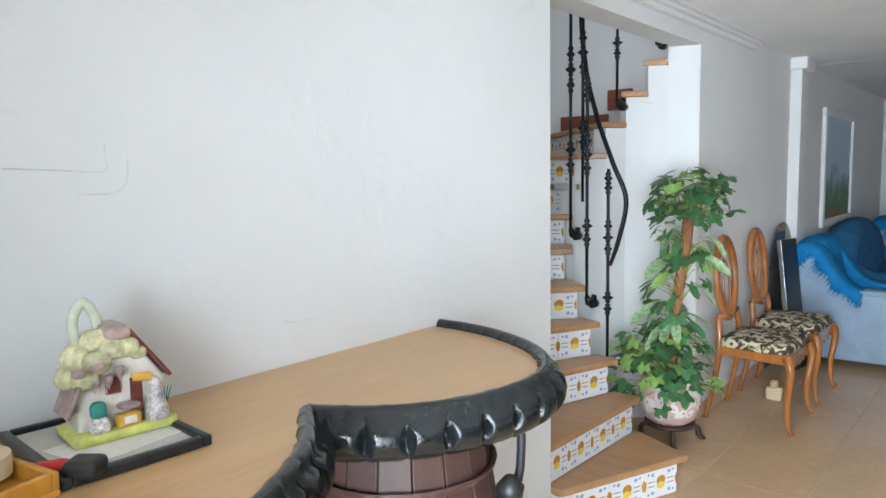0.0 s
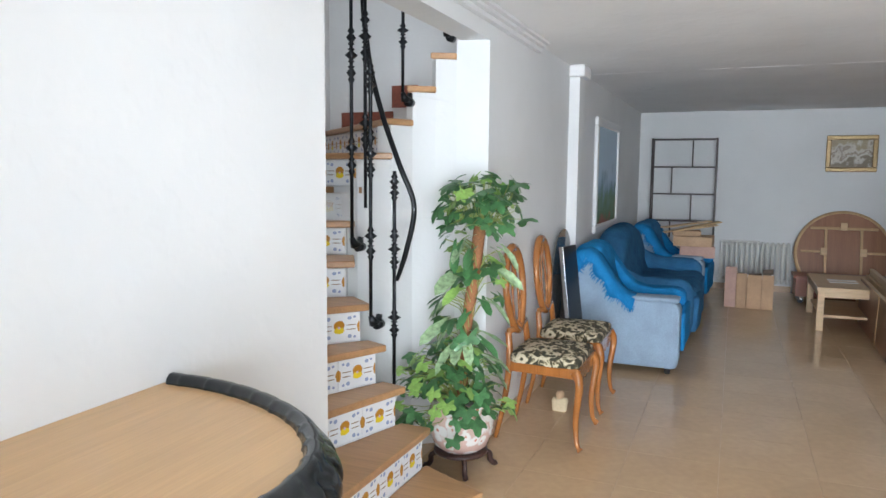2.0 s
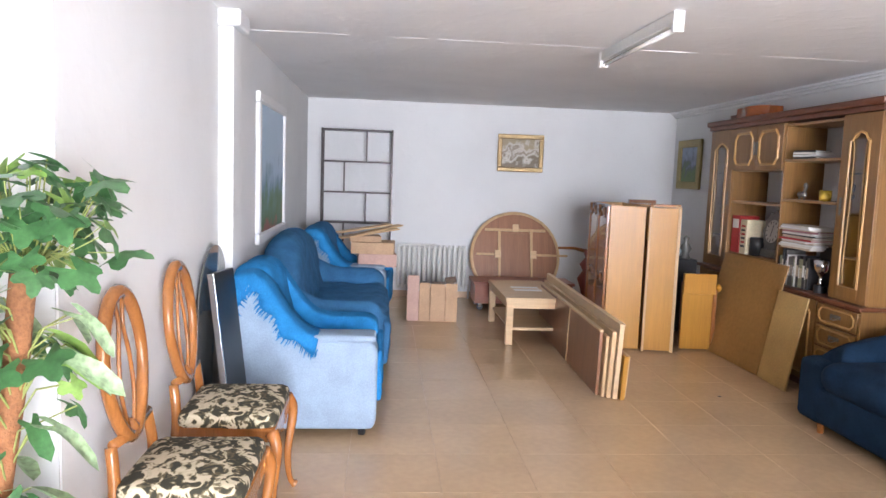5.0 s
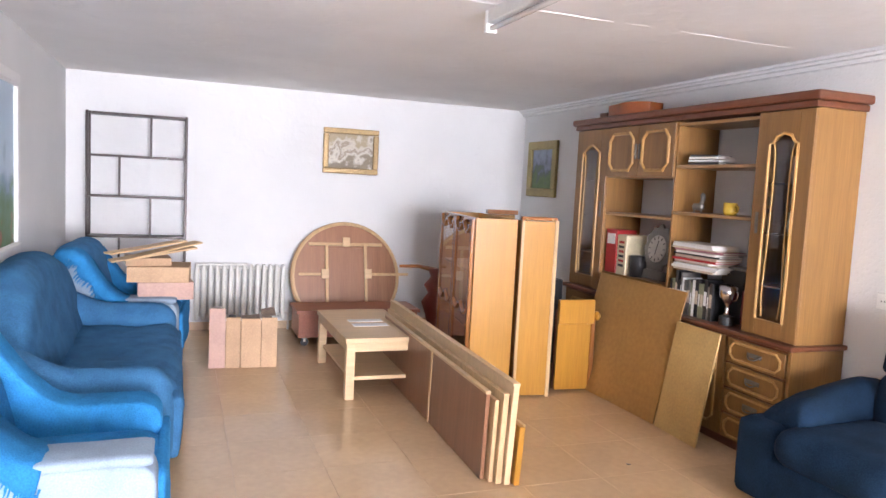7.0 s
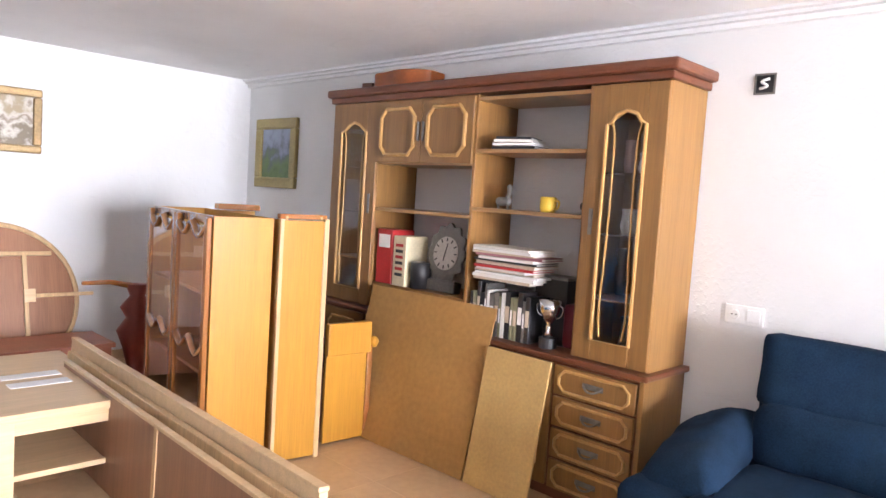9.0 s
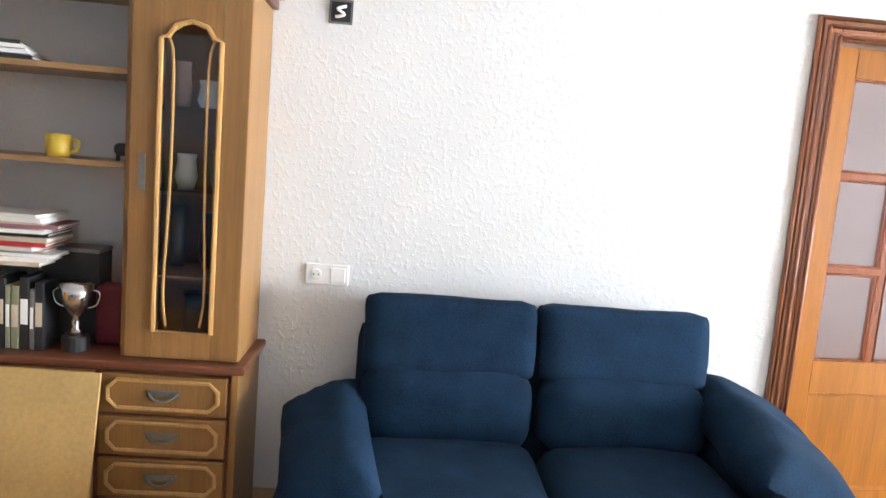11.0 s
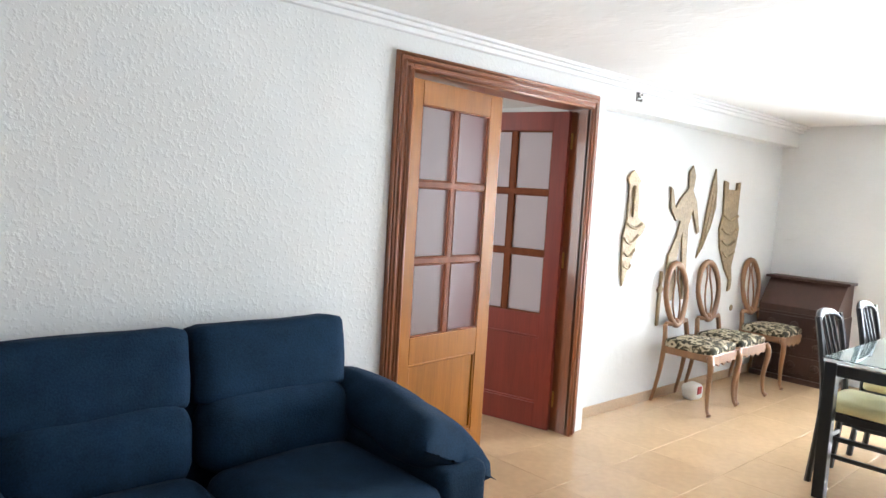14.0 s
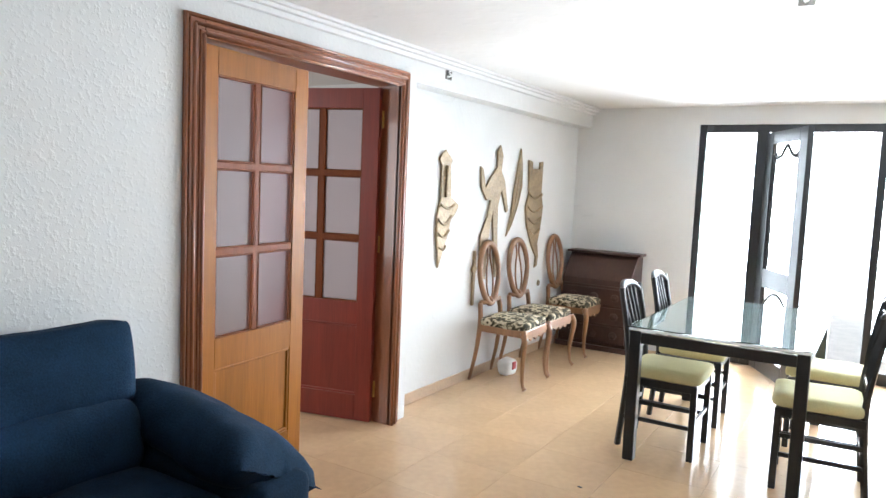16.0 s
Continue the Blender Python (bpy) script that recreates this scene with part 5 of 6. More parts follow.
# ---- coffee table, boards, cabinets ----
ct = thing("coffee_table", pose(1.33, 8.39, 0), "light beech coffee table with a lower shelf", "table")
part("top", box(-0.275, -0.53, 0.385, 0.275, 0.53, 0.42), BEECH, ct, bevel=0.004)
for x in (-0.265, 0.205):
    for y in (-0.52, 0.46):
        part("leg", box(x, y, 0, x + 0.06, y + 0.06, 0.385), BEECH, ct, bevel=0.004)
for q in ((-0.205, -0.515, 0.205, -0.49), (-0.205, 0.49, 0.205, 0.515), (-0.26, -0.46, -0.235, 0.46), (0.235, -0.46, 0.26, 0.46)):
    part("apron", box(q[0], q[1], 0.325, q[2], q[3], 0.385), BEECH, ct, bevel=0.002)
part("crossbar", box(-0.205, -0.51, 0.13, 0.205, -0.485, 0.155), BEECH, ct, bevel=0.003)
part("shelf", box(-0.235, -0.485, 0.135, 0.235, 0.47, 0.150), BEECH, ct)
for y in (-0.10, 0.06):
    part("glass_strip", box(-0.13, y - 0.045, 0.4195, 0.13, y + 0.045, 0.4225), WHITE, ct, "pale inset strip")
for i, (x, y0, y1, h, mt, d) in enumerate([(1.455, 6.47, 8.55, 0.44, WALNUT, 0.022), (1.485, 6.43, 8.62, 0.42, PALEWOOD, 0.022), (1.515, 6.40, 8.72, 0.46, PALEWOOD, 0.03), (1.552, 6.38, 8.80, 0.50, BEECH, 0.032), (1.595, 6.36, 8.1, 0.30, HONEY, 0.03), (1.63, 6.42, 8.0, 0.29, PALEWOOD, 0.02)]):
    b_ = thing("bed_board", pose(x, y0, 0, 0, 0, -1.6) @ pose(0, 0, 0, 0, 1.5 + 0.4 * i, 0), "long wooden board standing on its edge", "board", "stacked boards")
    part("board", box(-d / 2, 0, 0.004, d / 2, y1 - y0, h), mt, b_, bevel=0.003)
    if i == 0:
        part("joint_strip", box(-d / 2 - 0.006, 0.86, 0.004, -d / 2, 0.89, h), PALEWOOD, b_, bevel=0.002)
    if i in (0, 3):
        part("edge_strip", box(-d / 2 - 0.004, 0, h, d / 2 + 0.004, y1 - y0, h + 0.016), BEECH, b_, bevel=0.003)
cab = thing("display_cabinet", pose(1.885, 7.80, 0, 0, 0, -8), "honey wood display cabinet with carved glazed doors, turned sideways", "cabinet")
CH_, CD, CWD = 1.25, 0.33, 1.02
part("side", box(0.03, 0, 0.01, CD, 0.02, CH_), HONEY, cab, bevel=0.002)
part("side", box(0.03, CWD - 0.02, 0.01, CD, CWD, CH_), HONEY, cab, bevel=0.002)
part("bottom", box(0.03, 0.02, 0.03, CD, CWD - 0.02, 0.05), HONEY, cab)
part("back", box(CD - 0.01, 0.02, 0.05, CD, CWD - 0.02, CH_), HONEY, cab)
for z in (0.45, 0.85):
    part("shelf", box(0.05, 0.02, z, CD - 0.01, CWD - 0.02, z + 0.018), HONEY, cab)
part("top_rail", box(0.03, 0.02, CH_ - 0.04, 0.05, CWD - 0.02, CH_), CHAIRWOOD, cab)
for i in range(2):
    y0 = 0.005 + i * 0.508
    d_ = part("door", box(0.0, y0, 0.02, 0.025, y0 + 0.045, CH_ - 0.01), CHAIRWOOD, cab, bevel=0.006)
    part("stile", box(0.0, y0 + 0.455, 0.02, 0.025, y0 + 0.502, CH_ - 0.01), CHAIRWOOD, d_, bevel=0.006)
    for zc in (CH_ - 0.05, 0.62, 0.06):
        pts = curve_points([(0.012, y0 + 0.04, zc), (0.012, y0 + 0.14, zc - 0.05), (0.012, y0 + 0.25, zc + 0.015), (0.012, y0 + 0.36, zc - 0.05), (0.012, y0 + 0.46, zc)], 4)
        part("carved_rail", tube(pts, 0.022, 6, flat=0.6), CHAIRWOOD, d_, smooth=True)
    g_ = part("pane", box(0.010, y0 + 0.045, 0.06, 0.014, y0 + 0.455, CH_ - 0.05), GLASS, d_)
    g_.visible_shadow = False
cab2 = thing("cabinet_body", pose(2.235, 7.72, 0, 0, 0, -8), "tall narrow honey wood cabinet carcass without its front", "cabinet")
part("side", box(0, 0, 0.012, 0.25, 0.02, 1.245), HONEY, cab2, bevel=0.002)
part("edge_strip", box(0.235, -0.006, 0.0, 0.262, 0.03, 1.255), PALEWOOD, cab2, bevel=0.003)
part("edge_strip", box(-0.008, -0.006, 0.0, 0.012, 0.026, 1.25), PALEWOOD, cab2, bevel=0.003)
part("side", box(0, 0.95, 0.012, 0.25, 0.97, 1.245), HONEY, cab2, bevel=0.002)
part("back", box(0, 0.02, 0.012, 0.015, 0.95, 1.245), HONEY, cab2)
part("top_rail", box(0.0, 0.02, 1.25, 0.26, 0.06, 1.275), CHAIRWOOD, cab2, bevel=0.004)
part("top_rail", box(0.0, 0.90, 1.25, 0.26, 0.97, 1.285), CHAIRWOOD, cab2, bevel=0.004)
for x in (0.03, 0.22):
    part("dowel", lathe([(0.007, -0.004), (0.007, 0.02)], 8, at=(x, 0.01, 1.245)), PALEWOOD, cab2)
chest = thing("headboard", pose(2.60, 7.79, 0, 0, 0, -4), "honey wood bed end panel with a turned knob", "headboard")
part("panel", box(0, 0, 0.012, 0.27, 0.022, 0.50), HONEY, chest, bevel=0.003)
part("upper_panel", box(0, -0.014, 0.50, 0.285, 0.026, 0.68), HONEY, chest, bevel=0.006)
part("post", box(0.265, -0.01, 0, 0.30, 0.03, 0.56), CHAIRWOOD, chest, bevel=0.005)
part("knob", turned(lathe([(0.012, 0), (0.034, 0.012), (0.036, 0.03), (0.014, 0.05)], 12), pose(0.285, 0.0, 0.56, 0, 90)), HONEY, chest, smooth=True)
part("inner_board", box(0.0, 0.03, 0.012, 0.25, 0.05, 0.6), OAKDARK, chest)
boxb = thing("black_case", pose(2.86, 8.7, 0), "black case with bowls and a jug on it", "case")
part("body", box(-0.2, -0.16, 0, 0.2, 0.16, 0.72), DARK, boxb, bevel=0.01)
jug = thing("bowl", pose(2.80, 8.66, 0.72), "pale blue ceramic bowl", "bowl")
part("bowl", lathe([(0.04, 0), (0.12, 0.03), (0.14, 0.08), (0.06, 0.14), (0.02, 0.17)], 18), plain("pale_blue_glaze", (0.35, 0.45, 0.5), 0.2), jug, smooth=True)
jug2 = thing("figurine", pose(2.97, 8.63, 0.72), "small dark ornamental figure", "ornament")
part("body", lathe([(0.05, 0), (0.03, 0.05), (0.06, 0.10), (0.02, 0.17), (0.03, 0.2), (0.002, 0.23)], 12), GREY, jug2, smooth=True)
bA = thing("hardboard_sheet", pose(2.875, 7.0, 0.0) @ pose(0, 0, 0, 0, 0, 91.5) @ pose(0, 0, 0, 13), "large brown hardboard sheet leaning on the wall unit", "board")
part("sheet", box(0, -0.008, 0.004, 0.96, 0.0, 0.88), BOARD, bA, bevel=0.002)
SMEAR = plain("pale_filler_smear", (0.55, 0.46, 0.33), 0.8, var=0.2)
for dx, dz, r in ((0.10, 0.60, 0.022), (0.125, 0.575, 0.03), (0.095, 0.54, 0.018), (0.075, 0.615, 0.012)):
    part("smear", turned(lathe([(r, 0), (r * 0.7, 0.0008)], 9), pose(dx, -0.008, dz, 90) @ Matrix.Diagonal((1, 0.7, 1, 1))), SMEAR, bA, "pale smear of dried filler")
bB = thing("hardboard_sheet", pose(2.86, 6.585, 0.0) @ pose(0, 0, 0, 0, 0, 88) @ pose(0, 0, 0, 10), "pale narrow board leaning on the wall unit", "board")
part("sheet", box(0, -0.012, 0.004, 0.40, 0.0, 0.69), plain("ochre_board", (0.50, 0.34, 0.13), 0.4, var=0.14, scale=5), bB, bevel=0.002)

# ---- wall unit ----
UX = 3.11
unit = thing("wall_unit", pose(0, 0, 0), "oak wall unit with glazed doors, open shelves and drawers", "wall unit")
UB = XR - 0.004
Y0, Y1, Y2, Y3, Y4 = 6.17, 6.575, 7.29, 8.08, 8.52
part("crown", prism([(UX - 0.05, Y0 - 0.05), (UB, Y0 - 0.05), (UB, Y4 + 0.04), (UX - 0.05, Y4 + 0.04)], 2.0, 2.05), OAKDARK, unit, "dark moulded crown", bevel=0.014)
part("crown_strip", box(UX - 0.025, Y0 - 0.02, 1.965, UB, Y4 + 0.02, 2.0), OAKDARK, unit, bevel=0.006)
for y in (Y0, Y1 - 0.02, Y2 - 0.02, Y3, Y4 - 0.02):
    part("upright", box(UX + 0.012, y, 0.70, UB, y + 0.02, 1.965), OAK, unit, bevel=0.002)
part("back_panel", box(UB - 0.008, Y0 + 0.02, 0.0, UB, Y1 - 0.02, 1.965), OAK, unit)
part("back_panel", box(UB - 0.008, Y3 + 0.02, 0.0, UB, Y4 - 0.02, 1.965), OAK, unit)
part("counter", box(UX - 0.06, Y0 - 0.035, 0.672, UB, Y4 + 0.02, 0.70), OAKDARK, unit, "dark worktop edge", bevel=0.008)
part("base_side", box(UX - 0.03, Y0 - 0.01, 0.0, UB, Y0 + 0.012, 0.672), OAK, unit, bevel=0.002)
part("base_side", box(UX - 0.03, Y4 - 0.012, 0.0, UB, Y4, 0.672), OAK, unit, bevel=0.002)
part("base_front", box(UX - 0.012, Y0 + 0.012, 0.0, UX, Y4 - 0.012, 0.672), OAKDARK, unit)
for i in range(4):
    z0 = 0.055 + 0.152 * i
    d_ = part("drawer", box(UX - 0.034, Y0 + 0.025, z0, UX - 0.012, Y0 + 0.455, z0 + 0.14), OAK, unit, bevel=0.004)
    yc, zc = Y0 + 0.24, z0 + 0.07
    loop = [(UX - 0.036, yc + a, zc + b) for a, b in ((-0.185, -0.02), (-0.185, 0.02), (-0.155, 0.05), (0.155, 0.05), (0.185, 0.02), (0.185, -0.02), (0.155, -0.05), (-0.155, -0.05))]
    part("moulding", tube(loop, 0.008, 6, closed=True), OAKTRIM, d_)
    part("handle", tube(curve_points([(UX - 0.036, yc - 0.05, zc + 0.008), (UX - 0.056, yc - 0.02, zc - 0.012), (UX - 0.056, yc + 0.02, zc - 0.012), (UX - 0.036, yc + 0.05, zc + 0.008)], 4), 0.005, 6), GREY, d_, "old brass drawer handle")
    part("handle_plate", box(UX - 0.038, yc - 0.055, zc - 0.008, UX - 0.034, yc + 0.055, zc + 0.018), GREY, d_, bevel=0.003)
for y0, y1 in ((Y0 + 0.475, 7.28), (7.29, 8.07), (8.08, 8.50)):
    d_ = part("door", box(UX - 0.032, y0, 0.055, UX - 0.012, y1, 0.655), OAK, unit, bevel=0.004)
    loop = [(UX - 0.034, y, z) for y, z in ((y0 + 0.06, 0.15), (y0 + 0.06, 0.56), (y0 + 0.1, 0.6), (y1 - 0.1, 0.6), (y1 - 0.06, 0.56), (y1 - 0.06, 0.15), (y1 - 0.1, 0.11), (y0 + 0.1, 0.11))]
    part("moulding", tube(loop, 0.009, 6, closed=True), OAKTRIM, d_)
SHELFW = wood("shelf_oak", (0.32, 0.18, 0.075), 0.35, axis=1)
shelves = [(Y1, Y2 - 0.02, 1.655), (Y1, Y2 - 0.02, 1.345), (Y2, Y3, 1.30), (Y2, Y3, 1.585), (Y1, Y2 - 0.02, 1.93), (Y2, Y3, 1.945)]
for a, b_, z in shelves:
    part("shelf", box(UX + 0.012, a, z, UB, b_, z + 0.02), SHELFW, unit, bevel=0.002)
for y0, y1 in ((Y0, Y1 - 0.02), (Y3, Y4)):
    for z in (0.98, 1.28, 1.56):
        part("shelf", box(UX + 0.03, y0 + 0.02, z, UB - 0.008, y1 - 0.02, z + 0.008), GLASS if z != 0.98 else SHELFW, unit)
    w = y1 - y0
    d_ = part("glazed_door", box(UX - 0.008, y0, 0.705, UX + 0.012, y0 + 0.095, 1.96), OAK, unit, bevel=0.003)
    part("stile", box(UX - 0.008, y1 - 0.095, 0.705, UX + 0.012, y1, 1.96), OAK, d_, bevel=0.003)
    part("rail", box(UX - 0.008, y0 + 0.095, 0.705, UX + 0.012, y1 - 0.095, 0.80), OAK, d_, bevel=0.003)
    yc = (y0 + y1) / 2
    top = [(y0 + 0.095, 1.96), (y1 - 0.095, 1.96), (y1 - 0.095, 1.79)] + [(yc + (w / 2 - 0.095) * t, 1.79 + 0.05 * math.cos(t * math.pi / 2) ** 2) for t in (0.75, 0.5, 0.25, 0, -0.25, -0.5, -0.75)] + [(y0 + 0.095, 1.79)]
    tp = prism([(p[0], p[1]) for p in top], -0.01, 0.01)
    part("arched_rail", turned(tp, Matrix(((0, 0, 1, UX + 0.002), (1, 0, 0, 0), (0, 1, 0, 0), (0, 0, 0, 1)))), OAK, d_)
    g_ = part("pane", box(UX + 0.0, y0 + 0.095, 0.80, UX + 0.004, y1 - 0.095, 1.80), GLASS, d_, "clear glass pane")
    g_.visible_shadow = False
    mould = [(UX - 0.01, y0 + 0.095, 0.80), (UX - 0.01, y0 + 0.095, 1.78), (UX - 0.01, y0 + 0.12, 1.79), (UX - 0.01, yc - 0.05, 1.825), (UX - 0.01, yc, 1.84), (UX - 0.01, yc + 0.05, 1.825), (UX - 0.01, y1 - 0.12, 1.79), (UX - 0.01, y1 - 0.095, 1.78), (UX - 0.01, y1 - 0.095, 0.80)]
    part("moulding", tube(mould, 0.009, 6, closed=True), OAKTRIM, d_)
    for s in (-1, 1):
        yy = yc + s * (w / 2 - 0.135)
        part("glazing_bar", tube(curve_points([(UX - 0.004, yy, 0.82), (UX - 0.004, yy + s * 0.012, 0.95), (UX - 0.004, yy, 1.3), (UX - 0.004, yy - s * 0.0, 1.7), (UX - 0.004, yy + s * 0.02, 1.79)], 4), 0.005, 6), OAKTRIM, d_)
    part("lock_plate", box(UX - 0.012, (y1 if y0 == Y0 else y0 + 0.09) - 0.055, 1.28, UX - 0.008, (y1 if y0 == Y0 else y0 + 0.09) - 0.035, 1.40), GREY, d_)
for y0, y1 in ((Y2 - 0.005, (Y2 + Y3) / 2 - 0.002), ((Y2 + Y3) / 2 + 0.002, Y3 + 0.01)):
    d_ = part("upper_door", box(UX - 0.008, y0, 1.595, UX + 0.012, y1, 1.955), OAK, unit, bevel=0.003)
    loop = [(UX - 0.012, y, z) for y, z in ((y0 + 0.055, 1.69), (y0 + 0.055, 1.86), (y0 + 0.1, 1.91), (y1 - 0.1, 1.91), (y1 - 0.055, 1.86), (y1 - 0.055, 1.69), (y1 - 0.1, 1.64), (y0 + 0.1, 1.64))]
    part("moulding", tube(loop, 0.013, 6, closed=True), OAKTRIM, d_)
    part("handle", box(UX - 0.02, (y0 + 0.012) if y0 > Y2 + 0.1 else (y1 - 0.025), 1.72, UX - 0.008, (y0 + 0.025) if y0 > Y2 + 0.1 else (y1 - 0.012), 1.83), GREY, d_, "dark metal handle", bevel=0.003)

part("riser_box", box(UX + 0.02, Y2, 0.7005, UB, Y3, 0.86), OAK, unit, bevel=0.003)


# things on the wall unit
def book_like(name, x, y, z, dx, dy, dz, mt, label, category="book", rz=0, group=""):
    t_ = thing(name, pose(x, y, z, 0, 0, rz), label, category, group)
    part("cover", box(-dx / 2, -dy / 2, 0, dx / 2, dy / 2, 0.003), mt, t_)
    part("cover", box(-dx / 2, -dy / 2, dz - 0.003, dx / 2, dy / 2, dz), mt, t_)
    part("spine", box(-dx / 2 - 0.002, -dy / 2, 0, -dx / 2 + 0.002, dy / 2, dz), mt, t_)
    part("pages", box(-dx / 2 + 0.003, -dy / 2 + 0.004, 0.003, dx / 2 - 0.005, dy / 2 - 0.004, dz - 0.003), PAPER, t_)
    return t_


rb = random.Random(11)
cols = [PAPER, plain("beige_magazine", (0.55, 0.45, 0.33), 0.5), RED, plain("mauve_folder", (0.35, 0.15, 0.17), 0.5), WHITE, DARK, plain("olive_cover", (0.22, 0.22, 0.13), 0.5)]
z = 0.99
for i in range(13):
    h = rb.uniform(0.010, 0.022)
    book_like("magazine", 3.22 + rb.uniform(-0.02, 0.02), 7.02 + rb.uniform(-0.02, 0.02), z, 0.20, rb.uniform(0.34, 0.42), h, cols[[1, 0, 4, 1, 0, 2, 1, 5, 0, 3, 1, 4, 0][i]], "magazine in a tall pile on the shelf", "magazine", rb.uniform(-6, 6), "pile of magazines")
    z += h + 0.0005
y = 7.24
while y > 6.86:
    t_ = rb.uniform(0.016, 0.034)
    hh = rb.uniform(0.21, 0.28)
    mt = rb.choice([DARK, WHITE, DARK, cols[6], GREY, GREY, DARK, PAPER])
    bk = thing("book", pose(3.19, y - t_ / 2, 0.7005), "upright book or case on the wall unit", "book", "row of books")
    part("block", box(-0.07, -t_ / 2 + 0.0008, 0, 0.08, t_ / 2 - 0.0008, min(hh, 0.285)), mt, bk, bevel=0.003)
    part("label", box(-0.0712, -t_ / 2 + 0.004, hh * 0.35, -0.0695, t_ / 2 - 0.004, hh * 0.7), rb.choice([WHITE, PAPER, GREY, cols[1]]), bk)
    y -= t_
carton_d = thing("dark_box", pose(3.30, 6.80, 0.7005), "dark patterned box behind the trophy", "box")
part("body", box(-0.06, -0.10, 0, 0.06, 0.10, 0.33), cols[5], carton_d, bevel=0.004)
part("lid", box(-0.062, -0.102, 0.33, 0.062, 0.102, 0.345), GREY, carton_d, bevel=0.003)
cup = thing("trophy_cup", pose(3.16, 6.74, 0.7005), "silver trophy cup on a black base", "trophy")
part("base", lathe([(0.045, 0), (0.045, 0.05), (0.03, 0.055)], 16), DARK, cup, "black base")
part("bowl", lathe([(0.03, 0.055), (0.012, 0.08), (0.016, 0.10), (0.010, 0.115), (0.03, 0.14), (0.05, 0.18), (0.057, 0.235), (0.05, 0.24), (0.04, 0.19)], 20), SILVER, cup, smooth=True)
for s in (-1, 1):
    part("handle", tube(curve_points([(0, s * 0.052, 0.215), (0, s * 0.078, 0.205), (0, s * 0.07, 0.165), (0, s * 0.04, 0.15)], 4), 0.004, 6), SILVER, cup, smooth=True)
redb = thing("red_case", pose(3.27, 6.655, 0.7005), "dark red case beside the trophy", "case")
part("body", soft(-0.05, -0.05, 0, 0.05, 0.05, 0.22, 0.02, 0.002), plain("maroon_leather", (0.14, 0.01, 0.02), 0.4), redb, smooth=True)
red_book = thing("book", pose(3.22, 7.98, 0.8605), "large red book standing upright", "book", "row of books")
part("block", box(-0.09, -0.07, 0, 0.09, 0.07, 0.33), RED, red_book, bevel=0.004)
part("spine_label", box(-0.093, -0.05, 0.22, -0.09, 0.05, 0.30), PAPER, red_book)
enc = thing("book", pose(3.22, 7.84, 0.8605), "cream encyclopedia volume with red lettering", "book", "row of books")
part("block", box(-0.09, -0.055, 0, 0.09, 0.055, 0.30), plain("cream_binding", (0.62, 0.54, 0.36), 0.5), enc, bevel=0.004)
for k in range(6):
    part("letter_bar", box(-0.0925, -0.032, 0.06 + 0.035 * k, -0.09, 0.032, 0.078 + 0.035 * k), RED if k % 2 else DARK, enc)
blk = thing("round_box", pose(3.20, 7.72, 0.8605), "black cylindrical box on the shelf", "box")
part("body", lathe([(0.06, 0), (0.062, 0.15), (0.055, 0.155)], 16), DARK, blk, smooth=True)
clk = thing("plate_clock", pose(3.21, 7.55, 0.8605, 0, 0, -90) @ pose(0, 0, 0, -8), "round pewter plate clock with a scalloped rim", "clock")
ring = [((0.145 + 0.012 * math.cos(12 * a)) * math.cos(a), 0.225 + (0.17 + 0.012 * math.cos(12 * a)) * math.sin(a)) for a in [2 * math.pi * i / 72 for i in range(72)]]
part("plate", plate(ring, 0.02), GREY, clk, bevel=0.003)
part("dial", turned(lathe([(0.098, 0), (0.098, 0.006)], 36), pose(0, -0.008, 0.225, 90)), plain("pale_dial", (0.55, 0.52, 0.47), 0.4), clk, "pale dial")
for a in range(12):
    q = a * math.pi / 6
    part("hour_mark", turned(box(-0.003, -0.018, -0.010, 0.003, -0.0145, 0.010), pose(0.08 * math.sin(q), 0, 0.225 + 0.08 * math.cos(q), 0, math.degrees(q))), DARK, clk)
part("clock_hand", turned(box(-0.003, -0.019, 0, 0.003, -0.0165, 0.06), pose(0, 0, 0.225, 0, 10)), DARK, clk)
part("clock_hand", turned(box(-0.003, -0.019, 0, 0.003, -0.0165, 0.045), pose(0, 0, 0.225, 0, 190)), DARK, clk)
part("stand", box(-0.11, -0.02, 0, 0.11, 0.05, 0.07), GREY, clk, bevel=0.01)
mug = thing("yellow_mug", pose(3.19, 6.82, 1.3655), "yellow ceramic mug on the shelf", "mug")
part("body", lathe([(0.035, 0), (0.042, 0.02), (0.042, 0.075), (0.037, 0.078), (0.035, 0.02)], 16), YELLOW, mug, smooth=True)
part("handle", tube(curve_points([(0, -0.04, 0.06), (0, -0.065, 0.055), (0, -0.06, 0.025), (0, -0.04, 0.018)], 4), 0.006, 6), YELLOW, mug, smooth=True)
for x, y, lab in ((3.19, 7.12, "small grey animal figurine on the shelf"), (3.22, 6.61, "small dark bird figurine on the shelf")):
    an = thing("figurine", pose(x, y, 1.3655), lab, "figurine")
    fb = soft(-0.02, -0.06, 0.02, 0.02, 0.04, 0.065, 0.02, 0.004)
    part("figure", tube(curve_points([(0, -0.03, 0.05), (0, -0.05, 0.09), (0, -0.045, 0.13)], 3), [0.014, 0.012, 0.012, 0.014, 0.016, 0.015, 0.006], 8, fb), GREY if y > 7 else DARK, an, smooth=True)
    for dy in (-0.04, 0.025):
        part("leg", tube([(0, dy, 0), (0, dy, 0.035)], 0.007, 6), GREY if y > 7 else DARK, an)
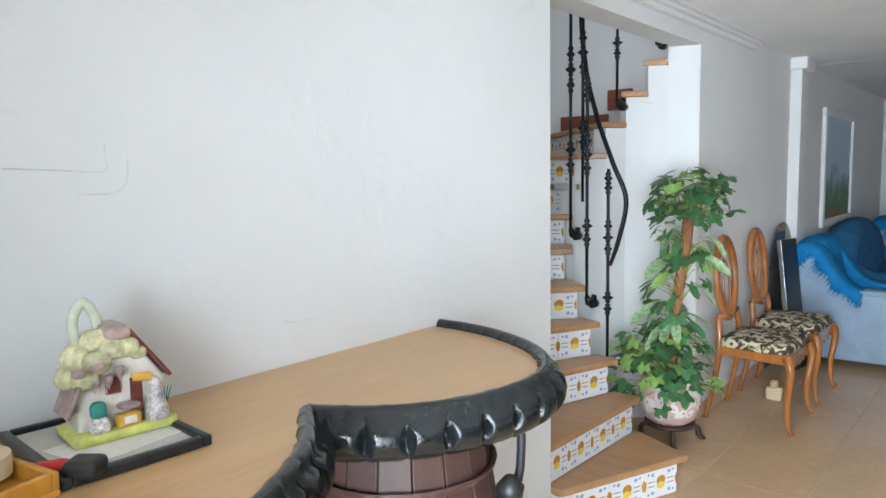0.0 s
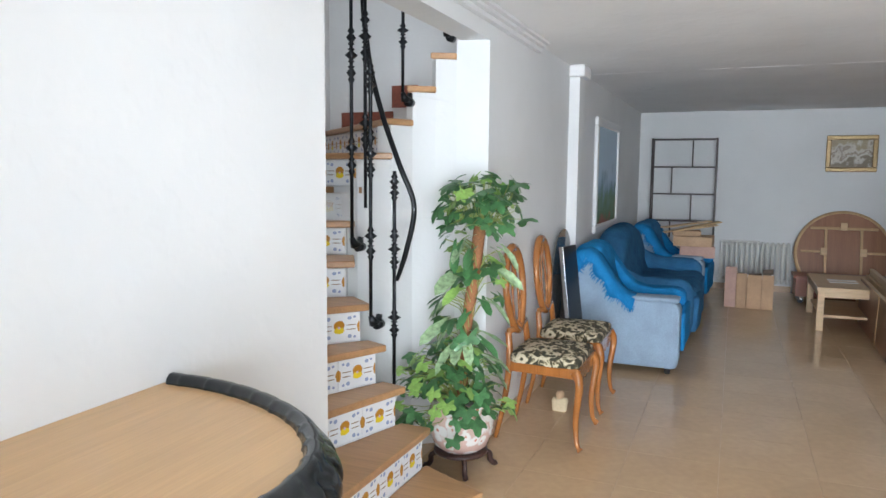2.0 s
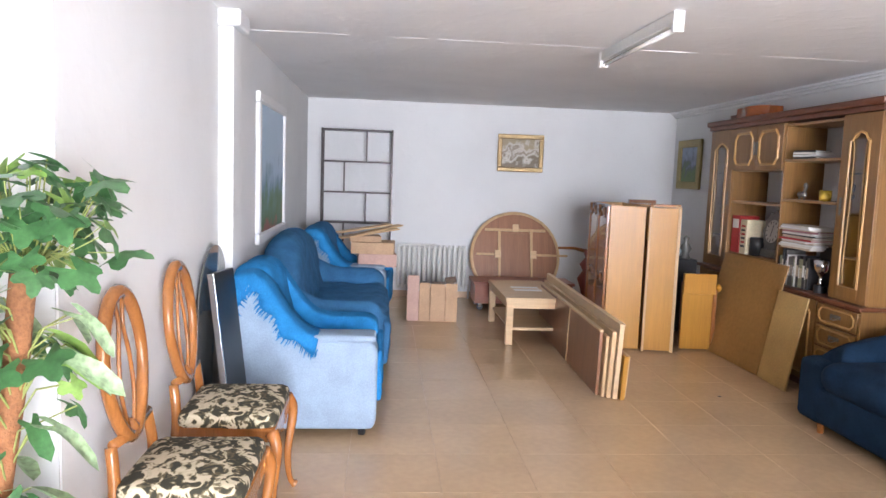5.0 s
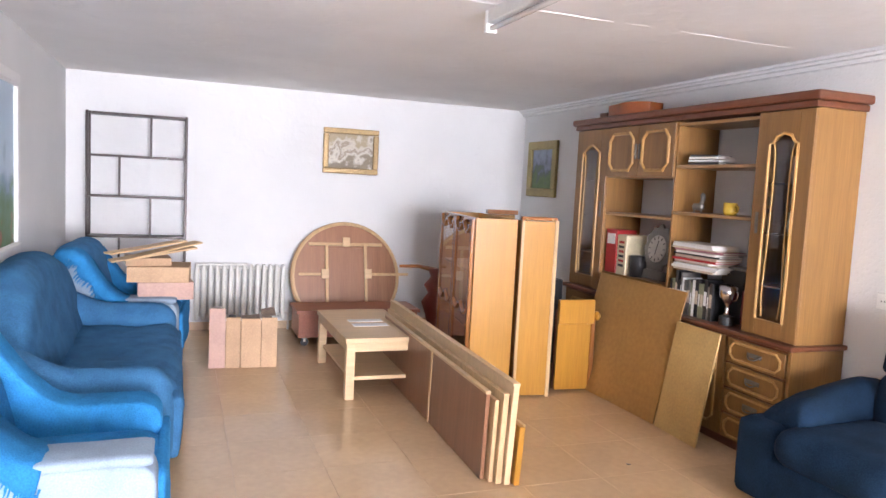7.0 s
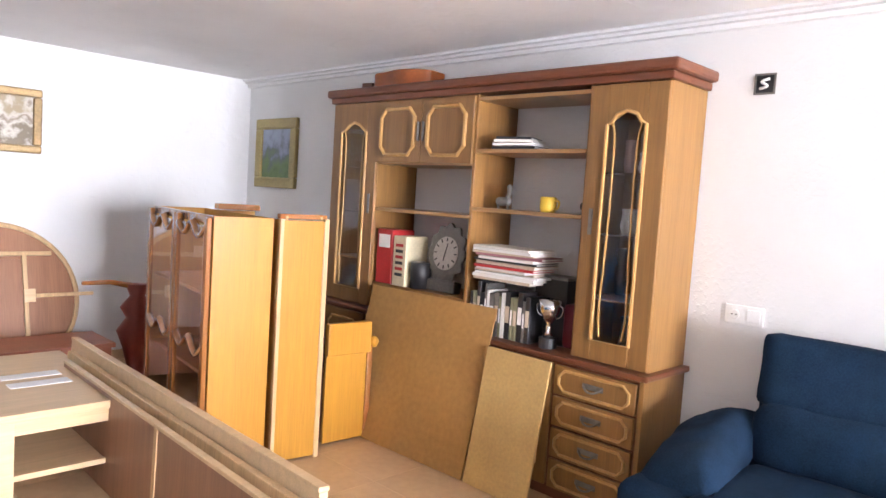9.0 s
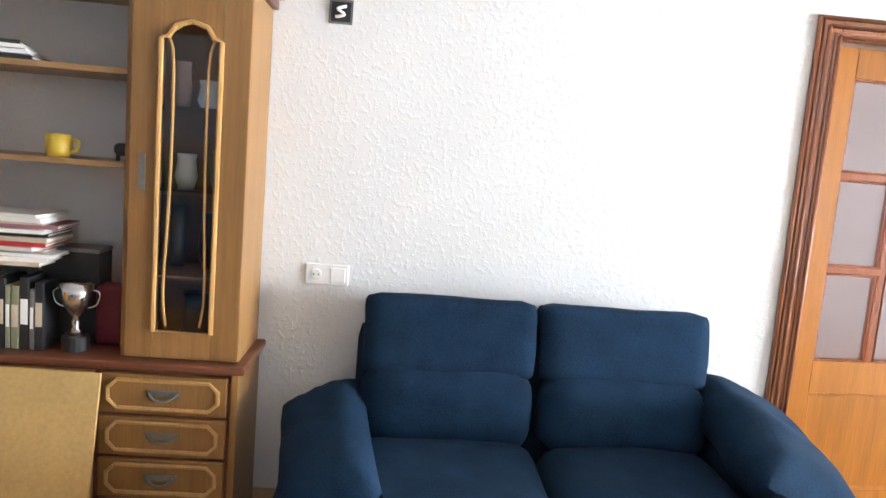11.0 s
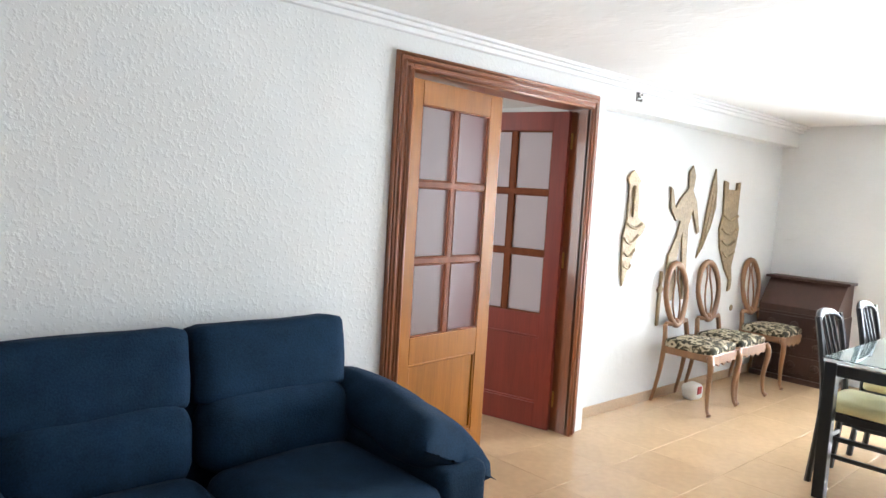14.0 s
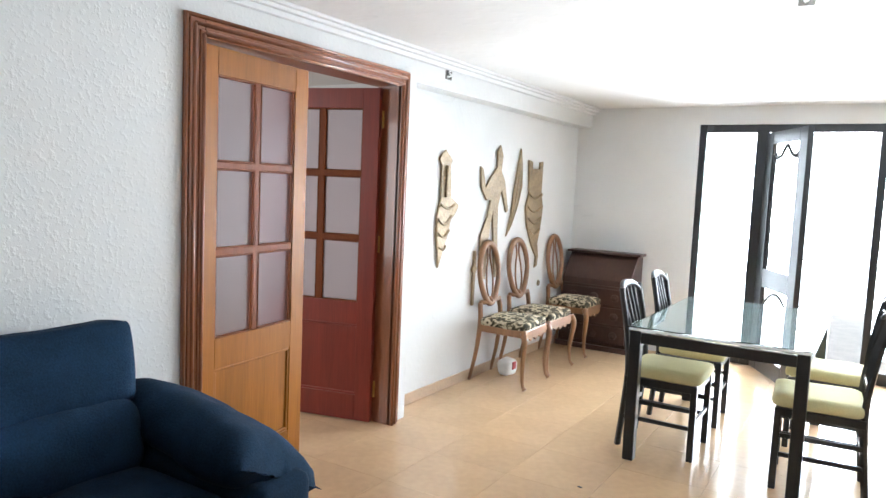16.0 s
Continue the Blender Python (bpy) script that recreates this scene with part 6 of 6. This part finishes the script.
for i, (dz, mt) in enumerate(((0, DARK), (0.018, WHITE), (0.036, PAPER), (0.05, DARK))):
    book_like("magazine", 3.21, 7.02 + 0.01 * i, 1.6755 + dz, 0.17, 0.28 - 0.03 * i, 0.013, mt, "folded paper on the upper shelf", "magazine", 6 * i, "papers on the shelf")
gt = thing("guitar", pose(3.28, 8.02, 2.052, 0, 0, 5), "red-brown guitar lying on top of the wall unit", "guitar")
gp = [(0.16 * (1 - 0.28 * math.exp(-((t - 0.1) / 0.12) ** 2)) * math.sqrt(max(0, 1 - (t / 0.26) ** 2)), t) for t in [-0.26 + 0.02 * i for i in range(27)]]
part("body", prism([(a, b) for a, b in gp[1:-1]] + [(-a, b) for a, b in gp[::-1][1:-1]], 0, 0.10), plain("varnished_guitar", (0.30, 0.08, 0.02), 0.25, var=0.2), gt, bevel=0.006)
part("heel", box(-0.05, 0.27, 0.0, 0.05, 0.36, 0.055), OAKDARK, gt, bevel=0.004)
for yy, mt, zz, rr, hh in ((6.30, GREY, 1.28, 0.035, 0.14), (6.42, WHITE, 1.288, 0.04, 0.12), (6.34, WHITE, 1.568, 0.05, 0.10), (6.44, PINK, 1.568, 0.03, 0.16), (6.32, DARK, 1.0, 0.05, 0.2), (6.44, GREY, 1.0, 0.03, 0.22), (6.36, DARK, 0.702, 0.06, 0.2), (8.22, GREY, 1.288, 0.035, 0.12), (8.36, DARK, 1.0, 0.05, 0.2)):
    g_ = thing("glassware", pose(3.29, yy, (zz if zz != 1.28 else 1.288) + 0.0005), "small vessel behind the cabinet glass", "vessel", "vessels in the cabinet")
    part("body", lathe([(rr * 0.7, 0), (rr, hh * 0.3), (rr * 0.8, hh * 0.8), (rr * 0.9, hh)], 14), mt, g_, smooth=True)

# ---- navy sofa ----
nv = thing("navy_sofa", pose(2.98, 5.09, 0, 0, 0, -90), "navy velour two-seat sofa with soft high back cushions", "sofa")
part("base", soft(-0.80, -0.42, 0.06, 0.80, 0.36, 0.32, 0.06, 0.006), NAVY, nv, smooth=True)
for i, x in enumerate((-0.66, 0.005)):
    part("seat_cushion", soft(x, -0.46, 0.27, x + 0.655, 0.2, 0.47, 0.10, 0.012, seed=i + 50), NAVY, nv, smooth=True)
    dz = 0.045 if i else 0.0
    part("back_cushion", turned(soft(x + 0.005, -0.11, 0.0, x + 0.65, 0.10, 0.30, 0.10, 0.012, seed=i + 60), pose(0, 0.22, 0.40, -9)), NAVY, nv, smooth=True)
    part("head_cushion", turned(soft(x + 0.002, -0.075, 0.26, x + 0.652, 0.10, 0.555, 0.04, 0.008, seed=i + 70), pose(0, 0.24, 0.40, -9)), NAVY, nv, smooth=True)
part("back_shell", turned(soft(-0.68, 0.06, -0.3, 0.68, 0.12, 0.42, 0.04, 0.004), pose(0, 0.24, 0.42, -7)), NAVY, nv, smooth=True)
def pillow(L, W, T, seed):
    """A stuffed cushion with pinched seams: long in y, wide in x."""
    bm = bmesh.new()
    n, k = 22, 14
    for side in (1, -1):
        g = []
        for i in range(n + 1):
            u = 2 * i / n - 1
            row = []
            for j in range(k + 1):
                v = 2 * j / k - 1
                t = T / 2 * max(0, 1 - u ** 4) ** 0.5 * max(0, 1 - v ** 4) ** 0.55
                x, y = W / 2 * v * (1 - 0.05 * (1 - u * u)), L / 2 * u * (1 - 0.06 * (1 - v * v))
                pinch = 0.006 * math.sin(v * 16 + seed) * max(0, abs(u) - 0.62) / 0.38 * (1 - v * v)
                q = noise.noise_vector(Vector((x * 7 + seed, y * 7, side))) * 0.012
                row.append(bm.verts.new((x, y, side * t + pinch * side + (q.z if abs(u) < 1 and abs(v) < 1 else 0))))
            g.append(row)
        for i in range(n):
            for j in range(k):
                bm.faces.new((g[i][j], g[i + 1][j], g[i + 1][j + 1], g[i][j + 1]))
    bmesh.ops.remove_doubles(bm, verts=bm.verts[:], dist=0.0004)
    return bm


for s in (-1, 1):
    size, place = ((0.84, 0.42, 0.23), (0.795, 0.015, 0.54, 7, 27, -3)) if s > 0 else ((0.74, 0.33, 0.22), (-0.745, -0.01, 0.465, 10, -24, 4))
    part("arm_pillow", turned(pillow(*size, 3 + s), pose(*place)), NAVY, nv, "loose armrest pillow", smooth=True)
    part("arm_base", soft(s * 0.76 - 0.12, -0.42, 0.06, s * 0.76 + 0.12, 0.35, 0.50 if s > 0 else 0.44, 0.04, 0.004), NAVY, nv, smooth=True)
for x in (-0.7, 0.7):
    for y in (-0.36, 0.3):
        part("foot", lathe([(0.018, 0), (0.026, 0.07)], 10, at=(x, y, 0)), CHAIRWOOD, nv)

# ---- dining end ----
dt = thing("dining_table", pose(1.66, 1.44, 0), "black dining table with a glass top", "table")
for x in (-0.445, 0.385):
    for y in (-0.73, 0.67):
        part("leg", box(x, y, 0, x + 0.06, y + 0.06, 0.735), BLACK, dt, bevel=0.004)
for q in ((-0.385, -0.725, 0.385, -0.695), (-0.385, 0.695, 0.385, 0.725), (-0.44, -0.67, -0.41, 0.67), (0.41, -0.67, 0.44, 0.67)):
    part("apron", box(q[0], q[1], 0.665, q[2], q[3], 0.725), BLACK, dt, bevel=0.003)
# Pale backing colour stands in for the window's white reflection on the glass.
part("under_top", box(-0.45, -0.735, 0.735, 0.45, 0.735, 0.75), plain("pale_reflection_backing", (0.78, 0.84, 0.85), 0.1, var=0.04, bump=0), dt, "panel under the glass top, coloured pale for the window's reflection", bevel=0.003)
part("glass_top", box(-0.455, -0.74, 0.7505, 0.455, 0.74, 0.758), TOPGLASS, dt, "clear glass top", bevel=0.002)


def slat_chair(m, label):
    """Black slat-backed chair; local -y is its front."""
    c = thing("slat_chair", m, label, "chair", "black dining chairs")
    for s in (-1, 1):
        part("leg", box(s * 0.19 - 0.017, -0.21, 0, s * 0.19 + 0.017, -0.176, 0.425), BLACK, c, bevel=0.004)
        bl = curve_points([(s * 0.175, 0.225, 0.0), (s * 0.175, 0.19, 0.43), (s * 0.172, 0.215, 0.70), (s * 0.165, 0.26, 0.93)], 5)
        part("leg", tube(bl, 0.018, 6), BLACK, c)
        for z in (0.17, 0.27):
            part("side_stretcher", box(s * 0.182 - 0.009, -0.19, z, s * 0.182 + 0.009, 0.20, z + 0.024), BLACK, c, bevel=0.003)
    part("stretcher", box(-0.175, -0.201, 0.20, 0.175, -0.185, 0.225), BLACK, c, bevel=0.003)
    part("stretcher", box(-0.165, 0.19, 0.22, 0.165, 0.205, 0.245), BLACK, c, bevel=0.003)
    part("seat_frame", box(-0.205, -0.205, 0.385, 0.205, 0.20, 0.428), BLACK, c, bevel=0.005)
    part("seat", soft(-0.215, -0.225, 0.428, 0.215, 0.195, 0.495, 0.045, 0.003), CREAM, c, "pale cream upholstered seat", smooth=True)
    top = curve_points([(-0.165, 0.255, 0.90), (-0.1, 0.275, 0.935), (0, 0.285, 0.945), (0.1, 0.275, 0.935), (0.165, 0.255, 0.90)], 4)
    part("top_rail", tube(top, 0.024, 6, flat=0.6), BLACK, c, smooth=True)
    part("lower_rail", box(-0.17, 0.19, 0.55, 0.17, 0.21, 0.585), BLACK, c, bevel=0.003)
    for x in (-0.1, -0.033, 0.033, 0.1):
        part("slat", tube([(x, 0.20, 0.57), (x * 1.0, 0.22, 0.72), (x, 0.275, 0.92)], 0.009, 6), BLACK, c)
    return c


slat_chair(pose(1.975, 1.78, 0, 0, 0, -90), "black slat-backed chair with cream seat pushed under the table")
slat_chair(pose(1.985, 1.08, 0, 0, 0, -88), "black slat-backed chair with cream seat pushed under the table")
slat_chair(pose(1.17, 1.86, 0, 0, 0, 94), "black slat-backed chair with cream seat, pulled out a little")
slat_chair(pose(1.17, 1.15, 0, 0, 0, 90), "black slat-backed chair with cream seat pushed under the table")
carved_chair(pose(3.33, 1.12, 0, 0, 0, -88), OLDCHAIR, "pale carved chair with worn tapestry seat by the wall", "carved chairs")
carved_chair(pose(3.34, 0.60, 0, 0, 0, -92), OLDCHAIR, "pale carved chair with worn tapestry seat by the wall", "carved chairs")
carved_chair(pose(3.34, -0.2, 0, 0, 0, -90), OLDCHAIR, "pale carved chair with worn tapestry seat by the desk", "carved chairs")
desk = thing("writing_desk", pose(3.20, YB + 0.005, 0) @ Matrix.Diagonal((1, 1, 0.93, 1)), "dark carved wooden slant-front writing desk", "desk")
part("body", box(-0.34, 0, 0.05, 0.34, 0.36, 0.66), DESKWOOD, desk, bevel=0.006)
slant = prism([(0.0, 0.66), (0.36, 0.66), (0.36, 0.72), (0.16, 0.96), (0.0, 0.96)], -0.33, 0.33)
part("slant_front", turned(slant, Matrix(((0, 0, 1, 0), (1, 0, 0, 0), (0, 1, 0, 0), (0, 0, 0, 1)))), DESKWOOD, desk, bevel=0.004)
part("top", box(-0.36, -0.0, 0.96, 0.36, 0.20, 0.985), DESKWOOD, desk, bevel=0.006)
for z in (0.09, 0.28, 0.47):
    d_ = part("drawer", box(-0.31, 0.36, z, 0.31, 0.375, z + 0.165), DESKWOOD, desk, bevel=0.005)
    for x in (-0.2, 0, 0.2):
        part("carving", lathe([(0.04, 0), (0.035, 0.01), (0.015, 0.016), (0.01, 0.022)], 8), DESKWOOD, d_).matrix_local = pose(x, 0.373, z + 0.08, -90)
part("plinth", box(-0.36, 0, 0, 0.36, 0.38, 0.05), DESKWOOD, desk, bevel=0.006)

# brass wall reliefs
def relief(name, y, z, outline, label, extra=()):
    """A cut-out relief; outline in (along the wall towards the window, up)."""
    o = thing(name, pose(XR2 - 0.001, y, z, 0, 0, -90), label, "wall relief")
    bm = plate(outline, 0.018)
    part("plate", turned(bm, pose(0, -0.010, 0)), BRASS, o, bevel=0.006)
    for pts, r in extra:
        part("ridge", tube(curve_points([(a, -0.021, b) for a, b in pts], 4), r, 6, flat=0.6), BRASS, o, smooth=True)
    return o


relief("brass_relief", 1.78, 0.90, [(-0.05, 0), (0.0, 0.1), (0.06, 0.22), (0.10, 0.34), (0.16, 0.38), (0.20, 0.44), (0.15, 0.47), (0.09, 0.50), (0.07, 0.72), (0.09, 0.76), (0.04, 0.80), (0.0, 0.83), (-0.05, 0.80), (-0.08, 0.76), (-0.05, 0.72), (-0.05, 0.48), (-0.09, 0.36), (-0.08, 0.2)], "tall brass lighthouse-like relief on the wall", [([(-0.06, 0.15), (0.0, 0.13), (0.03, 0.16)], 0.01), ([(-0.07, 0.25), (0.0, 0.22), (0.07, 0.27)], 0.012), ([(-0.08, 0.35), (0.0, 0.31), (0.1, 0.37)], 0.013), ([(-0.05, 0.45), (0.05, 0.42), (0.14, 0.45)], 0.016), ([(0.01, 0.5), (0.01, 0.72)], 0.02)])
relief("brass_statue", 1.03, 0.76, [(-0.16, 0), (-0.09, 0.0), (-0.07, 0.3), (-0.02, 0.52), (0.06, 0.0), (0.12, 0.0), (0.08, 0.35), (0.07, 0.58), (0.12, 0.70), (0.22, 0.52), (0.25, 0.54), (0.17, 0.78), (0.10, 0.86), (0.12, 0.98), (0.07, 1.06), (0.02, 1.0), (0.03, 0.88), (-0.08, 0.80), (-0.15, 0.72), (-0.20, 0.86), (-0.24, 0.88), (-0.22, 0.72), (-0.13, 0.62), (-0.06, 0.62), (-0.10, 0.5), (-0.20, 0.35), (-0.20, 0.2)], "brass dancing figure relief on the wall")
relief("brass_relief", 0.66, 1.08, [(-0.13, 0), (-0.08, 0.06), (0.06, 0.25), (0.13, 0.42), (0.12, 0.58), (0.08, 0.74), (0.03, 0.58), (-0.02, 0.38), (-0.06, 0.18)], "brass leaf-shaped relief on the wall", [([(-0.1, 0.05), (0.0, 0.3), (0.06, 0.6)], 0.008), ([(-0.07, 0.08), (0.06, 0.3), (0.1, 0.55)], 0.007)])
relief("brass_relief", 0.26, 0.78, [(0.07, 0), (0.12, 0.02), (0.13, 0.10), (0.10, 0.22), (0.16, 0.42), (0.18, 0.55), (0.13, 0.66), (0.14, 0.95), (0.07, 0.94), (0.07, 0.88), (-0.08, 0.88), (-0.08, 0.94), (-0.16, 0.95), (-0.13, 0.66), (-0.18, 0.55), (-0.14, 0.38), (-0.02, 0.2), (0.08, 0.1)], "brass tower-shaped relief on the wall", [([(-0.15, 0.55), (0, 0.5), (0.15, 0.55)], 0.014), ([(-0.13, 0.45), (0, 0.4), (0.13, 0.45)], 0.014), ([(-0.1, 0.35), (0, 0.3), (0.12, 0.35)], 0.012), ([(-0.13, 0.66), (0, 0.62), (0.13, 0.66)], 0.014)])
relief("brass_relief", 1.30, 0.575, [(-0.02, 0), (0.012, 0.0), (0.018, 0.25), (0.045, 0.28), (0.018, 0.31), (0.014, 0.42), (-0.014, 0.42), (-0.018, 0.31), (-0.045, 0.28), (-0.02, 0.25)], "narrow brass sword-shaped relief on the wall")
sd = thing("small_relief", pose(XR2 - 0.001, 0.06, 0.58, 0, 0, -90), "small brass oval relief on the wall", "wall relief")
part("plate", turned(lathe([(0.03, 0), (0.025, 0.008), (0.008, 0.014)], 12), pose(0, 0, 0.05, 90)), BRASS, sd, smooth=True)
crate = thing("plastic_bag", pose(3.42, 0.98, 0), "small white and red package under the chairs", "package")
part("body", soft(-0.06, -0.08, 0, 0.06, 0.08, 0.13, 0.04, 0.012), WHITE, crate, smooth=True)
part("red_mark", soft(-0.066, -0.03, 0.05, -0.055, 0.03, 0.11, 0.005, 0.0), RED, crate, smooth=True)

# ---- fixtures ----
def tube_lamp(x, y0, y1):
    t_ = thing("ceiling_light", pose(x, y0, H), "unlit fluorescent tube fixture on the ceiling", "ceiling light", "tube fixtures")
    L = y1 - y0
    part("housing", box(-0.025, 0.03, -0.065, 0.025, L - 0.03, -0.001), WHITE, t_, bevel=0.006)
    for y in (0, L - 0.03):
        part("end_cap", box(-0.028, y, -0.105, 0.028, y + 0.03, -0.001), WHITE, t_, bevel=0.005)
    part("tube", tube([(0, 0.03, -0.085), (0, L - 0.03, -0.085)], 0.013, 10), plain("opal_tube", (0.75, 0.75, 0.72), 0.2, var=0.02), t_, smooth=True)


tube_lamp(1.375, 5.30, 6.50)
tube_lamp(1.28, 3.05, 4.25)


def wall_hole(x, y, z, s, label):
    h_ = thing("junction_box", pose(x, y, z, 0, 0, -90), label, "junction box")
    for q in ((-s, -s, s, -s + 0.008), (-s, s - 0.008, s, s), (-s, -s + 0.008, -s + 0.008, s - 0.008), (s - 0.008, -s + 0.008, s, s - 0.008)):
        part("rim", box(q[0], -0.006, q[1], q[2], -0.0005, q[3]), GREY, h_)
    part("recess", box(-s + 0.008, -0.003, -s + 0.008, s - 0.008, -0.001, s - 0.008), DARK, h_)
    part("cable", tube(curve_points([(-0.02, -0.006, -0.02), (0.015, -0.014, -0.01), (-0.012, -0.014, 0.008), (0.02, -0.006, 0.022)], 4), 0.006, 6), WHITE, h_, smooth=True)


wall_hole(XR, 5.92, 1.982, 0.045, "open junction box with a loose white cable")
wall_hole(XR, 8.62, 1.80, 0.035, "open junction box on the wall")
wall_hole(XR, 2.0, 2.205, 0.035, "open junction box with a loose white cable")
so = thing("wall_socket", pose(XR - 0.0005, 5.912, 0.976, 0, 0, -90), "white double socket and switch plate", "socket")
part("plate", box(-0.085, -0.010, -0.042, 0.085, 0, 0.042), WHITE, so, bevel=0.004)
part("socket_face", turned(lathe([(0.022, 0), (0.022, 0.004), (0.017, 0.005)], 18), pose(-0.042, -0.010, 0, 90)), WHITE, so)
for dx in (-0.009, 0.009):
    part("socket_hole", turned(lathe([(0.0035, 0), (0.0035, 0.0012)], 8), pose(-0.042 + dx, -0.0148, 0, 90)), DARK, so)
part("switch_rocker", box(0.014, -0.014, -0.028, 0.072, -0.0098, 0.028), WHITE, so, bevel=0.002)
sw = thing("light_switch", pose(XR - 0.0005, 2.41, 1.06, 0, 0, -90), "white wall switch beside the door", "switch")
part("plate", box(-0.03, -0.008, -0.04, 0.03, 0, 0.04), WHITE, sw, bevel=0.003)
part("rocker", box(-0.016, -0.012, -0.022, 0.016, -0.008, 0.022), WHITE, sw, bevel=0.002)
litter = random.Random(3)
for i in range(7):
    x, y = litter.choice([(-0.35, 4.75), (2.1, 2.9), (1.6, 2.4), (1.35, 1.2), (2.6, 6.3)])
    s_ = thing("scrap", pose(x + litter.uniform(-0.3, 0.3), y + litter.uniform(-0.3, 0.3), 0.0005, 0, 0, litter.uniform(0, 180)), "tiny scrap lying on the floor", "debris", "floor scraps")
    part("bit", soft(-0.012, -0.006, 0, 0.012, 0.006, 0.005, 0.003, 0.002, 1), PINK if i % 2 else DARK, s_)

# ---- floor tiles ----
T = 0.45
tb = box(-T / 2 + 0.0009, -T / 2 + 0.0009, -0.008, T / 2 - 0.0009, T / 2 - 0.0009, 0)
bmesh.ops.bevel(tb, geom=[e for e in tb.edges if all(v.co.z > -0.001 for v in e.verts)], offset=0.001, segments=1, affect="EDGES")
floor_tile = bpy.data.meshes.new("floor_tile")
tb.to_mesh(floor_tile)
tb.free()
floor_tile.materials.append(TILE)
for i in range(11):
    for j in range(25):
        o = new("tile", floor_tile)
        o.parent = floor
        o.matrix_local = pose(-0.845 + T * i, -0.62 + T * j, 0, 0, 0, 90 * ((i * 7 + j * 3) % 4))
hall_bm = bmesh.new()
for i in range(6):
    for j in range(9):
        x, y = -0.845 + T * (11 + i), 1.2 + T * j
        box(x - T / 2 + 0.0014, y - T / 2 + 0.0014, -0.008, x + T / 2 - 0.0014, y + T / 2 - 0.0014, 0, hall_bm)
for j in range(5):
    box(XL - 0.222, 2.4 + T * j - T / 2, -0.008, XL - 0.152, 2.4 + T * j + T / 2 - 0.005, -0.0005, hall_bm)
tagged(part("hall_tiles", hall_bm, TILE, floor), kind="stuff")
